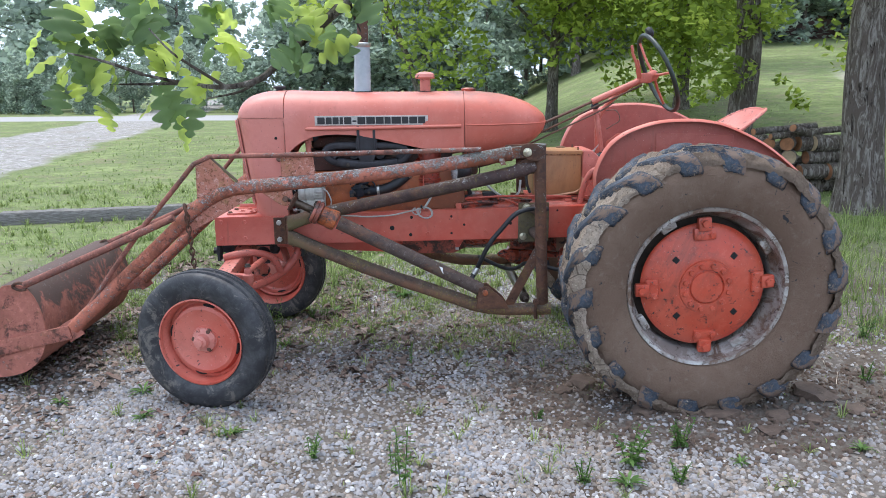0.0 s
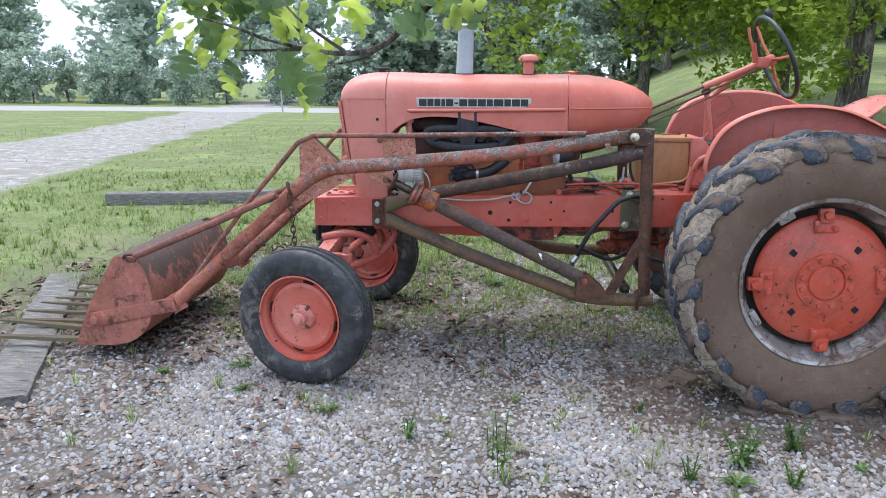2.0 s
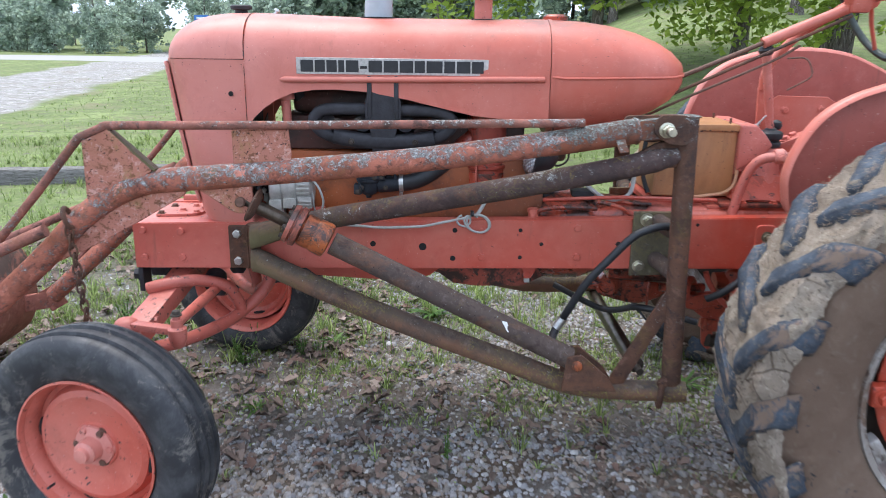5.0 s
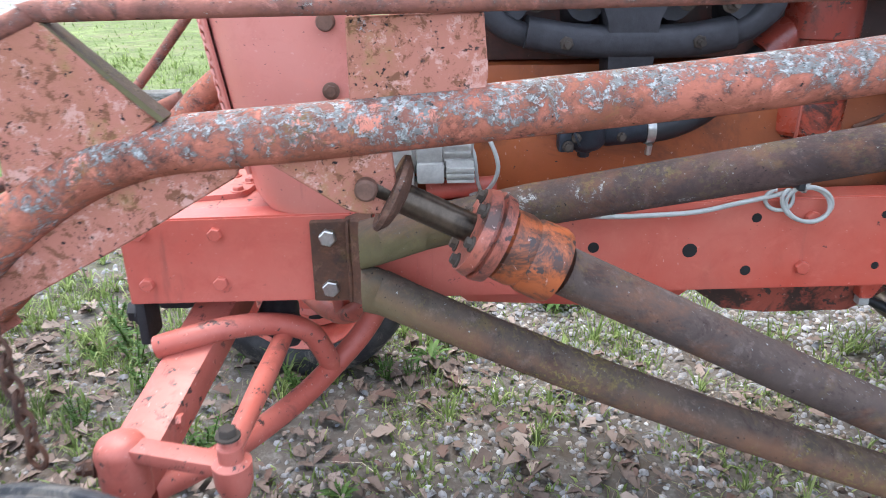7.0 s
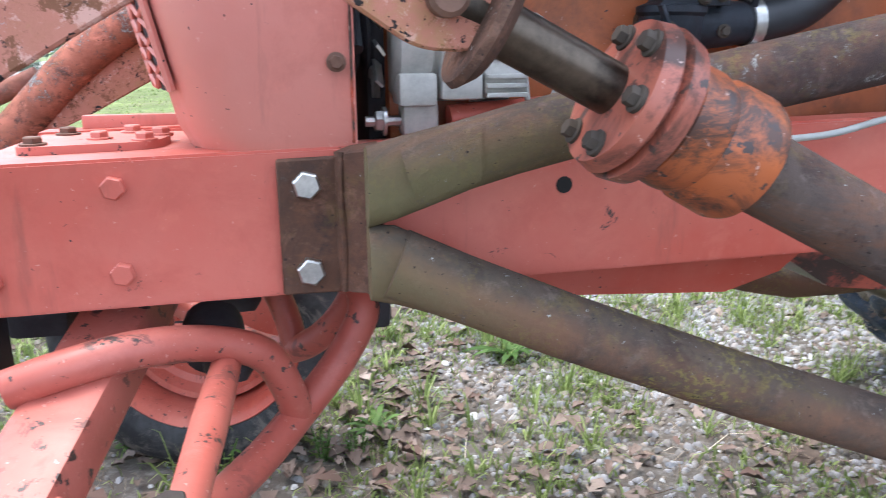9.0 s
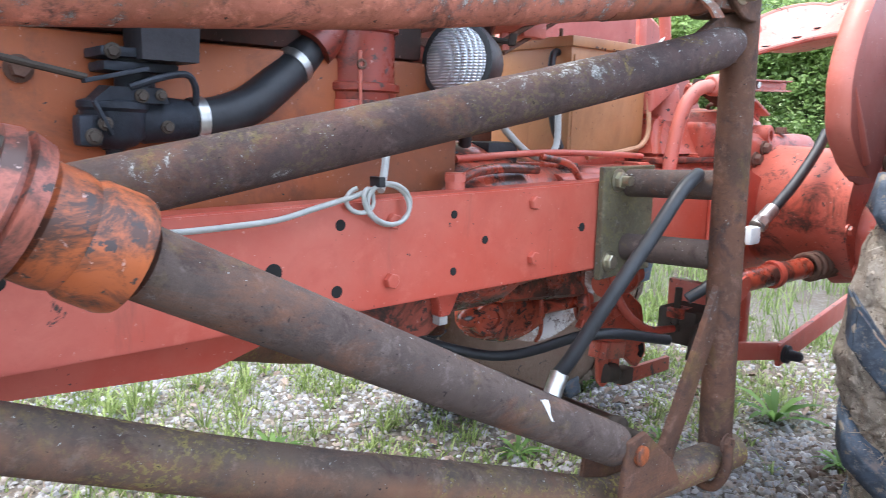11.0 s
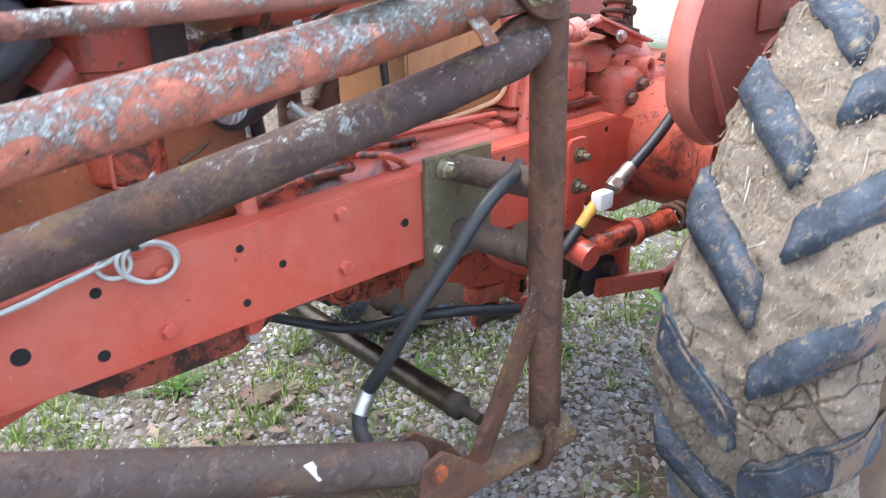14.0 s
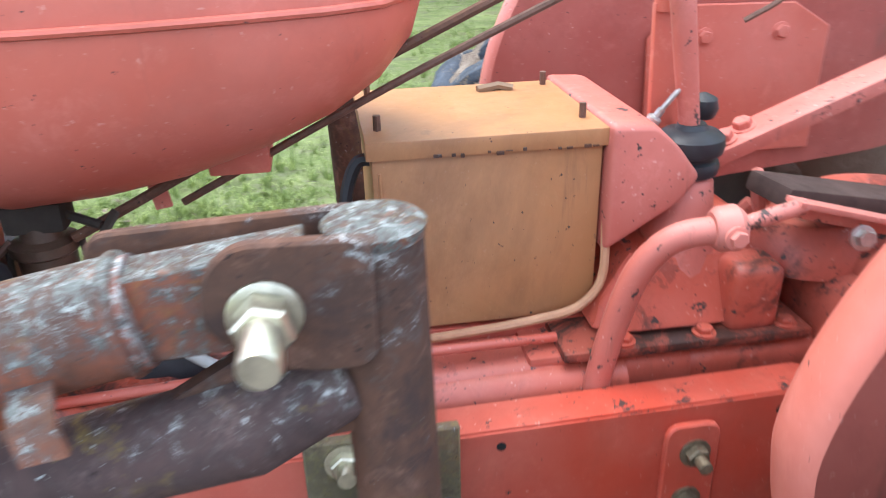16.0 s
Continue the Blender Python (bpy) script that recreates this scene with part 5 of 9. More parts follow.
shift_rings = [[(x0, y0, z), (x1, y0, z), (x1, y1, z), (x0, y1, z)] for x0, x1, y0, y1, z in ((1.665, 1.905, 0.10, 0.29, 0.918), (1.67, 1.90, 0.115, 0.28, 0.945), (1.70, 1.88, 0.135, 0.255, 0.985), (1.735, 1.855, 0.15, 0.24, 1.02))]
shift_bm = skin(shift_rings)
bmesh.ops.bevel(shift_bm, geom=shift_bm.edges[:], offset=0.014, segments=3, affect="EDGES")
part("shift_cover", shift_bm, M_GEAR, gearbox, "faded red shift cover casting")
lump = block((1.835, 0.095, 0.915), (1.905, 0.16, 1.008), 0.018, 3)
part("cover_boss", lump, M_GEAR, gearbox)
part("shift_tower", lathe([(0, 0.08), (0.06, 0.062), (0.11, 0.048), (0.15, 0.040), (0.19, 0.034), (0.197, 0.027)], (1.797, YC, 0.905), (0.03, 0, 1), 26), M_PINK, gearbox, "chipped red shift tower")
boot = part("shift_boot", lathe([(0, 0.030), (0.004, 0.036), (0.014, 0.038), (0.020, 0.036), (0.023, 0.031), (0.027, 0.031), (0.031, 0.040), (0.040, 0.042), (0.050, 0.041), (0.056, 0.034), (0.060, 0.020), (0.066, 0.017)], (1.804, YC, 1.100), (-0.02, 0, 1), 28), M_BLACK, gearbox, "black rubber shift boot")
part("shift_lever", tube([(1.801, YC, 1.155), (1.785, YC, 1.245), (1.772, YC, 1.32), (1.755, YC, 1.415)], [0.0125, 0.0145, 0.0150, 0.0145], 12), M_PINK, gearbox, "faded red gear lever")
part("shift_knob", lathe([(0, 0.012), (0.008, 0.022), (0.02, 0.026), (0.032, 0.02), (0.037, 0.004)], (1.757, YC, 1.405), (-0.18, 0, 1), 18), M_BLACK, gearbox, "black gear knob")
part("small_knob", lathe([(0, 0.004), (0.006, 0.017), (0.018, 0.021), (0.03, 0.017), (0.037, 0.003)], (1.842, 0.245, 1.152), (0, -0.1, 1), 18), M_BLACK, gearbox)
part("small_lever", tube([(1.842, 0.247, 1.156), (1.855, 0.26, 1.0)], 0.006, 8), M_BOLT, gearbox)
part("hand_clutch", tube(curve([(1.652, 0.070, 0.845), (1.666, 0.070, 0.93), (1.686, 0.068, 1.01), (1.706, 0.062, 1.055), (1.735, 0.052, 1.082), (1.785, 0.042, 1.091)]), 0.0160, 14), M_PINK, gearbox, "faded red bent lever")
part("lever_joint", join(lathe([(0, 0.020), (0.006, 0.025), (0.026, 0.026), (0.034, 0.019)], (1.765, 0.044, 1.090), (1, -0.1, 0.08), 18), hexbolt((1.780, 0.018, 1.090), (0, -1, 0.1), 0.010, 0.010)), M_PINK, gearbox)
part("lever_rod", tube([(1.79, 0.041, 1.092), (1.872, 0.048, 1.108)], 0.0095, 12), M_PINK, gearbox)
lp = part("latch_plate", join(bar((1.860, 0.050, 1.113), (2.125, 0.085, 1.032), 0.026, 0.007, 0.002), bar((1.875, 0.060, 1.100), (2.11, 0.095, 1.026), 0.006, 0.022, 0.001)), M_PINK, gearbox)
part("bolt", hexbolt((1.952, 0.046, 1.062), (-0.2, -1, 0.3), 0.011, 0.014), M_ZINC, lp)
part("rubber_pad", bar((1.868, 0.115, 1.103), (2.12, 0.15, 1.045), 0.075, 0.026, 0.006), M_PAD, gearbox, "dark brown worn rubber pedal pad")
part("hump", lathe([(0, 0.13), (0.04, 0.125), (0.075, 0.10), (0.090, 0.05), (0.092, 0.003)], (2.12, 0.22, 0.955), (0, 0, 1), 28), M_GEAR, gearbox)
part("hump", lathe([(0, 0.10), (0.03, 0.095), (0.06, 0.07), (0.07, 0.01)], (1.985, 0.20, 0.975), (0, 0, 1), 26), M_GEAR, gearbox)
part("rod_end", join(torus((1.893, 0.17, 1.078), (0.9, -0.5, 0.2), 0.021, 0.009, 18, 8), tube([(1.875, 0.19, 1.03), (1.890, 0.175, 1.06)], 0.01, 8), hexbolt((1.898, 0.160, 1.076), (0.5, -1, 0.2), 0.010, 0.010)), M_PINK, gearbox)

# plates bolted to the rail beside the gearbox
patch = part("rail_bracket", join(plate(rounded([(1.715, 0.665), (1.765, 0.665), (1.782, 0.70), (1.782, 0.872), (1.715, 0.872)], 0.02), -0.011, -0.001)), M_RAIL, rail, "red bracket with two bolts")
for x, z in ((1.752, 0.832), (1.748, 0.762)):
    part("bolt", join(hexbolt((x, -0.011, z), (0, -1, 0), 0.014, 0.014), lathe([(0.01, 0.008), (0.03, 0.008)], (x, -0.011, z), (0, -1, 0), 12)), M_OLDBOLT, patch)

# battery box
rb_box = random.Random(5)
bx0, bx1, by0, by1, bz0, bz1 = 1.408, 1.682, 0.163, 0.400, 0.930, 1.168
box_t = part("battery_box", block((bx0, by0, bz0), (bx1, by1, bz1), 0.006), M_BOX, tractor, "tan orange painted steel battery box")
part("box_lid", join(block((bx0 - 0.006, by0 - 0.007, bz1 - 0.012), (bx1 + 0.006, by1 + 0.006, bz1 + 0.010), 0.003)), M_BOX, box_t)
for x, y in ((1.668, 0.205), (1.668, 0.380), (1.420, 0.205), (1.420, 0.380)):
    part("stud", tube([(x, y, bz1 + 0.008), (x, y, bz1 + 0.028)], 0.0045, 8), M_BOLT, box_t)
part("twig_litter", tube([(1.57, 0.36, bz1 + 0.013), (1.60, 0.365, bz1 + 0.016), (1.62, 0.36, bz1 + 0.012)], 0.006, 6), M_STRAW, box_t)
part("box_shelf", block((1.385, 0.165, 0.905), (1.70, 0.41, 0.924), 0.003), M_RAIL, box_t)
for k in range(26):
    g_x = bx0 + 0.008 + k * 0.0104
    if rb_box.random() < 0.62:
        part("rust_chip", block((g_x, by0 - 0.0085, bz1 - 0.0125 + rb_box.uniform(-0.001, 0.003)), (g_x + rb_box.uniform(0.003, 0.0098), by0 - 0.0065, bz1 - 0.0095 + rb_box.uniform(0, 0.003)), 0.0004, 1), M_RUST, box_t)
part("edge_seam", tube([(1.417, 0.1615, 0.94), (1.417, 0.1615, 1.14)], 0.002, 6), M_BOX, box_t)
cowl = rounded([(1.684, 1.020), (1.684, 1.184), (1.738, 1.181), (1.770, 1.152), (1.802, 1.112), (1.778, 1.078)], 0.009, 4)
cowl_bm = skin([[(1.735 + (x - 1.735) * k, YC + y, 1.12 + (z - 1.12) * k) for x, z in cowl] for y, k in ((-0.046, 0.86), (-0.044, 0.93), (-0.038, 0.98), (-0.028, 1.0), (0.218, 1.0), (0.230, 0.97), (0.235, 0.9))])
dash = part("instrument_cowl", cowl_bm, M_PINK, tractor, "faded red wedge-shaped instrument cowl")
part("dash_switch", join(lathe([(0, 0.009), (0.008, 0.009), (0.010, 0.006)], (1.752, 0.195, 1.168), (0.5, -0.3, 1), 12), tube([(1.755, 0.195, 1.172), (1.763, 0.192, 1.185)], 0.005, 8), bar((1.761, 0.193, 1.182), (1.783, 0.188, 1.212), 0.011, 0.004, 0.001)), M_ZINC, dash, "bright metal toggle switch")
part("box_cable", tube(curve([(1.46, 0.150, 0.922), (1.54, 0.146, 0.930), (1.60, 0.144, 0.938), (1.655, 0.145, 0.950), (1.686, 0.150, 0.985), (1.690, 0.160, 1.06)]), 0.006, 8), M_TANWIRE, box_t, "tan insulated cable")
part("box_vent_hose", tube(curve([(1.415, 0.20, 1.145), (1.392, 0.20, 1.14), (1.376, 0.19, 1.09), (1.376, 0.18, 1.0), (1.395, 0.17, 0.94)]), 0.008, 8), M_BLACK, box_t, "black cable loop")

# work lamp
lamp_c, lamp_d = Vector((0.965, 0.03, 1.085)), Vector((-0.96, -0.27, 0.02)).normalized()
lamp = part("work_lamp", lathe([(-0.09, 0.012), (-0.085, 0.03), (-0.06, 0.052), (-0.02, 0.064), (0, 0.067), (0.004, 0.067), (0.006, 0.060)], lamp_c, lamp_d, 32), M_BLACK, tractor, "round work lamp with a ribbed glass lens")
part("lens", lathe([(0.003, 0.061), (0.010, 0.052), (0.016, 0.034), (0.019, 0.015), (0.0195, 0.002)], lamp_c, lamp_d, 32, True), M_LENS, lamp)
part("lamp_bracket", tube([(1.02, 0.06, 1.04), (1.05, 0.10, 0.95)], 0.012, 10), M_BLACK, lamp)

# cables and pipes along the top of the rail
part("white_cable", tube(curve([(0.34, -0.006, 0.853), (0.40, -0.007, 0.851), (0.47, -0.007, 0.846), (0.55, -0.007, 0.848), (0.62, -0.007, 0.853), (0.68, -0.007, 0.866), (0.735, -0.007, 0.878), (0.775, -0.007, 0.888)], 8), 0.0042, 12), M_WIRE, tractor, "white cable with a coiled end")
# the slack of it, looped three times and tied
loops = []
for k in range(97):
    a = 2 * math.pi * k / 32 + 1.9
    g = k / 96
    wide = smooth(g, 0.22, 0.5)
    r = 0.017 + 0.013 * wide + 0.002 * math.sin(a * 0.6)
    loops.append((0.752 + 0.046 * wide + r * 1.25 * math.cos(a), -0.008 - 0.010 * g - 0.003 * math.sin(a * 1.5), 0.873 - 0.008 * wide + r * math.sin(a) - 0.004 * math.cos(a) * wide))
part("cable_coil", tube(loops, 0.0035, 10), M_WIRE, tractor)
part("cable_tie", block((0.772, -0.026, 0.892), (0.783, 0.0, 0.907), 0.002), M_BLACK, tractor)
part("white_cable", tube(curve([(0.79, -0.004, 0.885), (0.815, 0.02, 0.92), (0.84, 0.05, 0.96), (0.86, 0.08, 1.0)]), 0.006, 8), M_WIRE, tractor)
for pts, r, m in ((((1.02, 0.09, 0.925), (1.15, 0.09, 0.932), (1.30, 0.10, 0.935), (1.50, 0.11, 0.93), (1.62, 0.12, 0.925)), 0.0065, M_RAIL), (((0.99, 0.05, 0.888), (1.02, 0.04, 0.905), (1.10, 0.05, 0.91), (1.2, 0.06, 0.905)), 0.009, M_GREASY),
                  (((0.94, 0.10, 0.95), (1.05, 0.12, 0.93), (1.18, 0.15, 0.905), (1.28, 0.16, 0.89)), 0.008, M_CAST), (((1.12, 0.12, 1.02), (1.20, 0.11, 0.95), (1.26, 0.11, 0.925), (1.32, 0.12, 0.945), (1.335, 0.13, 1.02)), 0.007, M_WIRE),
                  (((1.02, 0.12, 0.915), (1.2, 0.13, 0.912), (1.4, 0.13, 0.905)), 0.007, M_GREASY), (((1.2, 0.05, 0.93), (1.27, 0.04, 0.915), (1.32, 0.05, 0.88)), 0.007, M_GREASY)):
    part("pipe_run", tube(curve(pts), r, 10), m, tractor)
part("pipe_elbow", join(lathe([(0, 0.017), (0.04, 0.017)], (0.985, 0.05, 0.865), (0, 0, 1), 14), lathe([(0, 0.02), (0.012, 0.02)], (0.985, 0.05, 0.89), (0, 0, 1), 6)), M_RED, tractor)
part("junction_box", block((1.12, 0.11, 0.915), (1.20, 0.17, 0.955), 0.008), M_CAST, tractor)

# steering
s0, s1 = Vector((1.40, YC - 0.02, 1.305)), Vector((2.09, YC - 0.02, 1.60))
s_ax = (s1 - s0).normalized()
part("steering_shaft", tube([s0, s1], 0.0075, 12), M_BOLT, tractor, "dark greasy steering shaft")
part("throttle_rod", tube([(1.10, 0.10, 1.118), (1.26, 0.108, 1.196), (1.42, 0.12, 1.275), (1.72, 0.13, 1.41), (2.0, 0.15, 1.535)], 0.0055, 8), M_RUST, tractor)
part("choke_rod", tube(curve([(1.20, 0.16, 1.125), (1.45, 0.15, 1.25), (1.75, 0.15, 1.385), (1.85, 0.16, 1.44)]), 0.0045, 8), M_BOLT, tractor)
part("column_tube", tube([s0 + s_ax * 0.36, s0 + s_ax * 0.70], 0.018, 14), M_RED, tractor)
w_ax = Vector((0.93, 0.02, 0.42)).normalized()
w_c = Vector((2.098, YC, 1.598))
wheel = part("steering_wheel", torus(w_c, w_ax, 0.222, 0.0125, 56, 12), M_GREENRIM, tractor, "dark green-black worn steering wheel")
w_s = w_ax.cross(Vector((0, 1, 0))).normalized()
for k in range(3):
    a = math.pi / 2 + 2 * math.pi * k / 3
    e = w_s * math.cos(a) + w_ax.cross(w_s) * math.sin(a)
    part("spoke", tube([w_c - w_ax * 0.025, w_c + e * 0.10 - w_ax * 0.02, w_c + e * 0.22], 0.0075, 8), M_RED, wheel)
part("hub", lathe([(-0.045, 0.028), (0.0, 0.03), (0.012, 0.022)], w_c - w_ax * 0.02, w_ax, 18), M_RED, wheel)
part("spinner_knob", lathe([(0, 0.010), (0.025, 0.010), (0.03, 0.028), (0.05, 0.03), (0.06, 0.02), (0.062, 0.004)], w_c + Vector((-0.42, 0.08, 0.93)).normalized() * 0.222, (0.9, 0, 0.45), 18), M_CAST, wheel)
part("column_support", join(bar((1.800, 0.26, 1.0), (1.786, 0.26, 1.30), 0.012, 0.032, 0.003, (1, 0, 0)), tube(curve([(1.786, 0.26, 1.29), (1.792, 0.255, 1.36), (1.86, 0.235, 1.46), (2.0, YC, 1.57)]), 0.015, 12)), M_RED, tractor, "red bent steering column support")
part("throttle_quadrant", join(bar((1.985, 0.15, 1.57), (1.96, 0.13, 1.67), 0.03, 0.006), tube([(1.975, 0.14, 1.62), (1.935, 0.12, 1.70), (1.925, 0.115, 1.745)], 0.008, 8), block((1.99, 0.13, 1.545), (2.05, 0.19, 1.60), 0.01)), M_RED, tractor, "red hand throttle")
part("wire_loop", tube(curve([(1.80, 0.13, 1.40), (1.85, 0.10, 1.40), (1.87, 0.09, 1.35), (1.83, 0.09, 1.32), (1.80, 0.10, 1.30)]), 0.003, 6), M_BOLT, tractor)

# seat on its sprung arm
SEAT_X = 2.475


def seat_z(r, a):
    back = max(0, math.cos(a))
    front = max(0, -math.cos(a))
    return 1.228 + 0.165 * back * r ** 1.8 + 0.050 * abs(math.sin(a)) * r ** 2 - 0.018 * front * r ** 2


seat_rings = []
for i in range(1, 10):
    r = i / 9
    seat_rings.append([(SEAT_X + 0.225 * r * math.cos(a), YC + 0.210 * r * math.sin(a), seat_z(r, a)) for a in (2 * math.pi * k / 40 for k in range(40))])
seat_bm = skin(seat_rings, cap=False)
bmesh.ops.contextual_create(seat_bm, geom=[v for v in seat_bm.verts if (v.co - Vector((SEAT_X, YC, v.co.z))).length < 0.027])
bmesh.ops.solidify(seat_bm, geom=seat_bm.faces[:], thickness=0.005)
seat = part("seat", seat_bm, M_PINK, tractor, "faded red pressed steel pan seat")
part("seat_rim", tube(seat_rings[-1] + seat_rings[-1][:1], 0.008, 8), M_PINK, seat)
for a, r in ((0.4, 0.55), (-0.4, 0.55), (0.0, 0.7), (1.3, 0.5), (-1.3, 0.5)):
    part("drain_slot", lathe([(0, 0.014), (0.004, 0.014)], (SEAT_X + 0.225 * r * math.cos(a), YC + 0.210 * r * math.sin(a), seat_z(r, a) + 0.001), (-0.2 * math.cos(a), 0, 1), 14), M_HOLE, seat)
part("seat_arm", bar((1.862, 0.262, 1.096), (2.31, 0.24, 1.285), 0.062, 0.020, 0.003), M_PINK, seat, "worn red flat seat bar")
part("seat_channel", join(bar((2.36, 0.31, 1.130), (2.70, 0.31, 1.142), 0.006, 0.036, 0.001, (0, 0, 1)), bar((2.36, 0.30, 1.146), (2.70, 0.30, 1.158), 0.026, 0.005, 0.001, (0, 0, 1)), bar((2.36, 0.30, 1.114), (2.70, 0.30, 1.126), 0.026, 0.005, 0.001, (0, 0, 1))), M_PINK, seat, "faded red steel channel")
part("channel_bolt", hexbolt((2.49, 0.304, 1.136), (0, -1, 0), 0.013, 0.010), M_ZINC, seat)
for p in ((1.885, 0.255, 1.118), (1.918, 0.268, 1.130)):
    part("arm_bolt", hexbolt(p, (-0.4, -0.05, 1), 0.013, 0.013), M_PINK, seat)
part("bare_patch", bar((2.035, 0.237, 1.170), (2.075, 0.236, 1.187), 0.012, 0.010, 0.002), M_WHITE, seat, "bare bright patch on the bar edge")
part("shock_tube", tube([(2.225, 0.27, 1.07), (2.287, 0.265, 1.262)], [0.024, 0.022], 16), M_PINK, seat)
part("shock_bracket", join(plate([(2.275, 1.02), (2.275, 1.115), (2.33, 1.125), (2.345, 1.02)], 0.285, 0.300), lathe([(0, 0.014), (0.02, 0.014)], (2.31, 0.285, 1.08), (0, -1, 0), 12)), M_RUST, seat)
sp = []
for k in range(54):
    a = 2 * math.pi * k / 12
    c = Vector((2.208, 0.272, 1.020)).lerp(Vector((2.248, 0.27, 1.125)), k / 53)
    sp.append(c + Vector((math.cos(a), math.sin(a), -0.3 * math.cos(a))) * 0.034)
part("seat_spring", tube(sp, 0.006, 8), M_RUST, seat, "rusty coil spring")


# fenders
def fender(y, out, ahead=0.0, up=0.0):
    arc = [(1.676, 1.00), (1.667, 1.04), (1.663, 1.09), (1.684, 1.162), (1.731, 1.240), (1.799, 1.293), (1.880, 1.327), (1.977, 1.351), (2.101, 1.358), (2.212, 1.351), (2.326, 1.323), (2.503, 1.238), (2.655, 1.125), (2.745, 1.04)]
    arc = [(x + ahead, z + up * smooth(z, 1.0, 1.3)) for x, z in arc]
    arc = [(p.x, p.z) for p in curve([(x, 0, z) for x, z in arc], 4)]
    low = [(2.72, 1.01), (2.4, 0.95), (2.10, 0.92), (2.00, 0.90), (1.95, 0.882), (1.88, 0.878), (1.82, 0.889), (1.765, 0.915), (1.712, 0.955)]
    bm = skin([[(x, yy, z) for x, z in arc + low] for yy in (y, y - out * 0.004)])
    panel = part("fender", bm, M_FENDER, tractor, "red steel rear fender with a rolled edge")
    edge = [(1.80, 0.897), (1.745, 0.927), (1.705, 0.962), (1.684, 0.985)] + arc
    cx, cz = 2.10, 0.80
    lip = []
    for k in range(7):
        a = math.pi * k / 6
        row = []
        for x, z in edge:
            d = Vector((x - cx, 0, z - cz)).normalized()
            row.append((x + d.x * (0.014 * math.sin(a)), y - out * (0.044 * (1 - math.cos(a)) / 2 + 0.004 * k / 6), z + d.z * (0.014 * math.sin(a))))
        lip.append(row)
    lip_bm = skin(lip, cap=False, closed=False)
    part("rolled_edge", lip_bm, M_PINK if out < 0 else M_RED, panel)
    hexa = [(1.93, 0.97), (1.922, 1.19), (1.993, 1.243), (2.19, 1.240), (2.264, 1.196), (2.264, 0.97)]
    part("stiffener_plate", plate(hexa, min(y + out * 0.004, y + out * 0.012), max(y + out * 0.004, y + out * 0.012)), M_RED, panel)
    for x, z in ((2.026, 1.187), (2.170, 1.191), (1.96, 1.005), (2.21, 1.02)):
        part("bolt", hexbolt((x, y + out * 0.012, z), (0, out, 0), 0.012, 0.009), M_RED, panel)
    part("outer_plate", plate([(1.968, 1.093), (1.966, 1.30), (2.36, 1.29), (2.36, 1.093)], min(y - out * 0.006, y - out * 0.011), max(y - out * 0.006, y - out * 0.011)), M_FENDER, panel)
    for x, z in ((2.148, 1.20), (2.074, 1.113), (2.20, 1.12), (1.985, 0.925)):
        part("bolt", hexbolt((x, y - out * 0.011, z), (0, -out, 0), 0.012, 0.010), M_BOLT, panel)
    part("pressed_rib", tube([(1.795, y - out * 0.001, 1.080), (1.84, y - out * 0.002, 1.0), (1.888, y - out * 0.002, 0.925)], [0.004, 0.010, 0.012], 10), M_RED, panel)
    part("pressed_edge", tube(curve([(1.962, y - out * 0.003, 0.884), (2.0, y - out * 0.003, 0.93), (2.006, y - out * 0.003, 1.0), (2.03, y - out * 0.003, 1.06), (2.09, y - out * 0.003, 1.088)]), 0.006, 8), M_RED, panel)
    return panel


fender(-0.260, 1)
fender(0.625, -1, -0.02, 0.055)


# ---- wheels ----
def turn_about(c, angle):
    """Turn about the wheel axis (y) through c."""
    return Matrix.Translation(c) @ Matrix.Rotation(angle, 4, "Y") @ Matrix.Translation(-Vector(c))


def child(ob, parent, m=None):
    ob.parent = parent
    ob.matrix_parent_inverse = WORLD.get(parent.name, Matrix()).inverted()
    if m is not None:
        ob.matrix_basis = m
    return ob


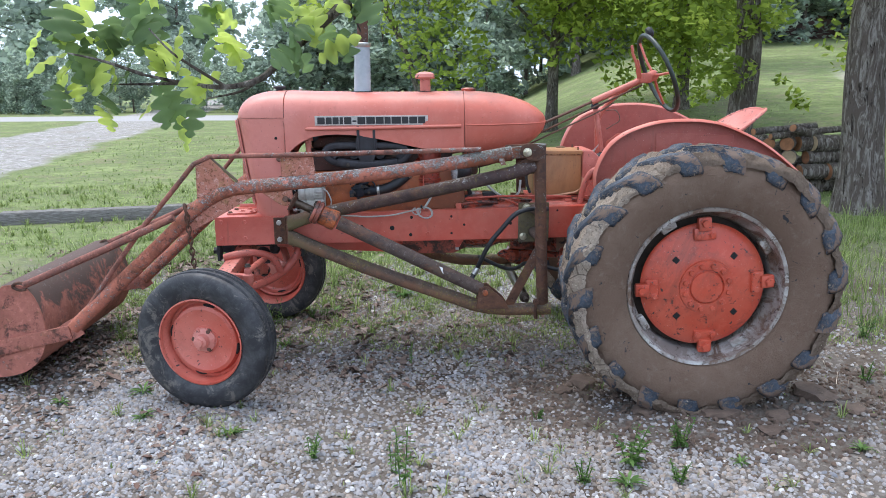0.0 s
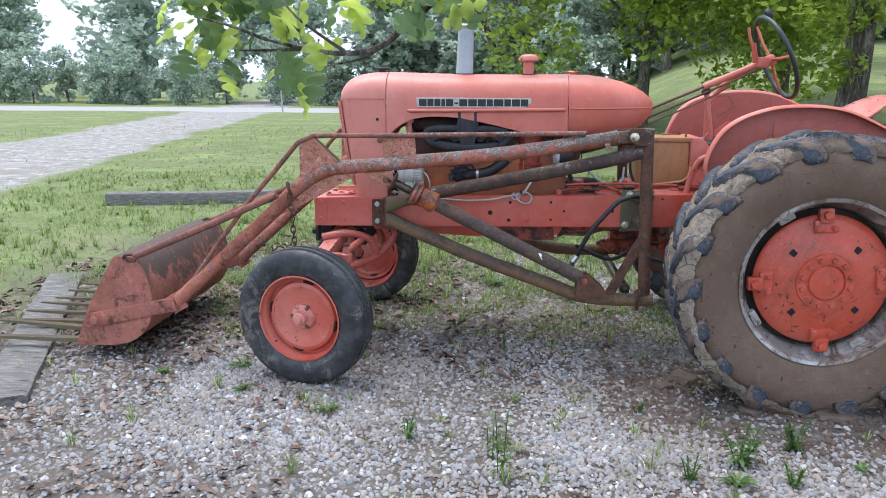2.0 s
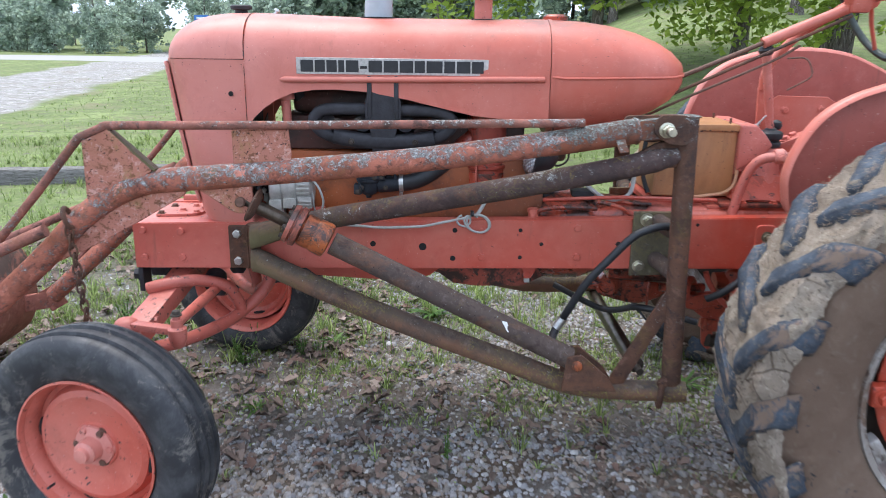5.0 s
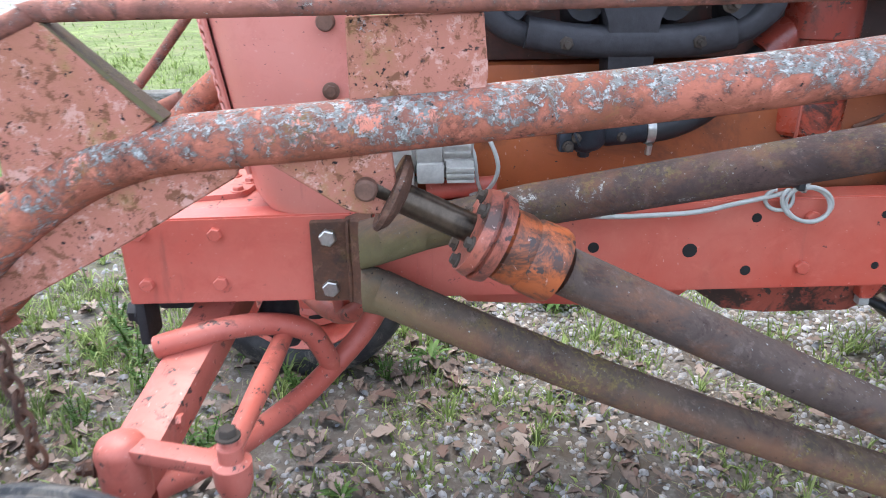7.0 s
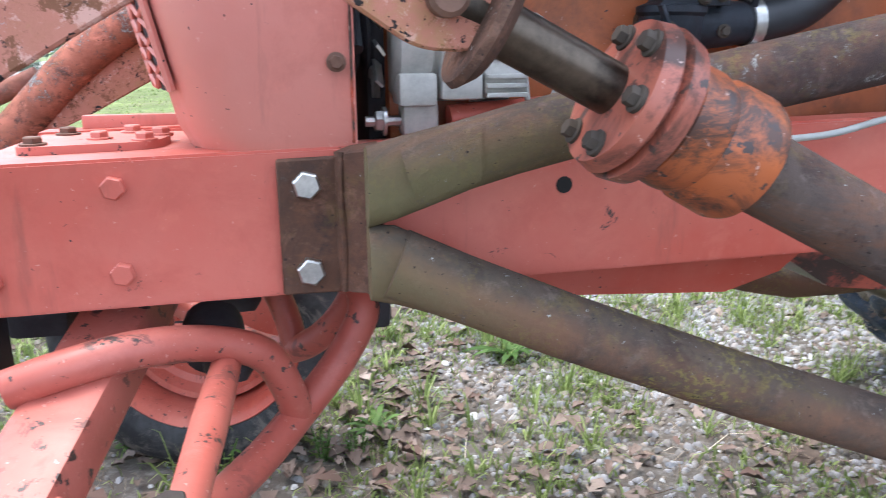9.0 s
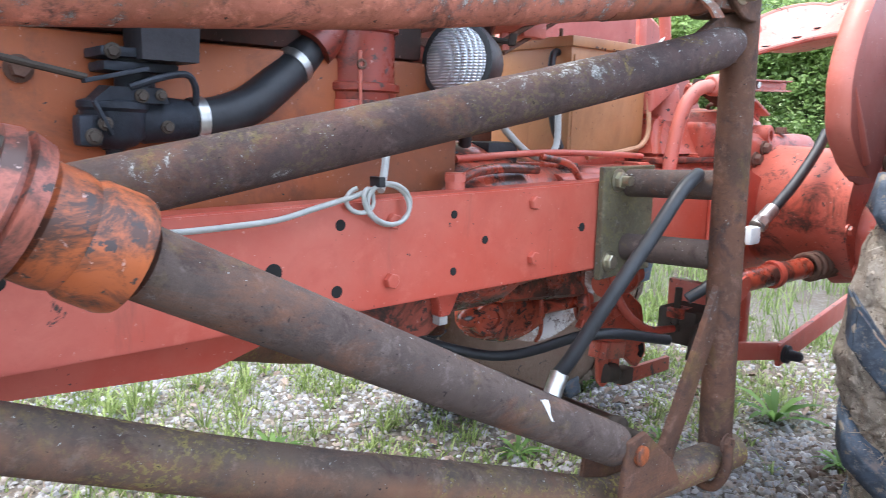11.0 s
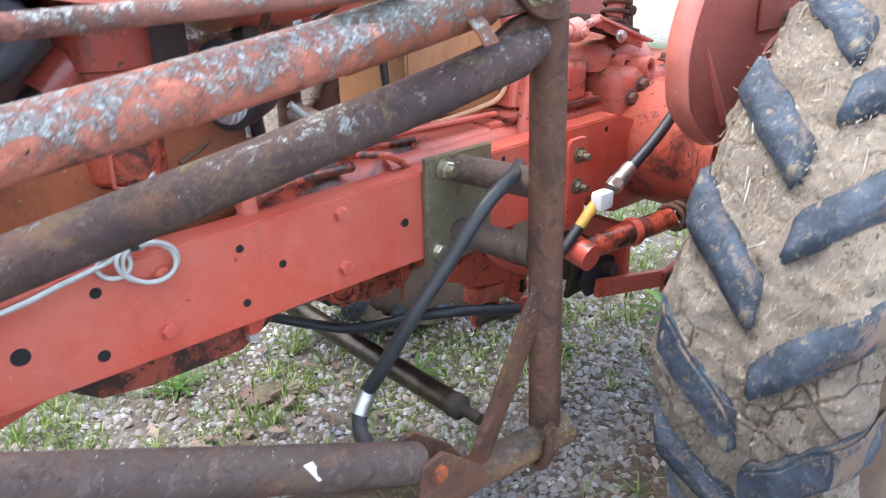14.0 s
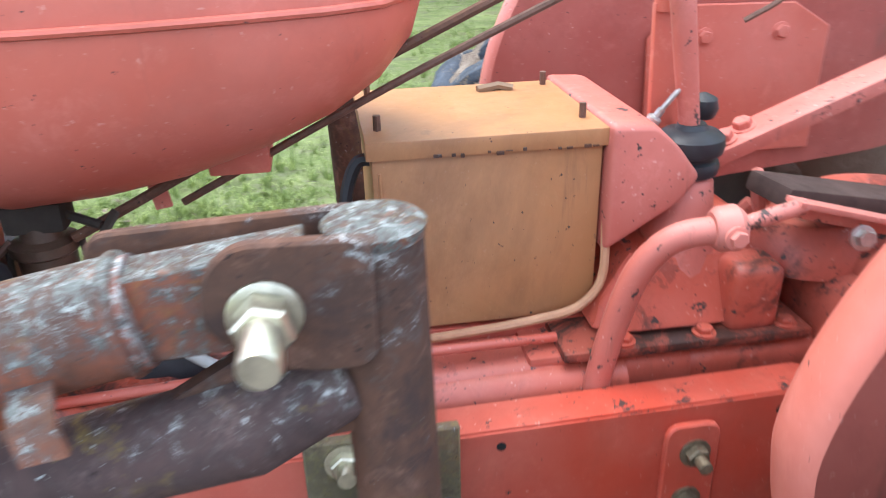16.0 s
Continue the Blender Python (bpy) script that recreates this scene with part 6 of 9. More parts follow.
def rear_wheel(c, side, sag):
    """side -1: the outer face looks towards -y."""
    c = Vector(c)
    d = Vector((0, side, 0))
    body = [(-0.128, 0.372), (-0.150, 0.400), (-0.160, 0.425), (-0.168, 0.455), (-0.173, 0.483), (-0.175, 0.51), (-0.173, 0.535), (-0.168, 0.560), (-0.148, 0.595), (-0.10, 0.612), (-0.05, 0.618), (0, 0.620)]
    body = body + [(-a, r) for a, r in body[-2::-1]]
    bm = lathe(body, c, d, 200, False)
    for v in bm.verts:
        q = v.co - c
        rad = math.hypot(q.x, q.z)
        if 0.40 < rad < 0.575:
            v.co.y += (1 if q.y > 0 else -1) * (0.005 * noise.noise(v.co * 9) + 0.004 * noise.noise(v.co * 24))
        if rad > 0.57:
            k = 1 + 0.016 * noise.noise(v.co * 11) + 0.010 * noise.noise(v.co * 27)
            v.co = c + Vector((q.x * k, q.y, q.z * k))
        if v.co.z < sag:
            v.co.z = sag
    hub_disc = [(0.045, 0.292), (0.060, 0.298), (0.070, 0.290), (0.080, 0.255), (0.096, 0.20), (0.108, 0.155), (0.113, 0.138), (0.113, 0.128), (0.121, 0.126), (0.123, 0.084), (0.115, 0.080), (0.117, 0.076), (0.125, 0.073), (0.128, 0.02), (0.130, 0.0)]
    base = part("rear_wheel", lathe(hub_disc, c, d, 64), M_HUB, tractor, "bright red wheel centre with clamp lugs")
    tyre = part("tyre", bm, M_SIDE, base, "large lugged tyre caked in dried mud")
    rim = lathe([(0.128, 0.384), (0.142, 0.378), (0.138, 0.362), (0.118, 0.356), (0.085, 0.352), (0.06, 0.332), (0.02, 0.325), (-0.05, 0.318), (-0.11, 0.345), (-0.13, 0.375)], c, d, 72, False)
    part("rim", rim, M_RIM, base, "muddy silver steel rim")
    # added dark disc: stands for the shade in the gap between hub and rim
    part("gap_backing", lathe([(-0.02, 0.325), (-0.01, 0.325), (0.0, 0.25), (0.0, 0.002)], c, d, 48), M_DIRTY, base, "dark backing disc for the shade behind the wheel centre")
    # chevron lugs
    mesh = None
    lug_n = 18
    for half in (-1, 1):
        rings = []
        for u in (0.0, 0.12, 0.26, 0.45, 0.7, 0.95, 1.0):
            ax = half * (0.179 - 0.173 * max(0, (u - 0.10) / 0.9))
            r_top = 0.585 + 0.068 * min(1, u / 0.26) if u < 0.26 else 0.654
            r_bot = 0.545 if u < 0.2 else 0.60
            th = 0.30 * u ** 0.9
            w = 0.046 if 0 < u < 1 else 0.036
            ring = []
            for dt, rr in ((-w * 1.15, r_bot), (w * 1.15, r_bot), (w * 0.85, r_top), (-w * 0.85, r_top)):
                a = math.pi + th + dt / 0.63
                ring.append(c + Vector((rr * math.cos(a), ax, rr * math.sin(a))))
            rings.append(ring)
        # a few worn shapes of the lug, used in turn
        shapes = []
        for q in range(5):
            lug_bm = skin(rings)
            bmesh.ops.bevel(lug_bm, geom=[e for e in lug_bm.edges if e.is_manifold and e.calc_face_angle(0) > 0.9], offset=0.006, segments=2, affect="EDGES")
            bmesh.ops.subdivide_edges(lug_bm, edges=[e for e in lug_bm.edges if e.calc_length() > 0.018], cuts=2, use_grid_fill=True)
            for v in lug_bm.verts:
                off = Vector((q * 7.3, half * 3.1, 0))
                v.co += 0.0055 * noise.noise_vector(v.co * 17 + off) + 0.002 * noise.noise_vector(v.co * 45 + off)
            shapes.append(lug_bm)
        first = part("tread_lug", shapes[0], M_LUG, tyre, sharp=50)
        alike = [first.data]
        for bm_l in shapes[1:]:
            for face in bm_l.faces:
                face.smooth = True
            me_l = bpy.data.meshes.new("tread_lug")
            bm_l.to_mesh(me_l)
            bm_l.free()
            me_l.materials.append(M_LUG)
            alike.append(me_l)
        for k in range(1, lug_n):
            o = new("tread_lug", alike[(k * 3) % 5])
            child(o, tyre, turn_about(c, 2 * math.pi * (k + (0.5 if half > 0 else 0)) / lug_n))
        first.matrix_basis = turn_about(c, math.pi / lug_n if half > 0 else 0)
    # the clamp lugs round the wheel centre
    for k in range(4):
        a = math.pi / 2 * k + 0.06
        e = Vector((math.cos(a), 0, math.sin(a)))
        t = Vector((-math.sin(a), 0, math.cos(a)))
        p = c + d * 0.072
        lug = part("clamp_lug", join(bar(p + e * 0.220 + d * 0.020, p + e * 0.275 + d * 0.012, 0.100, 0.026, 0.006, d), bar(p + e * 0.262 + d * 0.022, p + e * 0.328 + d * 0.012, 0.062, 0.036, 0.010, d)), M_HUB, base)
        part("clamp_nut", hexbolt(p + e * 0.300 + d * 0.034, d, 0.020, 0.020), M_HUB, lug)
        part("clamp_bolt", hexbolt(p + e * 0.240 + t * 0.034 + d * 0.031, d, 0.013, 0.010), M_HUB, lug)
        part("clamp_bolt", hexbolt(p + e * 0.240 - t * 0.034 + d * 0.031, d, 0.013, 0.010), M_HUB, lug)
        b = a + 0.52
        f = Vector((math.cos(b), 0, math.sin(b)))
        part("rim_wedge", bar(p + f * 0.315 + d * 0.0, p + f * 0.350 + d * 0.0, 0.075, 0.040, 0.008, d), M_RIM, base)
    for k in range(12):
        a = 2 * math.pi * k / 12 + 0.3
        e = Vector((math.cos(a), 0, math.sin(a)))
        part("wheel_nut", hexbolt(c + d * 0.121 + e * 0.105, d, 0.0125, 0.014), M_HUB, base)
    for k in range(4):
        a = math.pi / 2 * k + 0.85
        e = Vector((math.cos(a), 0, math.sin(a)))
        part("square_hole", bar(c + d * 0.1015 + e * 0.178, c + d * 0.0985 + e * 0.206, 0.026, 0.003, 0, d), M_HOLE, base)
    # straw and clods stuck between the lugs
    rng = np.random.default_rng(5 if side < 0 else 6)
    n = 15000 if side < 0 else 600
    th = rng.uniform(0, 2 * math.pi, n)
    ax = rng.uniform(-0.165, 0.165, n)
    r = np.where(np.abs(ax) > 0.14, 0.610, 0.632) + rng.uniform(0, 0.016, n)
    ctr = np.stack([c.x + r * np.cos(th), c.y + ax, c.z + r * np.sin(th)], 1)
    nor = np.stack([np.cos(th), np.zeros(n), np.sin(th)], 1)
    dirs = rng.normal(size=(n, 3))
    dirs -= nor * (dirs * nor).sum(1, keepdims=True) * 0.85
    dirs /= np.linalg.norm(dirs, axis=1, keepdims=True)
    wid = np.cross(nor, dirs)
    flake = rng.uniform(0, 1, n) < 0.16
    ln = np.where(flake, rng.uniform(0.0010, 0.0040, n), 0.002 + 0.020 * rng.uniform(0, 1, n) ** 3)[:, None]
    ww = np.where(flake, rng.uniform(0.0006, 0.0020, n), rng.uniform(0.0002, 0.0006, n))[:, None]
    quad = np.stack([ctr - dirs * ln - wid * ww, ctr + dirs * ln - wid * ww, ctr + dirs * ln + wid * ww, ctr - dirs * ln + wid * ww], 1).reshape(-1, 3)
    me = big_mesh("straw", quad, np.arange(4 * n).reshape(-1, 4), M_STRAW)
    child(tagged(new("straw", me), kind="stuff"), tyre)
    # mud packed over the tread between the lugs
    mud_line = [(-0.166, 0.575), (-0.166, 0.592), (-0.160, 0.604), (-0.148, 0.612)] + [(-0.135 + 0.01 * k, 0.629) for k in range(28)] + [(0.148, 0.612), (0.160, 0.604), (0.166, 0.592), (0.166, 0.575)]
    clod = lathe(mud_line, c, d, 400, False)
    for v in clod.verts:
        q = v.co - c
        heap = max(0, noise.noise(v.co * 3.1 + Vector((5, 0, 9)))) + 0.45 * max(0, noise.noise(v.co * 8.0))
        k = 1 + 0.050 * heap + 0.018 * noise.noise(v.co * 16) + 0.016 * noise.noise(v.co * 37) + 0.010 * noise.noise(v.co * 85)
        v.co = c + Vector((q.x * k, q.y * (1 + 0.06 * noise.noise(v.co * 22) + 0.22 * heap), q.z * k))
        if v.co.z < sag:
            v.co.z = sag
    part("caked_mud", clod, M_MUD, tyre, "cracked dried mud with straw")
    return base


rear_wheel((2.112, -0.575, 0.612), -1, -0.005)
rear_wheel((2.112, 0.955, 0.612), 1, -0.005)


def front_wheel(c, side, steer):
    c = Vector(c)
    d = Matrix.Rotation(steer, 3, "Z") @ Vector((0, side, 0))
    half = [(-0.062, 0.214), (-0.078, 0.235), (-0.086, 0.275), (-0.083, 0.310), (-0.070, 0.334), (-0.058, 0.341), (-0.050, 0.3425), (-0.046, 0.335), (-0.034, 0.335), (-0.030, 0.346), (-0.014, 0.348), (-0.010, 0.338), (0.0, 0.338)]
    prof = half + [(-a, r) for a, r in half[-2::-1]]
    base = part("front_wheel", lathe([(0.025, 0.002), (0.025, 0.066), (0.018, 0.07), (0.020, 0.11), (0.036, 0.155), (0.030, 0.172), (0.004, 0.184), (0.002, 0.198), (0.045, 0.203), (0.060, 0.216), (0.072, 0.219), (0.074, 0.212), (0.062, 0.209), (-0.060, 0.212), (-0.074, 0.222), (-0.084, 0.232), (-0.080, 0.236)], c, d, 56, False), M_FRONTRIM, tractor, "faded red pressed front wheel")
    part("tyre", lathe(prof, c, d, 84, False), M_FRONT, base, "worn black ribbed front tyre")
    part("hub", lathe([(0.02, 0.062), (0.032, 0.060), (0.04, 0.036), (0.072, 0.033), (0.078, 0.022), (0.090, 0.020), (0.093, 0.004)], c, d, 26), M_RED, base)
    s = d.orthogonal().normalized()
    u = d.cross(s)
    for k in range(6):
        a = 2 * math.pi * k / 6 + 0.25
        e = s * math.cos(a) + u * math.sin(a)
        part("wheel_nut", hexbolt(c + d * 0.026 + e * 0.052, d, 0.011, 0.014), M_BOLT if k % 2 else M_PINK, base)
    for k in range(4):
        a = 2 * math.pi * k / 4 + 0.6
        pts = []
        for q in (-0.16, -0.08, 0, 0.08, 0.16):
            e = s * math.cos(a + q) + u * math.sin(a + q)
            pts.append(c + d * 0.021 + e * 0.177)
        part("rim_slot", tube(pts, [0.005, 0.0085, 0.009, 0.0085, 0.005], 8), M_HOLE, base)
    part("valve", tube([c + d * 0.05 + s * 0.19, c + d * 0.085 + s * 0.175], 0.004, 8), M_BLACK, base)
    return base


front_wheel((-0.284, -0.515, 0.338), -1, radians(-13))
front_wheel((-0.235, 0.945, 0.336), 1, radians(-8))

# front axle: sloping beam, king pins, bent radius rods and steering links
ax_beam = part("axle_beam", join(bar((-0.195, YC + 0.02, 0.685), (-0.290, -0.27, 0.530), 0.080, 0.062, 0.010), bar((-0.195, YC - 0.02, 0.685), (-0.290, 2 * YC + 0.27, 0.530), 0.080, 0.062, 0.010)), M_AXLE, tractor, "chipped faded red front axle beam")
part("centre_pivot", block((-0.35, 0.10, 0.63), (-0.28, 0.28, 0.70), 0.012), M_CAST, ax_beam)
part("pivot_bearing", block((-0.17, 0.13, 0.655), (-0.06, 0.25, 0.70), 0.015), M_CAST, ax_beam)
part("pivot_cap", lathe([(0, 0.035), (0.03, 0.04), (0.06, 0.03)], (-0.12, 0.12, 0.63), (0, -1, -0.4), 18), M_CAST, ax_beam)
for sgn in (1, -1):
    def S(x, y, z):
        return (x, y if sgn > 0 else 2 * YC - y, z)
    king = part("king_pin", join(lathe([(-0.20, 0.026), (-0.05, 0.028), (-0.045, 0.036), (0.035, 0.038), (0.042, 0.036), (0.050, 0.032), (0.057, 0.022), (0.060, 0.004)], S(-0.283, -0.278, 0.560), (0, 0, 1), 24),
                                 bar(S(-0.283, -0.28, 0.40), S(-0.28, -0.46, 0.345), 0.06, 0.06, 0.012)), M_AXLE, ax_beam)
    part("spindle", tube([S(-0.275, -0.40, 0.345), S(-0.284, -0.50, 0.338)], 0.03, 16), M_CAST, ax_beam)
    part("steering_arm", join(bar(S(-0.26, -0.285, 0.600), S(-0.11, -0.325, 0.600), 0.036, 0.022, 0.006), lathe([(-0.050, 0.012), (-0.042, 0.020), (-0.02, 0.027), (0.012, 0.028), (0.018, 0.018), (0.040, 0.018), (0.042, 0.012), (0.055, 0.010)], S(-0.108, -0.328, 0.597), (0, 0, 1), 20)), M_AXLE, ax_beam)
    part("tie_rod", tube([S(-0.108, -0.318, 0.625), S(-0.104, -0.12, 0.615), S(-0.100, 0.055, 0.607)], [0.015, 0.0185, 0.0165], 14), M_AXLE, ax_beam, "chipped red tie rod")
    part("rod_socket", lathe([(-0.03, 0.02), (-0.015, 0.030), (0.02, 0.030), (0.03, 0.018)], S(-0.100, 0.065, 0.605), (0, 0.3, 1), 18), M_CAST, ax_beam)
    part("radius_rod", tube(curve([S(-0.262, -0.255, 0.50), S(-0.17, -0.14, 0.487), S(-0.08, 0.0, 0.490), S(-0.02, 0.085, 0.515), S(0.035, 0.125, 0.565), S(0.068, 0.14, 0.625), S(0.05, 0.17, 0.66), S(-0.05, YC, 0.665)]), 0.0215, 14), M_AXLE, ax_beam, "bent red radius rod")
    part("radius_hoop", tube(curve([S(-0.300, -0.052, 0.636), S(-0.25, -0.045, 0.649), S(-0.18, -0.022, 0.656), S(-0.115, 0.02, 0.640), S(-0.06, 0.045, 0.612), S(-0.035, 0.062, 0.56), S(-0.025, 0.078, 0.515)]), 0.0205, 14), M_AXLE, ax_beam, "bent red hoop brace")
    part("bolt", hexbolt(S(-0.245, -0.18, 0.575), (1, 0, 0), 0.013, 0.020), M_AXLE, ax_beam)
    part("cotter_bolt", join(hexbolt(S(-0.318, -0.290, 0.575), (-1, -0.2, 0), 0.012, 0.016), hexbolt(S(-0.332, -0.293, 0.575), (-1, -0.2, 0), 0.009, 0.012)), M_RUST, ax_beam)
    part("castle_nut", hexbolt(S(-0.108, -0.328, 0.652), (0, 0, 1), 0.013, 0.014), M_DIRTY, ax_beam)
part("pivot_bolt", join(hexbolt((-0.36, 0.05, 0.655), (-1, 0, 0), 0.02, 0.02), block((-0.358, 0.02, 0.60), (-0.34, 0.09, 0.70), 0.005)), M_CAST, ax_beam)
part("arm_bearing", block((0.060, 0.135, 0.595), (0.105, 0.20, 0.655), 0.012), M_CAST, ax_beam)

# ---- front loader ----
loader = thing("front_loader", (-0.2, YC, 0), "rusty lichen-covered pipe loader with a tined bucket", "loader")


def splay(x):
    return -0.035 - 0.146 * (x - 0.05)


for sgn in (1, -1):
    def L(x, y, z):
        return Vector((x, y if sgn > 0 else 2 * YC - y, z))

    def LP(outline, y0, y1, bevel=0.002):
        a, b = (y0, y1) if sgn > 0 else (2 * YC - y0, 2 * YC - y1)
        return plate(outline, min(a, b), max(a, b), bevel)
    out_v = Vector((0, -sgn, 0))

    # mounting plates and the triangular side frame of pipes
    front_plate = part("front_mounting_plate", LP([(-0.030, 0.700), (-0.030, 0.846), (0.045, 0.848), (0.045, 0.70)], -0.0125, -0.0005), M_RUST, loader, "brown steel plate with two bright bolts")
    for z in (0.820, 0.727):
        part("bolt", hexbolt(L(0.0, -0.0125, z), out_v, 0.0150, 0.013, False), M_ZINC, front_plate)
    throat = skin([[L(x, y, z) for y, z in ((-0.006, z0), (-y1, z0 + 0.004), (-y1, z1 - 0.004), (-0.006, z1))] for x, y1, z0, z1 in ((0.030, 0.016, 0.700, 0.852), (0.046, 0.034, 0.701, 0.858), (0.075, 0.058, 0.706, 0.862))])
    part("weld_box", throat, M_RUST, front_plate)
    for cut in (0.034, 0.060):
        part("weld_bead", tube(curve([L(cut + 0.002, -0.5 * cut - 0.006, 0.854), L(cut, -0.5 * cut - 0.008, 0.80), L(cut + 0.003, -0.5 * cut - 0.008, 0.75), L(cut, -0.5 * cut - 0.006, 0.704)]), 0.0034, 6, wob=0.3), M_RUST, front_plate)
    # both pipes are pressed flat where they meet the plate
    for run, mat_p in ((((0.058, 0.822, 0.041), (0.085, 0.830, 0.041), (0.125, 0.843, 0.038), (0.165, 0.856, 0.0346)), M_PIPE), (((0.058, 0.744, 0.040), (0.085, 0.741, 0.042), (0.125, 0.726, 0.039), (0.165, 0.710, 0.0354)), M_MOSS)):
        rings = []
        for x, z, h in run:
            w = 0.024 + 0.0105 * smooth(x, 0.06, 0.16)
            rings.append([L(x, splay(x) - 0.022 + w * math.cos(a), z + h * math.copysign(abs(math.sin(a)) ** 0.75, math.sin(a))) for a in (2 * math.pi * q / 20 for q in range(20))])
        part("pressed_end", skin(rings), mat_p, front_plate)
    upper = [(0.10, 0.836), (0.15, 0.851), (0.20, 0.866), (0.33, 0.900), (0.62, 0.962), (0.90, 1.022), (1.17, 1.084), (1.30, 1.118), (1.364, 1.134)]
    part("upper_pipe", tube([L(x, -0.222 if x > 1.36 else splay(x) - 0.020, z) for x, z in upper], [0.035, 0.0345] + [0.034] * 6 + [0.026], 20), M_PIPE, loader, "dark brown steel pipe with lichen specks")
    lower = [(0.085, 0.744), (0.15, 0.716), (0.26, 0.670), (0.46, 0.592), (0.63, 0.532), (0.79, 0.480), (0.95, 0.428), (1.05, 0.392), (1.12, 0.375), (1.20, 0.370), (1.30, 0.373), (1.46, 0.381)]
    if sgn < 0:
        # the far side hangs higher
        lower = [(0.085, 0.744), (0.15, 0.716), (0.30, 0.665), (0.48, 0.612), (0.64, 0.565), (0.80, 0.522), (0.93, 0.486), (1.02, 0.466), (1.12, 0.458), (1.20, 0.456), (1.30, 0.457), (1.46, 0.460)]
    part("lower_pipe", tube([L(x, splay(x) - 0.026 * min(1, max(0, 1.2 - x)), z) for x, z in lower], [0.037] + [0.0355] * 7 + [0.033] * 4, 20), M_MOSS, loader, "bent brown pipe with green algae")
    post = part("post", tube([L(1.388, -0.222, 1.247), L(1.400, -0.224, 0.80), L(1.418, -0.226, 0.350 if sgn > 0 else 0.43)], 0.0305, 24), M_RUST, loader, "rusty brown upright pipe")
    part("post_cap", lathe([(-0.004, 0.031), (0.004, 0.033), (0.007, 0.029), (0.008, 0.002)], L(1.388, -0.222, 1.243), (0, 0, 1), 24), M_ARMEND, post)
    if sgn > 0:
        part("diagonal_brace", bar(L(1.392, -0.226, 0.70), L(1.235, -0.222, 0.395), 0.012, 0.048, 0.002, (1, 0, 0.5)), M_RUST, loader, "flat rusty brace bar")
    part("gusset", LP([(1.385, 0.60), (1.385, 0.71), (1.35, 0.65)], -0.23, -0.22), M_RUST, post)
    if sgn > 0:
        part("u_bolt", join(tube(curve([L(1.375, -0.272, 0.43), L(1.372, -0.275, 0.38), L(1.378, -0.25, 0.335), L(1.385, -0.21, 0.33)]), 0.010, 10), hexbolt(L(1.377, -0.268, 0.425), out_v, 0.014, 0.012)), M_RUST, post)
    rear_plate = part("rear_mounting_plate", LP([(1.308, 0.692), (1.308, 0.912), (1.475, 0.914), (1.475, 0.70)], -0.016, -0.002), M_OLIVE, loader, "greenish brown steel plate")
    part("bolt", join(hexbolt(L(1.352, -0.016, 0.886), out_v, 0.017, 0.014), lathe([(0.01, 0.010), (0.03, 0.010)], L(1.352, -0.016, 0.886), out_v, 12)), M_BRASSY, rear_plate)
    part("bolt", hexbolt(L(1.335, -0.016, 0.727), out_v, 0.015, 0.013), M_BRASSY, rear_plate)
    for z in (0.880, 0.752):
        part("spacer_pipe", tube([L(1.39, -0.016, z), L(1.402, -0.20, z + 0.008)], 0.027, 18), M_CYL, rear_plate)

    # pivot at the top of the post
    part("pivot_lug", LP(rounded([(1.305, 1.183), (1.284, 1.200), (1.286, 1.236), (1.306, 1.254), (1.385, 1.252), (1.385, 1.165), (1.34, 1.165)], 0.016), -0.258, -0.247), M_RUST, post)
    part("pivot_lug", LP(rounded([(1.205, 1.205), (1.21, 1.243), (1.385, 1.250), (1.385, 1.175), (1.28, 1.165)], 0.015), -0.200, -0.191), M_RUST, post)
    part("arm_tongue", LP([(1.235, 1.176), (1.232, 1.232), (1.345, 1.245), (1.345, 1.18)], -0.246, -0.210), M_ARMEND, post)
    bolt = part("pivot_bolt", join(hexbolt(L(1.320, -0.264, 1.209), out_v, 0.0185, 0.019, False), lathe([(-0.006, 0.0225), (0.0, 0.0225), (0.0015, 0.020)], L(1.320, -0.260, 1.209), out_v, 24), lathe([(0.016, 0.0128), (0.050, 0.0128), (0.053, 0.011), (0.0532, 0.003)], L(1.320, -0.264, 1.209), out_v, 18)), M_BRASSY, post, "yellow zinc plated pivot bolt")
    part("pivot_web", LP([(1.215, 1.118), (1.30, 1.168), (1.384, 1.19), (1.384, 1.10), (1.30, 1.095)], -0.236, -0.218), M_RUST, post)
    part("torn_tab", skin([[L(x - 0.013, y, z), L(x + 0.013, y, z + 0.004), L(x + 0.013, y + 0.005, z + 0.004), L(x - 0.013, y + 0.005, z)] for x, y, z in ((1.185, -0.258, 1.186), (1.188, -0.274, 1.176), (1.190, -0.287, 1.163), (1.196, -0.294, 1.148))]), M_ARMEND, loader, "torn bent metal tab crusted with lichen")

    # lift arm
    arm_line = [(1.245, -0.2285, 1.204), (1.20, -0.230, 1.197), (1.016, -0.238, 1.168), (0.616, -0.252, 1.115), (0.206, -0.266, 1.076), (0.025, -0.272, 1.060), (-0.10, -0.276, 1.051), (-0.19, -0.279, 1.037), (-0.28, -0.282, 1.000),
                (-0.381, -0.286, 0.928), (-0.507, -0.29, 0.805), (-0.773, -0.298, 0.566), (-1.03, -0.306, 0.335)]
    pts = curve([L(*p) for p in arm_line], 5)
    rr = [0.0355] * len(pts)
    arm = part("lift_arm", tube(pts, rr, 22, wob=0.02), M_ARM, loader, "pinkish rusty lift arm pipe crusted with grey lichen")
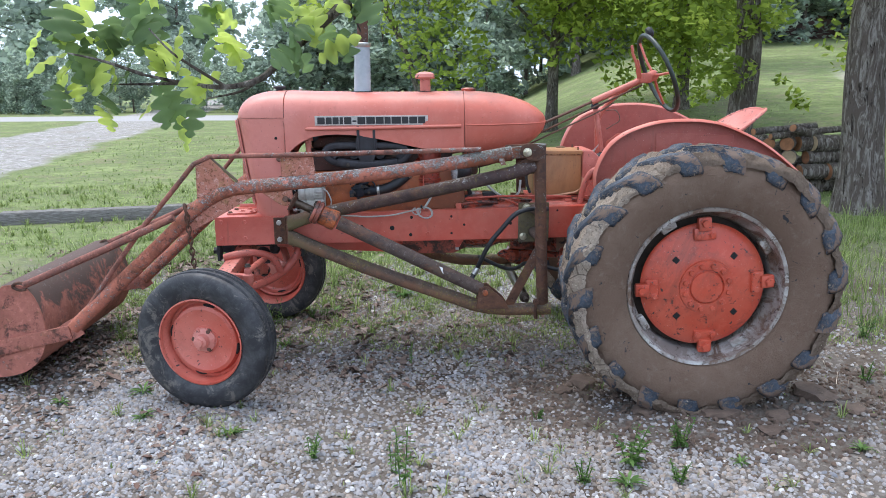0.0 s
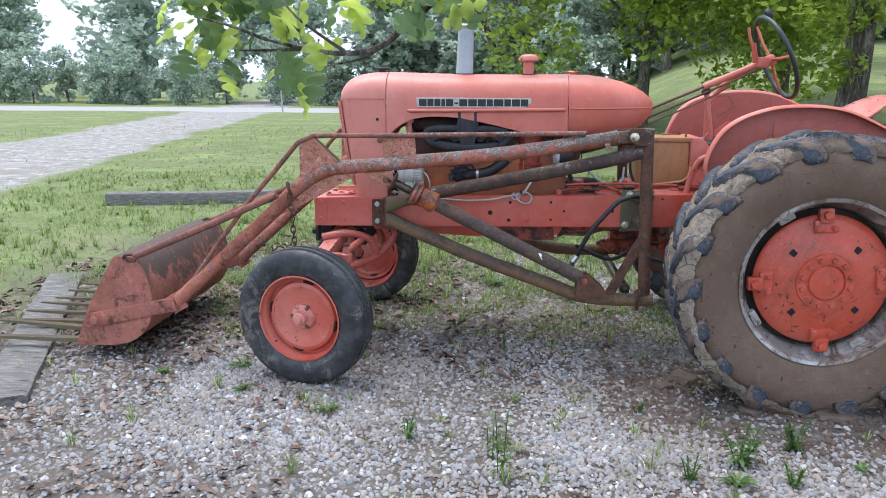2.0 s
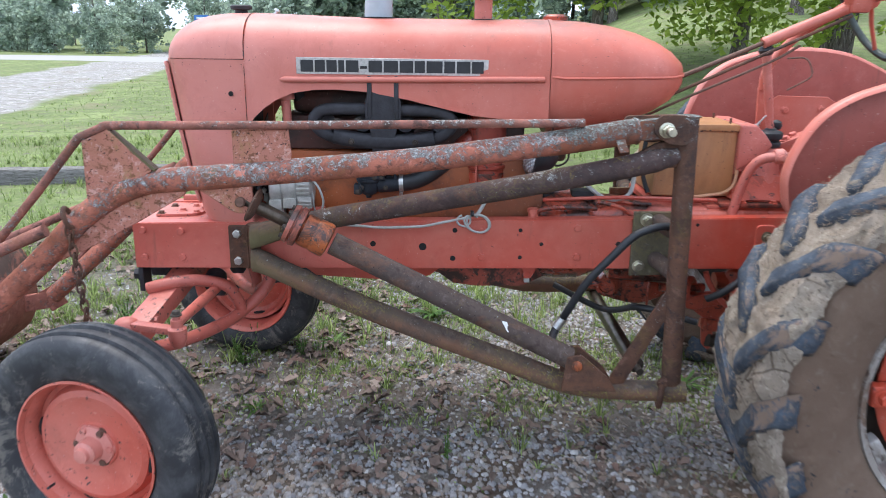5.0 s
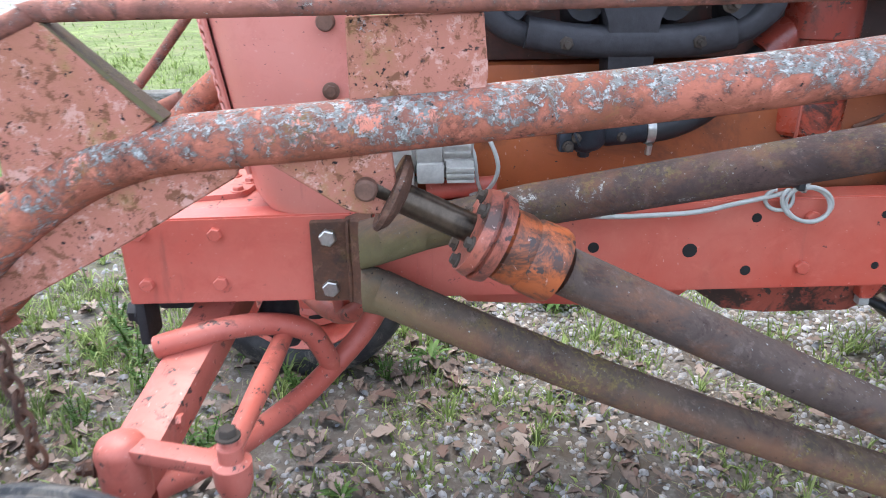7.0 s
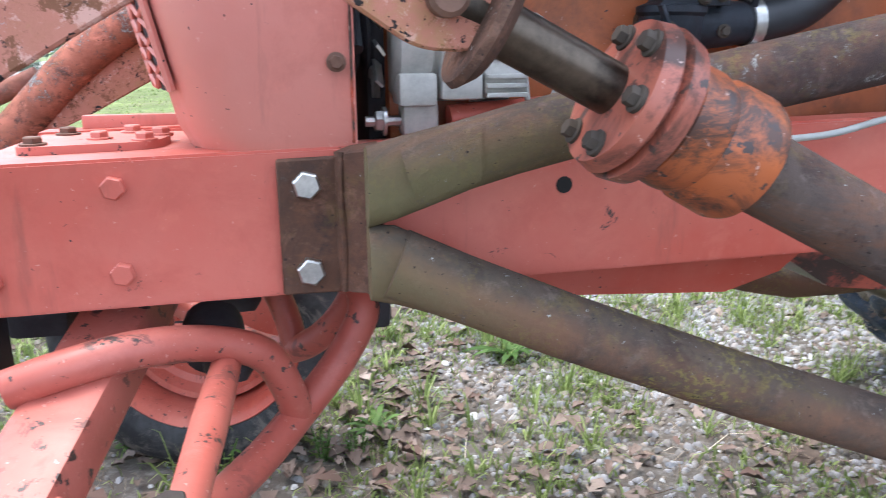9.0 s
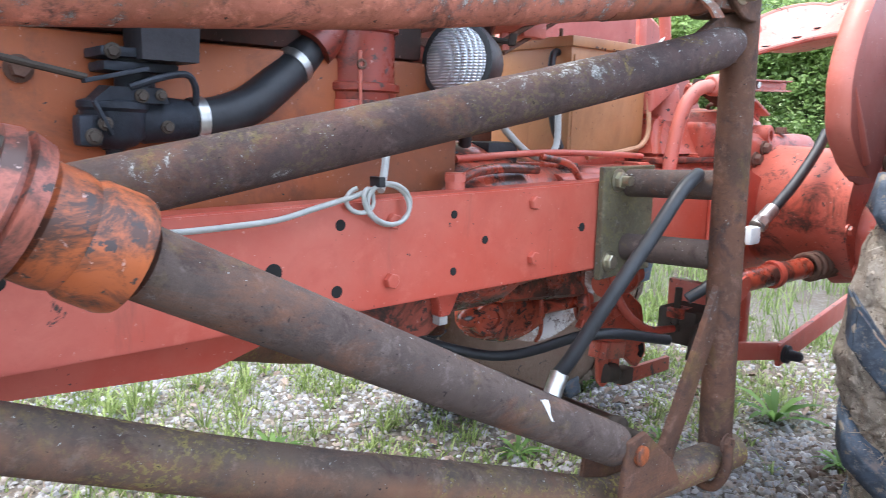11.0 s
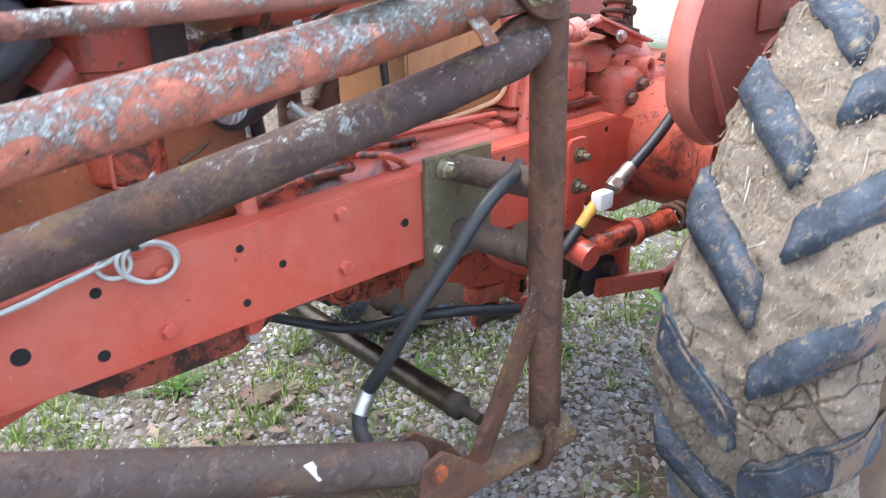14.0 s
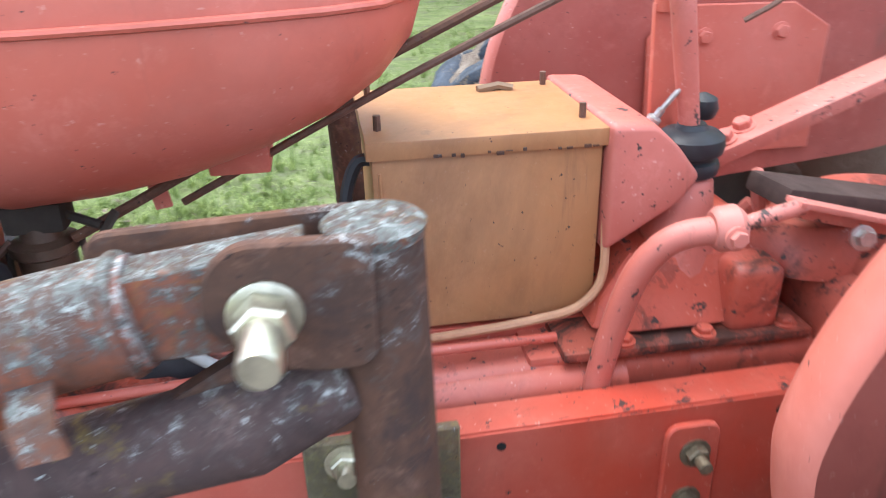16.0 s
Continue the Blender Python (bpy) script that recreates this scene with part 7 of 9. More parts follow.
    end_line = [L(0.985, -0.239, 1.1635), L(1.10, -0.2345, 1.1805), L(1.20, -0.230, 1.197), L(1.236, -0.2287, 1.2025), L(1.240, -0.2285, 1.203)]
    sleeve = part("arm_end", tube(end_line, [0.0362, 0.0368, 0.0374, 0.0374, 0.031], 22, wob=0.05), M_ARMEND, arm, "brown rusty arm end crusted with grey lichen")
    part("weld_ring", torus(L(1.236, -0.2287, 1.2025), (1, 0.03, 0.15), 0.0355, 0.0045, 26, 8), M_ARMEND, sleeve)
    part("arm_collar", tube([L(-0.06, -0.275, 1.053), L(-0.125, -0.277, 1.049)], 0.0365, 22), M_ARM, arm)
    part("bucket_bar", bar(L(-1.00, -0.312, 0.345), L(-1.075, -0.318, 0.300), 0.012, 0.10, 0.003), M_BUCKETEND, arm)
    part("bucket_bar", bar(L(-1.04, -0.320, 0.315), L(-1.50, -0.345, 0.222), 0.022, 0.075, 0.006), M_BUCKETEND, arm, "flat rusty pink bar to the bucket pivot")
    part("truss_rod", tube(curve([L(1.085, -0.248, 1.226), L(0.36, -0.272, 1.214), L(-0.22, -0.293, 1.208), L(-0.272, -0.296, 1.205)], 4) + [L(-0.35, -0.298, 1.172), L(-0.49, -0.30, 1.010), L(-0.614, -0.302, 0.874), L(-0.770, -0.305, 0.675), L(-0.985, -0.312, 0.385)], 0.0125, 14), M_ROD, arm, "thin rusty truss rod")
    part("gusset_plate", LP([(-0.272, 1.206), (-0.341, 1.170), (-0.345, 0.985), (-0.21, 1.04), (-0.150, 1.080)], -0.302, -0.294), M_PLATE, arm, "mottled rust and pink gusset plate")
    part("gusset_bar", bar(L(-0.268, -0.284, 1.198), L(-0.142, -0.284, 1.082), 0.030, 0.008, 0.001, (1, 0, 1)), M_PIPE, arm)
    part("lower_gusset", LP([(-0.50, 0.80), (-0.40, 0.91), (-0.28, 0.985), (-0.10, 1.035), (-0.055, 1.030), (-0.066, 1.008), (-0.20, 0.930), (-0.36, 0.845), (-0.46, 0.80)], -0.290, -0.281), M_PLATE, arm)
    brk = part("cylinder_bracket", join(LP([(0.078, 1.085), (0.078, 1.196), (0.240, 1.200), (0.246, 1.13), (0.24, 1.085)], -0.275, -0.264), LP(rounded([(-0.045, 1.035), (0.125, 1.055), (0.134, 0.975), (0.115, 0.953), (0.075, 0.955)], 0.016), -0.280, -0.268)), M_PLATE, arm, "mottled pink steel cylinder bracket")
    part("bracket_pin", lathe([(0, 0.0145), (0.014, 0.0145), (0.017, 0.011)], L(0.094, -0.280, 0.990), out_v, 20), M_BOLT, brk)

    # hydraulic cylinder
    A, B = L(0.094, -0.262, 0.992), L(1.105, -0.228, 0.478) if sgn > 0 else L(0.82, -0.24, 0.63)
    ax_c = (B - A).normalized()
    cyl = part("lift_cylinder", tube([A + ax_c * 0.29, B - ax_c * 0.02], 0.0345, 24), M_CYL, loader, "brown hydraulic lift cylinder")
    part("cylinder_rod", tube([A + ax_c * 0.01, A + ax_c * 0.17], 0.0205, 20), M_CHROME, cyl, "dull polished piston rod")
    part("dust_cap", lathe([(0.0, 0.052), (0.006, 0.054), (0.016, 0.042), (0.022, 0.020), (0.03, 0.018)], A + ax_c * 0.030, ax_c, 26), M_RUST, cyl)
    gland = part("gland_flange", lathe([(0, 0.030), (0.002, 0.058), (0.016, 0.062), (0.018, 0.055), (0.022, 0.055), (0.024, 0.063), (0.040, 0.060), (0.044, 0.045)], A + ax_c * 0.148, ax_c, 40), M_FLANGE, cyl, "greasy red bolted gland flange")
    s = ax_c.orthogonal().normalized()
    u = ax_c.cross(s)
    for k in range(6):
        a = 2 * math.pi * k / 6 + 0.3
        part("gland_bolt", hexbolt(A + ax_c * 0.149 + (s * math.cos(a) + u * math.sin(a)) * 0.046, -ax_c, 0.0078, 0.010), M_DIRTY, gland)
    part("cylinder_collar", lathe([(0, 0.044), (0.006, 0.050), (0.03, 0.051), (0.04, 0.048), (0.048, 0.052), (0.080, 0.0535), (0.088, 0.051), (0.092, 0.036)], A + ax_c * 0.190, ax_c, 40), M_ORANGE, cyl, "orange cast cylinder collar")
    if sgn > 0:
        clevis = part("clevis", join(LP([(1.06, 0.39), (1.075, 0.505), (1.12, 0.513), (1.205, 0.44), (1.235, 0.39)], -0.268, -0.258), LP([(1.06, 0.39), (1.075, 0.505), (1.12, 0.513), (1.205, 0.44), (1.235, 0.39)], -0.192, -0.182)), M_RUST, loader)
        part("clevis_pin", lathe([(0, 0.016), (0.006, 0.016), (0.008, 0.012)], L(1.106, -0.268, 0.478), out_v, 20), M_ORANGE, clevis, "orange pin end")
        part("paint_mark", skin([[L(x, y, z) for x, y, z in ((0.868, -0.266, 0.622), (0.884, -0.264, 0.618), (0.896, -0.268, 0.585), (0.885, -0.2715, 0.590))], [L(x, y + 0.004, z) for x, y, z in ((0.868, -0.266, 0.622), (0.884, -0.264, 0.618), (0.896, -0.268, 0.585), (0.885, -0.2715, 0.590))]]), M_WHITE, cyl, "smear of white paint")

    # tilt rod to the bucket
    part("tilt_rod", tube([L(-0.455, -0.345, 0.912), L(-0.82, -0.338, 0.75), L(-1.24, -0.33, 0.572)], 0.0185, 14), M_ROD, loader, "rusty tilt rod")
    part("hook", tube(curve([L(-1.22, -0.33, 0.575), L(-1.27, -0.34, 0.585), L(-1.30, -0.335, 0.565), L(-1.27, -0.33, 0.545), L(-1.235, -0.33, 0.55)]), 0.008, 8), M_RUST, loader)

# shackle and hanging chain on the near arm
chain = part("safety_chain", torus((-0.395, -0.325, 0.945), (1, 0.2, 0.3), 0.030, 0.0075, 20, 8), M_RUST, loader, "rusty hanging chain")
p = Vector((-0.392, -0.332, 0.905))
for k in range(11):
    ax_l = (1, 0.1, 0) if k % 2 else (0.1, 1, 0)
    link_bm = torus((0, 0, 0), ax_l, 0.0125, 0.0036, 14, 6)
    for v in link_bm.verts:
        v.co.z *= 1.55
        v.co += p
    part("chain_link", link_bm, M_RUST, chain)
    p = p + Vector((0.0015, 0.001, -0.0285))

# bucket
BY0, BY1 = -0.325, 0.80
outer = [(-1.36, 0.565), (-1.30, 0.572), (-1.245, 0.560), (-1.20, 0.50), (-1.175, 0.42), (-1.165, 0.33), (-1.178, 0.24), (-1.22, 0.16), (-1.29, 0.105), (-1.38, 0.080), (-1.48, 0.074), (-1.61, 0.072)]
outer = [(v.x, v.z) for v in curve([(x, 0, z) for x, z in outer], 3)]
inner = [(x - 0.008 if z > 0.2 else x, z + (0.008 if z < 0.3 else 0)) for x, z in outer[::-1]]
bucket_shell = skin([[(x, y, z) for x, z in outer + inner] for y in np.linspace(BY0, BY1, 6)])
bucket = part("bucket", bucket_shell, M_BUCKET, loader, "rusty rounded steel loader bucket")
for y in (BY0, BY1):
    part("bucket_end", plate([(-1.36, 0.565)] + outer[1:] + [(-1.60, 0.11), (-1.52, 0.30)], y - 0.006, y + 0.004, 0.001), M_BUCKETEND, bucket)
part("pivot_boss", join(lathe([(0, 0.030), (0.012, 0.030), (0.014, 0.02), (0.03, 0.018)], (-1.475, -0.348, 0.228), (0, -1, 0), 20), lathe([(0, 0.022), (0.004, 0.022)], (-1.475, -0.37, 0.228), (0, -1, 0), 20)), M_BUCKETEND, bucket)
for k in range(8):
    y = BY0 + 0.03 + k * (BY1 - BY0 - 0.06) / 7
    dz = 0.03 * (k == 1) + 0.006 * math.sin(k * 2.1)
    tine = skin([[(x, y + a * w, z + b * h) for a, b in ((-1, -1), (1, -1), (1, 1), (-1, 1))] for x, w, h, z in ((-1.52, 0.022, 0.011, 0.092), (-1.75, 0.022, 0.011, 0.092 + dz * 0.5), (-2.05, 0.016, 0.008, 0.094 + dz), (-2.22, 0.006, 0.004, 0.096 + dz * 1.2))])
    part("tine", tine, M_PIPE, bucket, "dark steel bucket tine")

# hydraulic hoses
hose_a = part("hydraulic_hose", tube(curve([(1.45, -0.11, 0.893), (1.381, -0.165, 0.904), (1.330, -0.195, 0.906), (1.266, -0.208, 0.883), (1.202, -0.200, 0.811), (1.136, -0.180, 0.722), (1.090, -0.14, 0.615), (1.075, -0.12, 0.575)]), 0.0125, 14), M_BLACK, loader, "black hydraulic hose")
part("ferrule", tube([(1.078, -0.121, 0.578), (1.055, -0.125, 0.545)], 0.0155, 16), M_ZINC, hose_a)
part("elbow", tube(curve([(1.058, -0.125, 0.548), (1.045, -0.14, 0.525), (1.035, -0.18, 0.515), (1.03, -0.21, 0.512)]), 0.013, 12), M_CAST, hose_a)
part("hydraulic_hose", tube(curve([(1.115, 0.36, 0.53), (1.171, 0.32, 0.509), (1.221, 0.28, 0.493), (1.266, 0.235, 0.485), (1.298, 0.195, 0.491), (1.324, 0.15, 0.509), (1.341, 0.1, 0.535), (1.35, 0.06, 0.554), (1.377, 0.02, 0.565), (1.422, 0.0, 0.562), (1.48, -0.02, 0.55), (1.545, -0.03, 0.535)], 4), 0.0115, 12), M_BLACK, loader)
hose_c = part("hydraulic_hose", tube(curve([(2.0, -0.13, 0.99), (1.95, -0.13, 0.94), (1.88, -0.12, 0.87), (1.80, -0.11, 0.81)]), 0.0125, 14), M_BLACK, loader)
part("coupling", join(tube([(1.805, -0.11, 0.815), (1.745, -0.105, 0.778)], 0.0165, 16), lathe([(0, 0.019), (0.02, 0.019)], (1.765, -0.107, 0.790), (-0.8, 0, -0.5), 6)), M_ZINC, hose_c, "zinc hose coupling")
part("white_tag", join(block((1.690, -0.124, 0.742), (1.735, -0.094, 0.782), 0.008)), M_WHITE, hose_c, "white plastic tag")
part("yellow_sleeve", tube([(1.70, -0.10, 0.752), (1.655, -0.097, 0.712)], 0.0125, 12), M_YELLOW, hose_c, "yellow sleeve")
part("hose_tail", tube(curve([(1.66, -0.097, 0.716), (1.60, -0.09, 0.665), (1.56, -0.06, 0.63)]), 0.012, 12), M_BLACK, hose_c)

ram = part("hydraulic_ram", tube([(1.342, -0.044, 0.391), (1.322, 0.42, 0.404), (1.314, 0.72, 0.412)], 0.0255, 22), M_CHROME, loader, "dark polished hydraulic ram under the tractor")
part("ram_end", lathe([(0, 0.027), (0.022, 0.027), (0.026, 0.020), (0.03, 0.012), (0.075, 0.012)], (1.342, -0.044, 0.391), (0.05, -1, -0.03), 20), M_DIRTY, ram)


# ---- gravel, litter and grass ----
def scatter(n, x0, x1, y0, y1, keep, rng):
    x = rng.uniform(x0, x1, n)
    y = rng.uniform(y0, y1, n)
    k = np.array([keep(a, b) for a, b in zip(x, y)]) > rng.uniform(0, 1, n)
    return x[k], y[k]


def patchy(x, y, s=1.0, o=0.0):
    return 0.5 + 0.5 * noise.noise(Vector((x * s + o, y * s - o, o)))


def dirt_ring(x, y):
    """Earth shed round the rear tyre."""
    r = math.hypot((x - 2.15) / 1.15, (y + 0.62) / 0.55) + 0.55 * (patchy(x, y, 2.3, 51) - 0.5)
    return 1 - smooth(r, 0.75, 1.25)


def soil(x, y):
    """Trodden earth with leaves, where little gravel shows."""
    w = 0.7 * (patchy(x, y, 1.3, 61) - 0.5)
    return smooth(y + w, -0.62, -0.18) * (1 - smooth(y + w - 1.2 * (1 - smooth(x, -0.1, 0.5)), 0.55, 1.15)) * (1 - smooth(x + w, 1.3, 1.9)) * (0.45 + 0.55 * smooth(patchy(x, y, 3.1, 66), 0.3, 0.55))


def gravel_keep(x, y):
    k = 1.0 - 0.7 * smooth(y, 1.6, 2.5) - 0.45 * smooth(y, 0.2, 0.8) * (1 - smooth(x, -0.1, 0.5))
    k *= 1 - 0.85 * smooth(-x, 1.6, 3.2)
    k *= 0.45 + 0.55 * smooth(patchy(x, y, 0.8, 7), 0.32, 0.55)
    k *= 1 - 0.72 * dirt_ring(x, y)
    k *= 1 - 0.45 * soil(x, y)
    return k * smooth(x + 0.6 * patchy(x, y, 1.2, 90), -2.4, -1.2) * (1 - smooth(x - 0.6 * patchy(x, y, 1.2, 91), 2.6, 3.9)) * (0.10 + 0.90 * smooth(y + 0.5 * patchy(x, y, 1.5, 92), -2.1, -1.2))


rng = np.random.default_rng(11)
# a pebble: a crown, two rings and no underside
ring_a = [2 * math.pi * k / 6 for k in range(6)]
chip_v = np.array([(0, 0, 0.80)] + [(0.62 * math.cos(a), 0.62 * math.sin(a), 0.52) for a in ring_a] + [(math.cos(a + 0.5), math.sin(a + 0.5), -0.25) for a in ring_a])
chip_f = np.array([(0, 1 + k, 1 + (k + 1) % 6) for k in range(6)] + [(1 + k, 7 + k, 1 + (k + 1) % 6) for k in range(6)] + [(1 + (k + 1) % 6, 7 + k, 7 + (k + 1) % 6) for k in range(6)])


def stones(n, x0, x1, y0, y1, keep, lo, hi):
    x, y = scatter(n, x0, x1, y0, y1, keep, rng)
    m = len(x)
    size = lo + (hi - lo) * rng.uniform(0, 1, m) ** 2.2
    v = chip_v[None] * (1 + rng.uniform(-0.26, 0.24, (m, len(chip_v), 1)))
    v *= size[:, None, None] * rng.uniform(0.68, 1.2, (m, 1, 3)) * np.array([1, 1, 0.85])
    a = rng.uniform(0, 2 * math.pi, m)
    ca, sa = np.cos(a)[:, None], np.sin(a)[:, None]
    tilt = rng.uniform(-0.35, 0.35, m)[:, None]
    vx, vy, vz = v[..., 0], v[..., 1], v[..., 2]
    vz2 = vz + vx * tilt
    out = np.stack([vx * ca - vy * sa, vx * sa + vy * ca, vz2], -1)
    gz = np.array([ground_z(p, q) for p, q in zip(x, y)])
    out += np.stack([x, y, gz + size * rng.uniform(-0.15, 0.50, m)], -1)[:, None]
    f = (chip_f[None] + (np.arange(m) * len(chip_v))[:, None, None]).reshape(-1, 3)
    return out.reshape(-1, 3), f


sv, sf = stones(74000, -2.6, 4.6, -3.0, 2.6, gravel_keep, 0.0075, 0.0165)
bv, bf = stones(12000, 0.25, 2.7, 0.0, 2.1, lambda x, y: (0.35 + 0.65 * smooth(patchy(x, y, 1.4, 5), 0.35, 0.55)) * (1 - 0.6 * soil(x, y)), 0.0065, 0.0150)
av, af = stones(30000, -0.9, 2.3, -1.75, 0.15, lambda x, y: (0.25 + 0.75 * smooth(patchy(x, y, 1.1, 25), 0.36, 0.55)) * (1 - 0.9 * dirt_ring(x, y)) * (1 - 0.5 * soil(x, y)) * smooth(y, -1.75, -1.3), 0.0075, 0.0160)
bv, bf = np.concatenate([bv, av]), np.concatenate([bf, af + len(bv)])
sv, sf = np.concatenate([sv, bv]), np.concatenate([sf, bf + len(sv)])
tagged(new("gravel", big_mesh("gravel", sv, sf, M_STONE)), "loose grey and tan crushed gravel", "gravel", kind="stuff")


cv, cf = stones(14000, 0.4, 3.9, -1.6, 0.6, lambda x, y: 0.08 + 0.92 * dirt_ring(x, y), 0.004, 0.019)
tagged(new("earth_crumbs", big_mesh("earth_crumbs", cv, cf, M_CLOD, True)), "brown crumbs of dried earth among gravel", "earth", kind="stuff")


def blades(n, x0, x1, y0, y1, keep, lo, hi, width, lean=0.6):
    x, y = scatter(n, x0, x1, y0, y1, keep, rng)
    m = len(x)
    hgt = rng.uniform(lo, hi, m) * rng.uniform(0.5, 1, m)
    a = rng.uniform(0, 2 * math.pi, m)
    b = rng.uniform(0, 2 * math.pi, m)
    k = rng.uniform(0.1, lean, m)
    gz = np.array([ground_z(p, q) for p, q in zip(x, y)]) - 0.004
    base = np.stack([x, y, gz], -1)
    w = np.stack([np.cos(a), np.sin(a), np.zeros(m)], -1) * (width * rng.uniform(0.6, 1.3, m))[:, None]
    d = np.stack([np.cos(b), np.sin(b), np.zeros(m)], -1)
    up_v = np.array([0, 0, 1.0])
    p0, p1 = base - w, base + w
    mid = base + up_v * (hgt * 0.55)[:, None] + d * (hgt * k * 0.3)[:, None]
    tip_p = base + up_v * (hgt * (1 - 0.25 * k))[:, None] + d * (hgt * k)[:, None]
    v = np.stack([p0, p1, mid + w * 0.8, mid - w * 0.8, tip_p + w * 0.12, tip_p - w * 0.12], 1).reshape(-1, 3)
    i = (np.arange(m) * 6)[:, None]
    f = np.concatenate([i + np.array([[0, 1, 2, 3]]), i + np.array([[3, 2, 4, 5]])])
    return v, f


def tufts(n, x0, x1, y0, y1, keep, lo, hi, width):
    """Clumps of blades that spread out from one root."""
    cx, cy = scatter(n, x0, x1, y0, y1, keep, rng)
    size = rng.uniform(0.45, 1.0, len(cx))
    per = rng.integers(7, 22, len(cx))
    pick = np.repeat(np.arange(len(cx)), per)
    m = len(pick)
    b = rng.uniform(0, 2 * math.pi, m)
    off = rng.uniform(0, 0.022, m) * size[pick]
    d = np.stack([np.cos(b), np.sin(b), np.zeros(m)], -1)
    x, y = cx[pick] + d[:, 0] * off, cy[pick] + d[:, 1] * off
    gz = np.array([ground_z(p, q) for p, q in zip(x, y)]) - 0.004
    base = np.stack([x, y, gz], -1)
    ln_t = rng.uniform(lo, hi, m) * size[pick]
    k = rng.uniform(0.15, 1.25, m)
    w = np.stack([-d[:, 1], d[:, 0], np.zeros(m)], -1) * (width * rng.uniform(0.6, 1.4, m))[:, None]
    up_v = np.array([0, 0, 1.0])
    rise = ln_t / np.sqrt(1 + k * k)
    p1 = base + up_v * (rise * 0.5)[:, None] + d * (rise * k * 0.28)[:, None]
    p2 = base + up_v * (rise * (0.95 - 0.10 * k))[:, None] + d * (rise * k * 0.75)[:, None]
    p3 = base + up_v * (rise * (1.05 - 0.35 * k))[:, None] + d * (rise * k * 1.25)[:, None]
    v = np.stack([base - w, base + w, p1 + w, p1 - w, p2 + w * 0.8, p2 - w * 0.8, p3 + w * 0.1, p3 - w * 0.1], 1).reshape(-1, 3)
    i = (np.arange(m) * 8)[:, None]
    return v, np.concatenate([i + np.array([[0, 1, 2, 3]]), i + np.array([[3, 2, 4, 5]]), i + np.array([[5, 4, 6, 7]])])


def lawn_keep(x, y):
    k = smooth(y + 1.8 * patchy(x, y, 0.5, 3), 2.6, 4.3)
    k = max(k, smooth(-x, 1.9, 3.6) * smooth(y, -2.6, -0.4))
    drive_l = x + 0.165 * y + 6.6
    if y > 3.5 and -2.2 < drive_l < 1.6:
        k *= 0.06
    k *= smooth(patchy(x, y, 1.7, 12), 0.22, 0.55)
    return k * (0.35 + 0.65 * smooth(patchy(x, y, 5.0, 2), 0.3, 0.6))


def tuft_keep(x, y):
    k = smooth(patchy(x, y, 2.6, 31), 0.42, 0.60) * (0.25 + 0.75 * smooth(patchy(x, y, 0.9, 17), 0.30, 0.52))
    k *= 1 - 0.65 * math.exp(-((x - 0.15) / 0.35) ** 2)
    return k * (0.22 + 0.78 * smooth(y, -0.1, 0.9)) * (1 - 0.8 * smooth(-y, 1.0, 2.0))


def sprig_keep(x, y):
    return (0.15 + 0.85 * smooth(patchy(x, y, 3.3, 77), 0.45, 0.6)) * (0.12 + 0.88 * smooth(y, -0.3, 0.7)) * (1 - 0.8 * smooth(-y, 0.8, 1.6))


parts_v, parts_f, base_i = [], [], 0
for args in ((95000, -6.5, 7.0, -1.5, 8.0, lawn_keep, 0.02, 0.075, 0.0042, 1.3), (38000, -2.5, 3.8, -2.0, 3.4, sprig_keep, 0.010, 0.032, 0.0050, 1.4), (52000, -1.0, 4.0, 0.15, 3.2, sprig_keep, 0.020, 0.060, 0.0036, 1.3), (14000, -14, 10, 8.0, 20.0, lawn_keep, 0.03, 0.07, 0.010, 1.2),
             (5000, 3.2, 6.2, 0.2, 4.2, lambda x, y: smooth(x + 0.3 * y, 3.3, 4.2) * smooth(patchy(x, y, 2, 9), 0.3, 0.5), 0.10, 0.34, 0.0035, 0.7)):
    v, f = blades(*args)
    parts_v.append(v)
    parts_f.append(f + base_i)
    base_i += len(v)
for args in ((4600, -2.5, 3.8, -1.7, 3.8, tuft_keep, 0.03, 0.12, 0.0021), (1500, -6.0, 5.0, 1.0, 8.0, lawn_keep, 0.05, 0.15, 0.0035), (900, -2.6, 3.9, 0.4, 3.6, lambda x, y: smooth(y + 0.8 * patchy(x, y, 1.3, 44), 0.9, 2.2), 0.05, 0.19, 0.0028)):
    v, f = tufts(*args)
    parts_v.append(v)
    parts_f.append(f + base_i)
    base_i += len(v)
tagged(new("grass", big_mesh("grass", np.concatenate(parts_v), np.concatenate(parts_f), M_GRASS)), "patchy bright green grass blades", "grass", kind="stuff")


wv, wf = blades(26000, -2.6, 3.8, -3.0, 3.0, lambda x, y: (0.12 + 0.88 * smooth(patchy(x, y, 1.6, 63), 0.42, 0.6)) * (0.25 + 0.75 * smooth(y, -0.8, 0.4)), 0.02, 0.085, 0.0011, 3.2)
tagged(new("dry_stalks", big_mesh("dry_stalks", wv, wf, M_STRAW)), "dry pale grass stalks lying on gravel", "dry grass", kind="stuff")


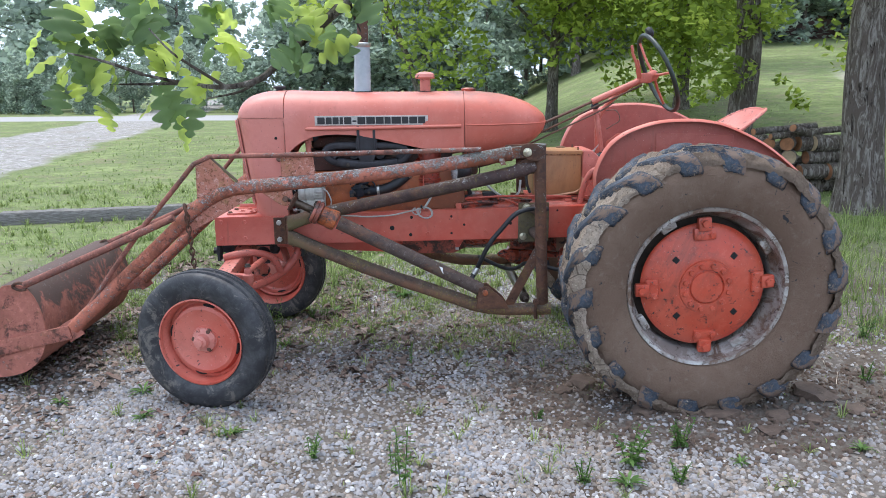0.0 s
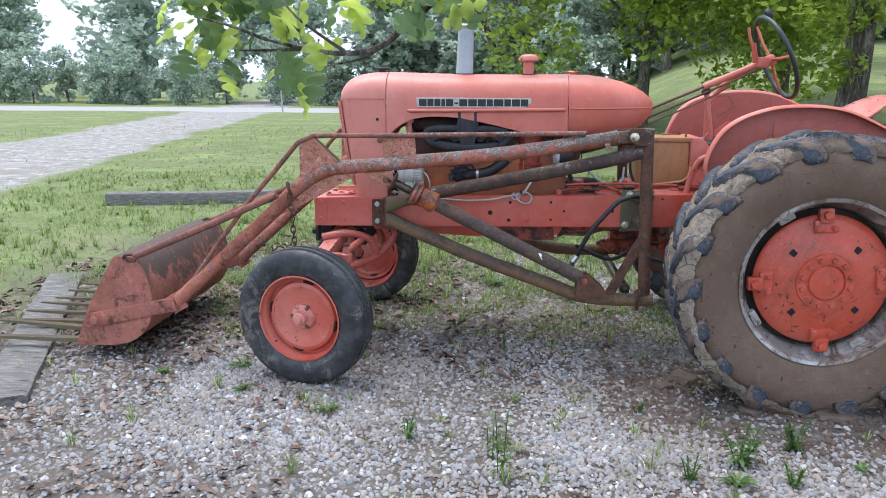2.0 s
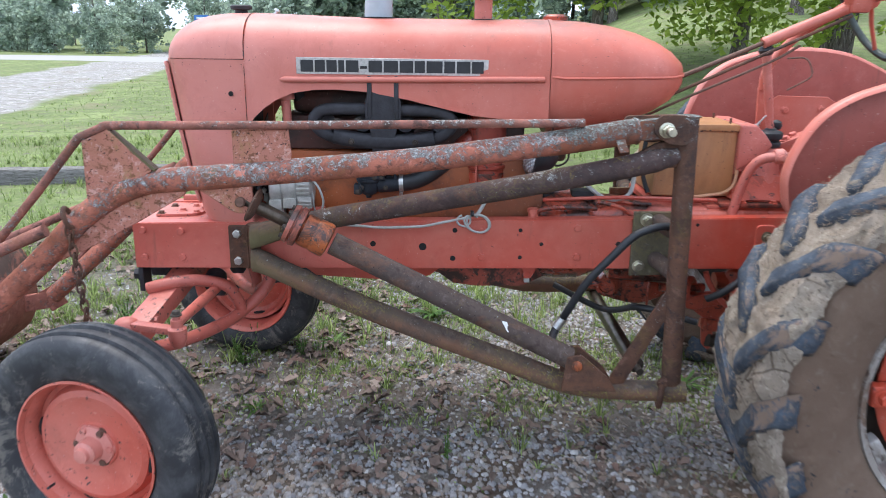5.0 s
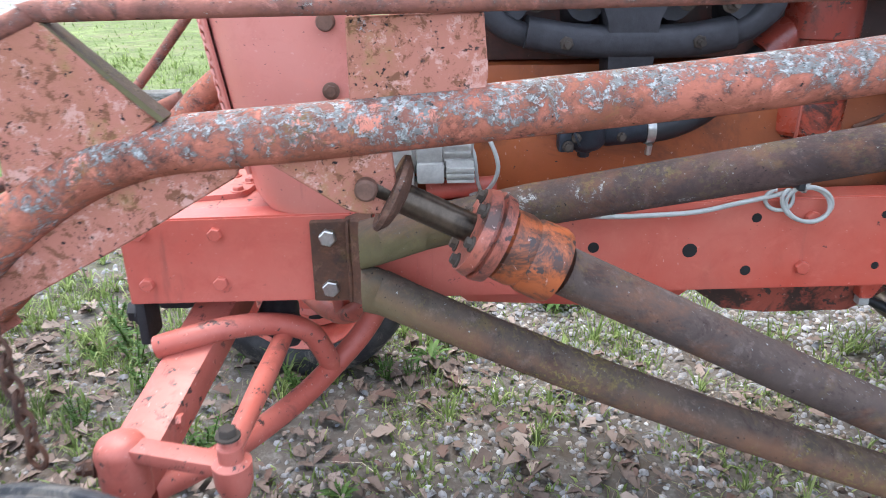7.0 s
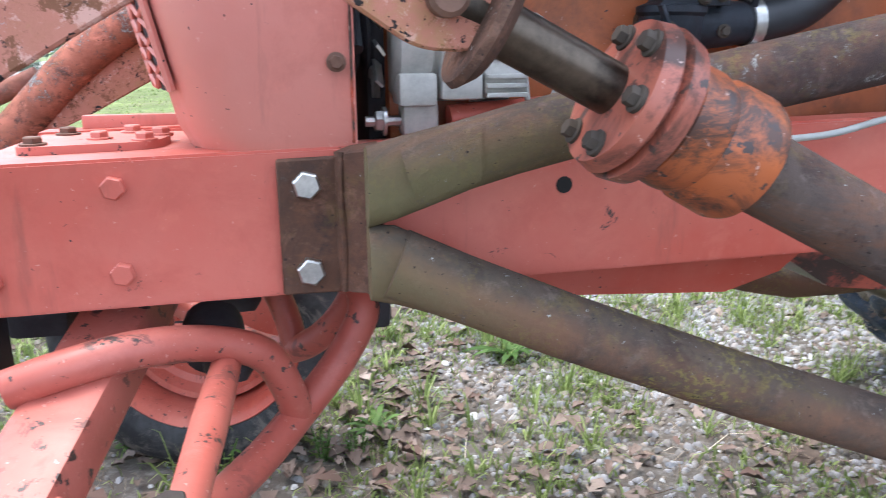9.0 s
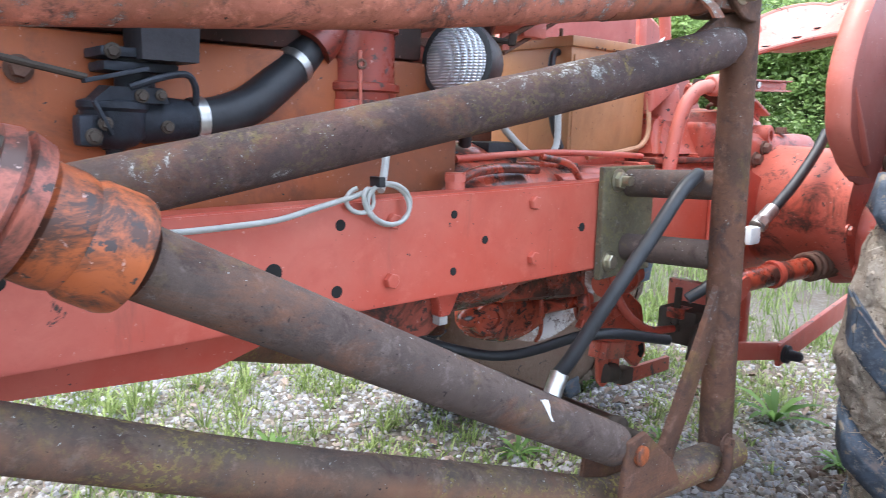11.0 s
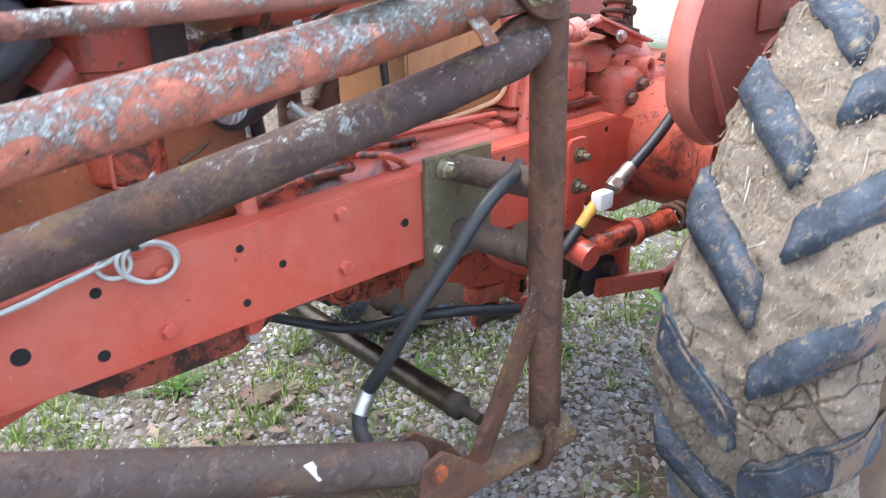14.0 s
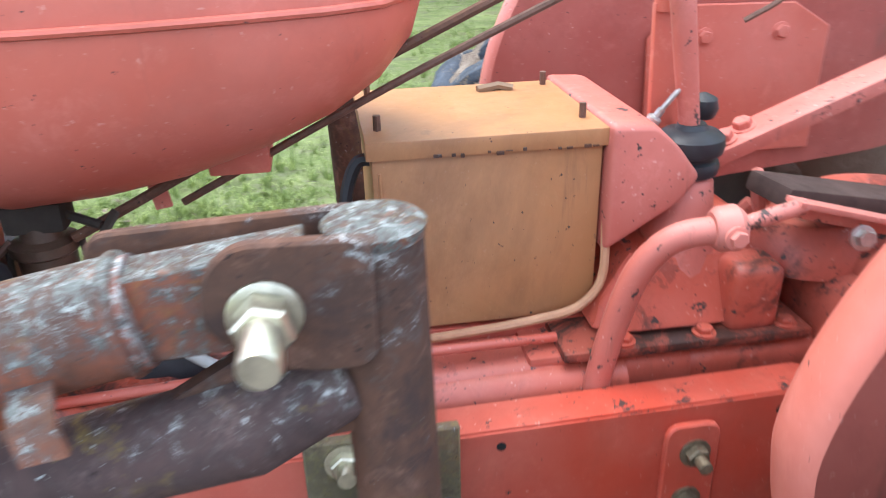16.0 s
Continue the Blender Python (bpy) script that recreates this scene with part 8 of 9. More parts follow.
def litter_keep(x, y):
    corner = 0.7 * (1 - smooth(x + 0.5 * patchy(x, y, 1.4, 8), -0.2, 0.6)) * smooth(patchy(x, y, 2.0, 14), 0.38, 0.55)
    earth = 0.75 * soil(x, y) * smooth(patchy(x, y, 2.7, 47), 0.32, 0.55)
    if y < -0.2:
        return max(corner, earth)
    return max(earth, (0.15 + 0.85 * smooth(patchy(x, y, 1.1, 41), 0.4, 0.6)) * smooth(y, -1.4, 0.2) * (1 - smooth(y, 2.0, 3.4)) * (1 - 0.85 * smooth(x, 0.1, 0.8)))


lx, ly = scatter(17000, -2.8, 3.2, -1.7, 3.2, litter_keep, rng)
m = len(lx)
sz = (0.007 + 0.022 * rng.uniform(0, 1, m) ** 1.6) * np.where((lx < 0.7) & (ly > -0.3), 1.3, 1.0)
ang = rng.uniform(0, 2 * math.pi, m)
ux = np.stack([np.cos(ang), np.sin(ang), rng.uniform(-0.35, 0.35, m)], -1) * sz[:, None]
uy = np.stack([-np.sin(ang), np.cos(ang), rng.uniform(-0.35, 0.35, m)], -1) * (sz * rng.uniform(0.45, 0.8, m))[:, None]
ctr = np.stack([lx, ly, np.array([ground_z(p, q) for p, q in zip(lx, ly)]) + rng.uniform(0.008, 0.028, m)], -1)
curl = np.stack([np.zeros(m), np.zeros(m), sz * rng.uniform(-0.1, 0.75, m)], -1)
ring = []
for along, side_w, lift in ((-1.0, 0, 0), (-0.62, -0.42, 0.4), (-0.30, -0.95, 1.0), (0.02, -0.55, 0.6), (0.40, -0.92, 1.1), (0.68, -0.42, 0.5), (1.05, 0, 0.2), (0.68, 0.45, 0.5), (0.40, 0.88, 1.0), (0.02, 0.50, 0.5), (-0.30, 0.98, 1.1), (-0.62, 0.40, 0.4)):
    ring.append(ctr + ux * along + uy * side_w + curl * lift)
lv = np.stack(ring, 1).reshape(-1, 3)
li = (np.arange(m) * 12)[:, None]
lf = np.concatenate([li + np.array([q]) for q in ((0, 1, 2, 3), (0, 3, 4, 6), (4, 5, 6, 6), (0, 9, 10, 11), (0, 6, 8, 9), (6, 7, 8, 8))])
lf = np.concatenate([lf[:, [0, 1, 2]], lf[:, [0, 2, 3]]])
lf = lf[(lf[:, 1] != lf[:, 2])]
tagged(new("leaf_litter", big_mesh("leaf_litter", lv, lf, M_LITTER)), "dry brown curled leaves on the ground", "leaf litter", kind="stuff")


# tufts of fine grass in the shade of the tractor and behind it
TUFT_AT = ((0.64, 1.05), (1.59, 1.03), (1.63, 1.42), (1.08, 1.97), (1.20, 1.72), (1.88, 0.58), (1.85, 1.01), (0.87, 1.15), (1.17, 1.08), (0.78, 1.43), (2.83, 0.31), (2.25, 0.88), (1.05, 1.57), (0.89, 1.75),
           (1.51, 1.46), (1.68, 0.79), (1.24, 1.43), (-0.62, 0.62), (-0.85, 0.95), (-0.38, 1.05), (0.05, 1.30), (0.35, 1.55), (-1.1, 0.45), (-0.9, 0.1), (2.5, 0.35), (-1.30, 1.20), (-1.33, 1.60), (-1.22, 1.52), (-1.14, 1.42), (-1.34, 1.08), (-1.42, 1.38), (-1.05, 1.62), (-1.26, 1.36), (-1.48, 1.22))
for x, y in TUFT_AT:
    wide = rng.uniform(0.05, 0.10)
    v, f = blades(int(rng.uniform(60, 110)), x - wide, x + wide, y - wide, y + wide, lambda a, b: 1.0, 0.05, rng.uniform(0.09, 0.15), 0.0019, 1.25)
    tagged(new("grass_tuft", big_mesh("grass_tuft", v, f, M_GRASS)), "loose tuft of fine green grass in gravel", "grass tuft", "grass tufts round the tractor")


# ---- small plants, clods, timbers ----
def leaflet(bm, at, d, length, width, droop=0.3):
    at, d = Vector(at), Vector(d).normalized()
    s = d.cross(Vector((0, 0, 1)))
    s = s.normalized() if s.length > 1e-3 else Vector((1, 0, 0))
    rows = []
    for t, w in ((0, 0.12), (0.3, 0.85), (0.6, 1.0), (0.85, 0.55), (1, 0.05)):
        p = at + d * length * t - Vector((0, 0, 1)) * droop * length * t * t
        rows.append((bm.verts.new(p - s * width * w / 2 + Vector((0, 0, 0.06 * width))), bm.verts.new(p), bm.verts.new(p + s * width * w / 2 + Vector((0, 0, 0.06 * width)))))
    for a, b in zip(rows, rows[1:]):
        bm.faces.new((a[0], a[1], b[1], b[0]))
        bm.faces.new((a[1], a[2], b[2], b[1]))


def weed(x, y, size, kind, seed):
    r = random.Random(seed)
    z = ground_z(x, y)
    names = {"tall": "tall feathery green weed growing in the gravel", "bushy": "bushy green weed growing in the gravel", "rosette": "leafy green rosette weed on the ground"}
    ob = thing("weed", (x, y, z), names[kind], "weed", "weeds in the gravel")
    stems = {"tall": 2, "bushy": 6, "rosette": 1}[kind]
    for i in range(stems):
        a = r.uniform(0, 2 * math.pi)
        sp_r = {"tall": 0.10, "bushy": 0.45, "rosette": 0.05}[kind] * size
        top = Vector((x + math.cos(a) * sp_r, y + math.sin(a) * sp_r, z + size * r.uniform(0.75, 1.1)))
        root = Vector((x + math.cos(a) * 0.01, y + math.sin(a) * 0.01, z - 0.01))
        line = curve([root, root.lerp(top, 0.5) + Vector((0, 0, size * 0.08)), top], 5)
        bm = bmesh.new()
        if kind == "rosette":
            for k in range(17):
                b = 2 * math.pi * k / 17 + r.uniform(-0.2, 0.2)
                leaflet(bm, root + Vector((0, 0, 0.012)), (math.cos(b), math.sin(b), r.uniform(0.5, 1.6)), size * r.uniform(0.6, 1.25), size * 0.13, 0.5)
        else:
            n_l = 26 if kind == "tall" else 16
            for k in range(n_l):
                p_l = line[min(len(line) - 1, int((0.15 + 0.85 * k / n_l) * len(line)))]
                b = r.uniform(0, 2 * math.pi)
                ln_l = size * (0.20 if kind == "tall" else 0.30) * r.uniform(0.6, 1.1) * (1.1 - 0.6 * k / n_l)
                leaflet(bm, p_l, (math.cos(b), math.sin(b), r.uniform(0.1, 0.8)), ln_l, ln_l * (0.28 if kind == "tall" else 0.36), 0.35)
        part("leaves", bm, M_WEED, ob, sharp=180)
        if kind != "rosette":
            part("stem", tube(line, [0.0022] * (len(line) - 1) + [0.001], 6), M_WEED, ob)


WEEDS = ((1.64, -1.22, 0.17, "bushy"), (1.90, -1.07, 0.13, "bushy"), (1.58, -1.40, 0.10, "rosette"), (1.80, -1.36, 0.09, "bushy"), (0.70, -1.39, 0.26, "tall"), (0.66, -1.25, 0.16, "tall"), (-0.56, -0.68, 0.09, "rosette"),
         (-0.09, -0.90, 0.09, "rosette"), (0.30, -1.11, 0.10, "bushy"), (1.42, -1.36, 0.09, "bushy"), (1.32, -0.77, 0.06, "bushy"), (2.65, -1.14, 0.07, "rosette"), (2.11, -1.23, 0.06, "rosette"), (-0.69, -0.37, 0.10, "rosette"),
         (0.70, -0.06, 0.12, "tall"), (2.62, 0.21, 0.22, "rosette"), (2.43, -0.08, 0.12, "rosette"), (2.38, 0.85, 0.15, "rosette"), (1.15, 1.02, 0.13, "rosette"), (1.73, 0.58, 0.12, "rosette"), (-0.22, 0.75, 0.12, "bushy"), (-0.45, 0.5, 0.11, "bushy"),
         (-0.05, 0.30, 0.08, "rosette"), (0.62, 1.32, 0.17, "rosette"), (-1.05, -0.50, 0.08, "rosette"), (3.1, -0.4, 0.10, "bushy"), (3.5, 0.3, 0.14, "bushy"), (0.15, 0.95, 0.12, "rosette"), (2.15, 0.35, 0.10, "rosette"), (-0.86, 1.08, 0.12, "bushy"), (-0.80, 0.96, 0.11, "bushy"), (-0.73, 0.82, 0.08, "bushy"), (-0.84, 0.63, 0.08, "bushy"),
         (-0.93, 1.0, 0.10, "rosette"), (-0.45, 1.02, 0.11, "bushy"), (0.02, 0.85, 0.08, "bushy"), (0.10, 0.84, 0.06, "bushy"), (-0.97, 1.22, 0.10, "bushy"))
for i, (x, y, size, kind) in enumerate(WEEDS):
    weed(x, y, size, kind, 100 + i)


def clod(x, y, lx_c, ly_c, h_c, turn, seed):
    bm = bmesh.new()
    bmesh.ops.create_icosphere(bm, subdivisions=2, radius=1)
    off = Vector((seed * 3.1, 0, 0))
    for v in bm.verts:
        p = v.co.copy()
        k = 1 + 0.45 * noise.noise(p * 1.6 + off) + 0.22 * noise.noise(p * 4.5 + off) + 0.1 * noise.noise(p * 11 + off)
        p = Vector((p.x * lx_c * k, p.y * ly_c * k, max(-0.25, min(0.55, p.z)) * h_c * k))
        v.co = Matrix.Rotation(turn, 3, "Z") @ p + Vector((x, y, ground_z(x, y) + h_c * 0.22))
    whole("mud_clod", bm, M_CLOD, "broken clod of dried tyre mud", "mud clod", "mud clods by the tyre", sharp=25)


for i, a in enumerate(((2.74, -0.56, 0.085, 0.10, 0.05, 0.5), (2.01, -0.70, 0.11, 0.06, 0.035, 0.1), (1.83, -0.72, 0.06, 0.05, 0.03, 0.8), (2.20, -0.76, 0.12, 0.05, 0.03, -0.1), (1.62, -0.35, 0.07, 0.09, 0.04, 0.3), (1.50, -0.45, 0.05, 0.04, 0.025, 0), (2.45, -0.80, 0.07, 0.05, 0.025, 0.4),
                       (2.60, -0.85, 0.05, 0.04, 0.02, 1), (2.35, -0.95, 0.06, 0.05, 0.02, 0.2), (2.85, -0.75, 0.06, 0.05, 0.025, 0.9), (1.33, 0.80, 0.08, 0.045, 0.025, 0.3), (1.15, 0.62, 0.05, 0.04, 0.02, 0.3))):
    clod(*a, i)


def timber_beam(p, q, w, h_b, label):
    p, q = Vector(p), Vector(q)
    d = (q - p).normalized()
    s = Vector((-d.y, d.x, 0))
    rings = []
    for k in range(22):
        t = k / 21
        c = p.lerp(q, t)
        c.z = ground_z(c.x, c.y) - 0.01
        wob_b = 0.012 * noise.noise(Vector((t * 9, p.x, 0)))
        rings.append([c + s * (x * w / 2) + Vector((0, 0, z * h_b)) + Vector((0, 0, wob_b * z)) for x, z in ((-1, 0), (1, 0), (1.0, 0.85), (0.85, 1), (-0.85, 1.0), (-1, 0.85))])
    whole("timber_beam", skin(rings), M_TIMBER, label, "timber", sharp=50)


timber_beam((-4.1, 4.60, 0), (-1.9, 5.05, 0), 0.20, 0.15, "weathered grey railway timber lying in grass")
timber_beam((-1.62, -0.98, 0), (-2.62, 1.25, 0), 0.24, 0.055, "cracked grey plank lying under the bucket tines")


# ---- woodpile ----
def log_piece(at, d, r, length, pale, seed):
    at, d = Vector(at), Vector(d).normalized()
    ob = thing("firewood_log", tuple(at - Vector((0, 0, r))), "cut firewood log with rough bark" if not pale else "cut firewood log with a pale end", "log", "logs in the woodpile")
    line = [at + d * (length * t) + Vector((0, 0, 0.01 * noise.noise(Vector((t * 3, seed, 0))))) for t in (0, 0.2, 0.4, 0.6, 0.8, 1)]
    part("bark", tube(line, [r * (1 + 0.06 * noise.noise(Vector((k, seed, 1)))) for k in range(6)], 16, wob=0.1), M_BARK, ob)
    part("cut_end", lathe([(0.0, r * 0.90), (0.006, r * 0.88), (0.007, 0.002)], at, -d, 18), M_PALEWOOD if pale else M_ENDGRAIN, ob)


rl = random.Random(4)
k = 0
for row in range(4):
    for col in range(5 - row // 2):
        r_l = rl.uniform(0.090, 0.140)
        log_piece((5.42 + col * 0.21 + 0.1 * (row % 2) + rl.uniform(-0.02, 0.02), 6.35 + rl.uniform(-0.15, 0.15), 0.11 + row * 0.195), ((1.0, 0.25 + rl.uniform(-0.15, 0.15), rl.uniform(-0.04, 0.04)) if rl.random() < 0.45 else (0.45 + rl.uniform(-0.3, 0.3), 1, 0.05)), r_l, rl.uniform(0.7, 1.0), rl.random() < 0.2, k)
        k += 1
for at, d, r_l in (((5.30, 6.3, 0.86), (1, 0.35, 0.05), 0.05), ((5.75, 6.1, 0.92), (0.8, 0.5, -0.22), 0.055), ((5.5, 6.2, 0.80), (1, 0.2, 0.08), 0.045)):
    log_piece(at, d, r_l, 1.1, False, k)
    k += 1


# ---- trees ----
def leaf_cloud(centres, radii, n, size, rng_t, flat=0.75):
    """Many small leaves in clumps, as one mesh."""
    centres, radii = np.array(centres), np.array(radii)
    pick = rng_t.choice(len(centres), n, p=radii ** 2 / (radii ** 2).sum())
    d = rng_t.normal(size=(n, 3))
    d /= np.linalg.norm(d, axis=1, keepdims=True)
    p = centres[pick] + d * (radii[pick] * rng_t.uniform(0.25, 1.0, n) ** 0.5)[:, None] * np.array([1, 1, flat])
    a = rng_t.normal(size=(n, 3))
    a[:, 2] *= 0.6
    a /= np.linalg.norm(a, axis=1, keepdims=True)
    b = np.cross(a, rng_t.normal(size=(n, 3)))
    b /= np.linalg.norm(b, axis=1, keepdims=True)
    s = (size * rng_t.uniform(0.5, 1.3, n))[:, None]
    v = np.stack([p - a * s, p - b * s * 0.55 + a * s * 0.1, p + a * s, p + b * s * 0.55 + a * s * 0.1], 1).reshape(-1, 3)
    return v, np.arange(4 * n).reshape(-1, 4)


def limb_mesh(base, top, r0, seed, limbs, spread):
    """A tapered trunk with limbs; also gives the ends of the limbs."""
    r = random.Random(seed)
    base, top = Vector(base), Vector(top)
    line = curve([base - Vector((0, 0, 0.1)), base.lerp(top, 0.33) + Vector((r.uniform(-1, 1), r.uniform(-1, 1), 0)) * r0 * 0.5, base.lerp(top, 0.66) + Vector((r.uniform(-1, 1), r.uniform(-1, 1), 0)) * r0, top], 6)
    rad = [r0 * (1.35 if i == 0 else 1.12 if i == 1 else 1) * (1 - 0.6 * i / (len(line) - 1)) for i in range(len(line))]
    bm = tube(line, rad, 18 if r0 > 0.165 else 8, wob=0.10)
    ends = [top]
    for k in range(limbs):
        t = r.uniform(0.35, 0.98)
        p = line[int(t * (len(line) - 1))]
        a = 2 * math.pi * k / limbs + r.uniform(-0.4, 0.4)
        ln_b = spread * r.uniform(0.6, 1.1)
        e = p + Vector((math.cos(a) * ln_b, math.sin(a) * ln_b, ln_b * r.uniform(0.05, 0.6)))
        mid = p.lerp(e, 0.5) + Vector((0, 0, ln_b * 0.14))
        bm = join(bm, tube(curve([p, mid, e], 5), [r0 * 0.38 * (1 - 0.085 * i) for i in range(11)], 8 if r0 > 0.165 else 4))
        ends += [e, mid]
    return bm, ends


def tree(x, y, height, r0, crown, n_leaf, leaf_size, seed, material, label, low=0.35, limbs=9, lean=(0, 0), under=0):
    z = ground_z(x, y)
    ob = thing("tree", (x, y, z), label, "tree", "trees round the clearing")
    bm, ends = limb_mesh((x, y, z), (x + lean[0], y + lean[1], z + height * 0.72), r0, seed, limbs, crown)
    part("trunk", bm, M_BARK, ob, sharp=80)
    rt = np.random.default_rng(seed)
    cs, rs = [], []
    for e in ends:
        for q in range(3):
            cs.append((e.x + rt.normal() * crown * 0.22, e.y + rt.normal() * crown * 0.22, max(z + height * low, e.z + rt.normal() * crown * 0.2)))
            rs.append(crown * rt.uniform(0.14, 0.34))
    for q in range(under):
        a = rt.uniform(0, 2 * math.pi)
        q_r = crown * rt.uniform(0.1, 1.0)
        cs.append((x + math.cos(a) * q_r, y + math.sin(a) * q_r, z + height * rt.uniform(0.03, 0.6)))
        rs.append(crown * rt.uniform(0.16, 0.36))
    v, f = leaf_cloud(cs, rs, n_leaf, leaf_size, rt)
    o = new("crown", big_mesh("crown", v, f, material))
    child(o, ob)
    return ob


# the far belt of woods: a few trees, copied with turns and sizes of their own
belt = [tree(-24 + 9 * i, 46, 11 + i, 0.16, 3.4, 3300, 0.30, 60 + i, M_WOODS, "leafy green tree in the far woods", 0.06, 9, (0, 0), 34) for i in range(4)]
rb = random.Random(8)
spots = []
for i in range(46):
    x = -58 + i * 1.9 + rb.uniform(-0.8, 0.8)
    spots.append((x, 41 + 0.10 * abs(x + 10) + rb.uniform(-2, 3) - (4 if x > 4 else 0), rb.uniform(0.55, 0.85)))
for i in range(34):
    spots.append((-60 + i * 3.0 + rb.uniform(-1, 1), 52 + rb.uniform(-2, 5), rb.uniform(0.75, 1.05)))
for i in range(30):
    spots.append((12 + i * 2.1 + rb.uniform(-1, 1), 44 - 0.45 * i + rb.uniform(-3, 4), rb.uniform(0.8, 1.2)))
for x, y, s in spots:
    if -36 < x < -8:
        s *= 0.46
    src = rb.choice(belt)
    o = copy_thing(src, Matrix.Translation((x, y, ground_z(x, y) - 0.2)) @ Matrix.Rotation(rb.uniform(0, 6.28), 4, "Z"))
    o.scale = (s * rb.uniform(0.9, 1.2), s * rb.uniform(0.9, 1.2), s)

# leafy edge of the woods behind the rear of the tractor
edge = [tree(15.6, 12.2, 5.6, 0.10, 2.0, 10500, 0.074, 81, M_EDGE, "leafy young tree at the edge of the woods", 0.05, 8, (0, 0), 46),
        tree(18.6, 6.2, 5.0, 0.09, 1.9, 10500, 0.074, 82, M_EDGE, "leafy young tree at the edge of the woods", 0.05, 8, (0, 0), 46)]
for i in range(9):
    x, y = 15.6 + 0.52 * i + rb.uniform(-0.4, 0.4), 11.2 - 0.98 * i + rb.uniform(-0.4, 0.4)
    o = copy_thing(edge[i % 2], Matrix.Translation((x, y, ground_z(x, y) - 0.1)) @ Matrix.Rotation(rb.uniform(0, 6.28), 4, "Z"))
    o.scale = (1, 1, rb.uniform(0.8, 1.15))

# the oaks behind the tractor
tree(5.99, 4.75, 9.5, 0.255, 3.2, 9000, 0.07, 21, M_CANOPY, "large oak trunk with rough grey bark", 0.34, 9)
tree(5.75, 8.1, 10, 0.23, 3.8, 20000, 0.075, 22, M_CANOPY, "oak tree with bright green leaves beside the woodpile", 0.22, 14)
tree(4.0, 15.5, 9, 0.16, 4.6, 34000, 0.105, 23, M_CANOPY, "oak tree with low bright green branches", 0.20, 17)
tree(7.5, 16.0, 10, 0.18, 3.8, 14000, 0.09, 24, M_CANOPY, "oak tree with bright green leaves on the slope", 0.22, 12)
tree(8.6, 36.0, 9, 0.22, 3.0, 5000, 0.13, 25, M_CANOPY, "tree on the grassy slope", 0.3, 9)
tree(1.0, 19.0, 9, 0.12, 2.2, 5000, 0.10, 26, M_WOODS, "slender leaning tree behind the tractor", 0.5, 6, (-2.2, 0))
tree(13.5, 27, 10, 0.22, 3.4, 6000, 0.12, 27, M_CANOPY, "tree on the grassy slope", 0.32, 9)

# leafy shoots low on the trunk behind the seat
rs_t = np.random.default_rng(71)
sh_c, sh_r = [], []
for dx, dz, r_s in ((-0.75, 1.25, 0.16), (-0.55, 1.35, 0.20), (-0.3, 1.5, 0.26), (-0.1, 1.7, 0.28), (-0.35, 1.85, 0.2), (0.55, 1.55, 0.12), (0.75, 1.35, 0.16), (0.9, 1.2, 0.14), (-0.2, 2.3, 0.3), (0.3, 2.5, 0.3), (-0.7, 2.4, 0.3)):
    sh_c.append((5.75 + dx, 7.75, dz))
    sh_r.append(r_s)
v_s, f_s = leaf_cloud(sh_c, sh_r, 700, 0.065, rs_t)
shoots = tagged(new("leafy_shoots", big_mesh("leafy_shoots", v_s, f_s, M_CANOPY)), "bright green leafy shoots on an oak trunk", "shoots", kind="stuff")


# ---- the oak branch overhead ----
branch = thing("oak_branch", (0.52, -1.95, 1.70), "low oak branch with large lobed green leaves", "branch")
main_line = curve([(0.95, -1.72, 2.15), (0.75, -1.85, 1.93), (0.607, -1.95, 1.78), (0.527, -1.95, 1.707), (0.431, -1.95, 1.633), (0.365, -1.96, 1.573), (0.27, -1.97, 1.551), (0.162, -1.98, 1.562), (0.06, -2.0, 1.585)], 4)
part("bough", tube(main_line, [0.016 - 0.0125 * i / (len(main_line) - 1) for i in range(len(main_line))], 10, wob=0.2), M_BARK, branch)
TWIGS = (((0.365, -1.96, 1.573), (0.301, -1.94, 1.538), (0.206, -1.93, 1.520)), ((0.27, -1.97, 1.551), (0.20, -2.0, 1.60), (0.151, -2.03, 1.64), (0.10, -2.04, 1.70)), ((0.162, -1.98, 1.562), (0.05, -1.96, 1.56), (-0.05, -1.95, 1.56)),
         ((0.527, -1.95, 1.707), (0.48, -1.92, 1.70), (0.42, -1.90, 1.71)), ((0.06, -2.0, 1.585), (-0.03, -2.03, 1.62), (-0.11, -2.05, 1.64)), ((0.607, -1.95, 1.78), (0.62, -1.90, 1.73), (0.63, -1.86, 1.70)))
for tw in TWIGS:
    ln_t = curve(tw, 4)
    part("twig", tube(ln_t, [0.005 - 0.003 * i / (len(ln_t) - 1) for i in range(len(ln_t))], 8), M_BARK, branch)


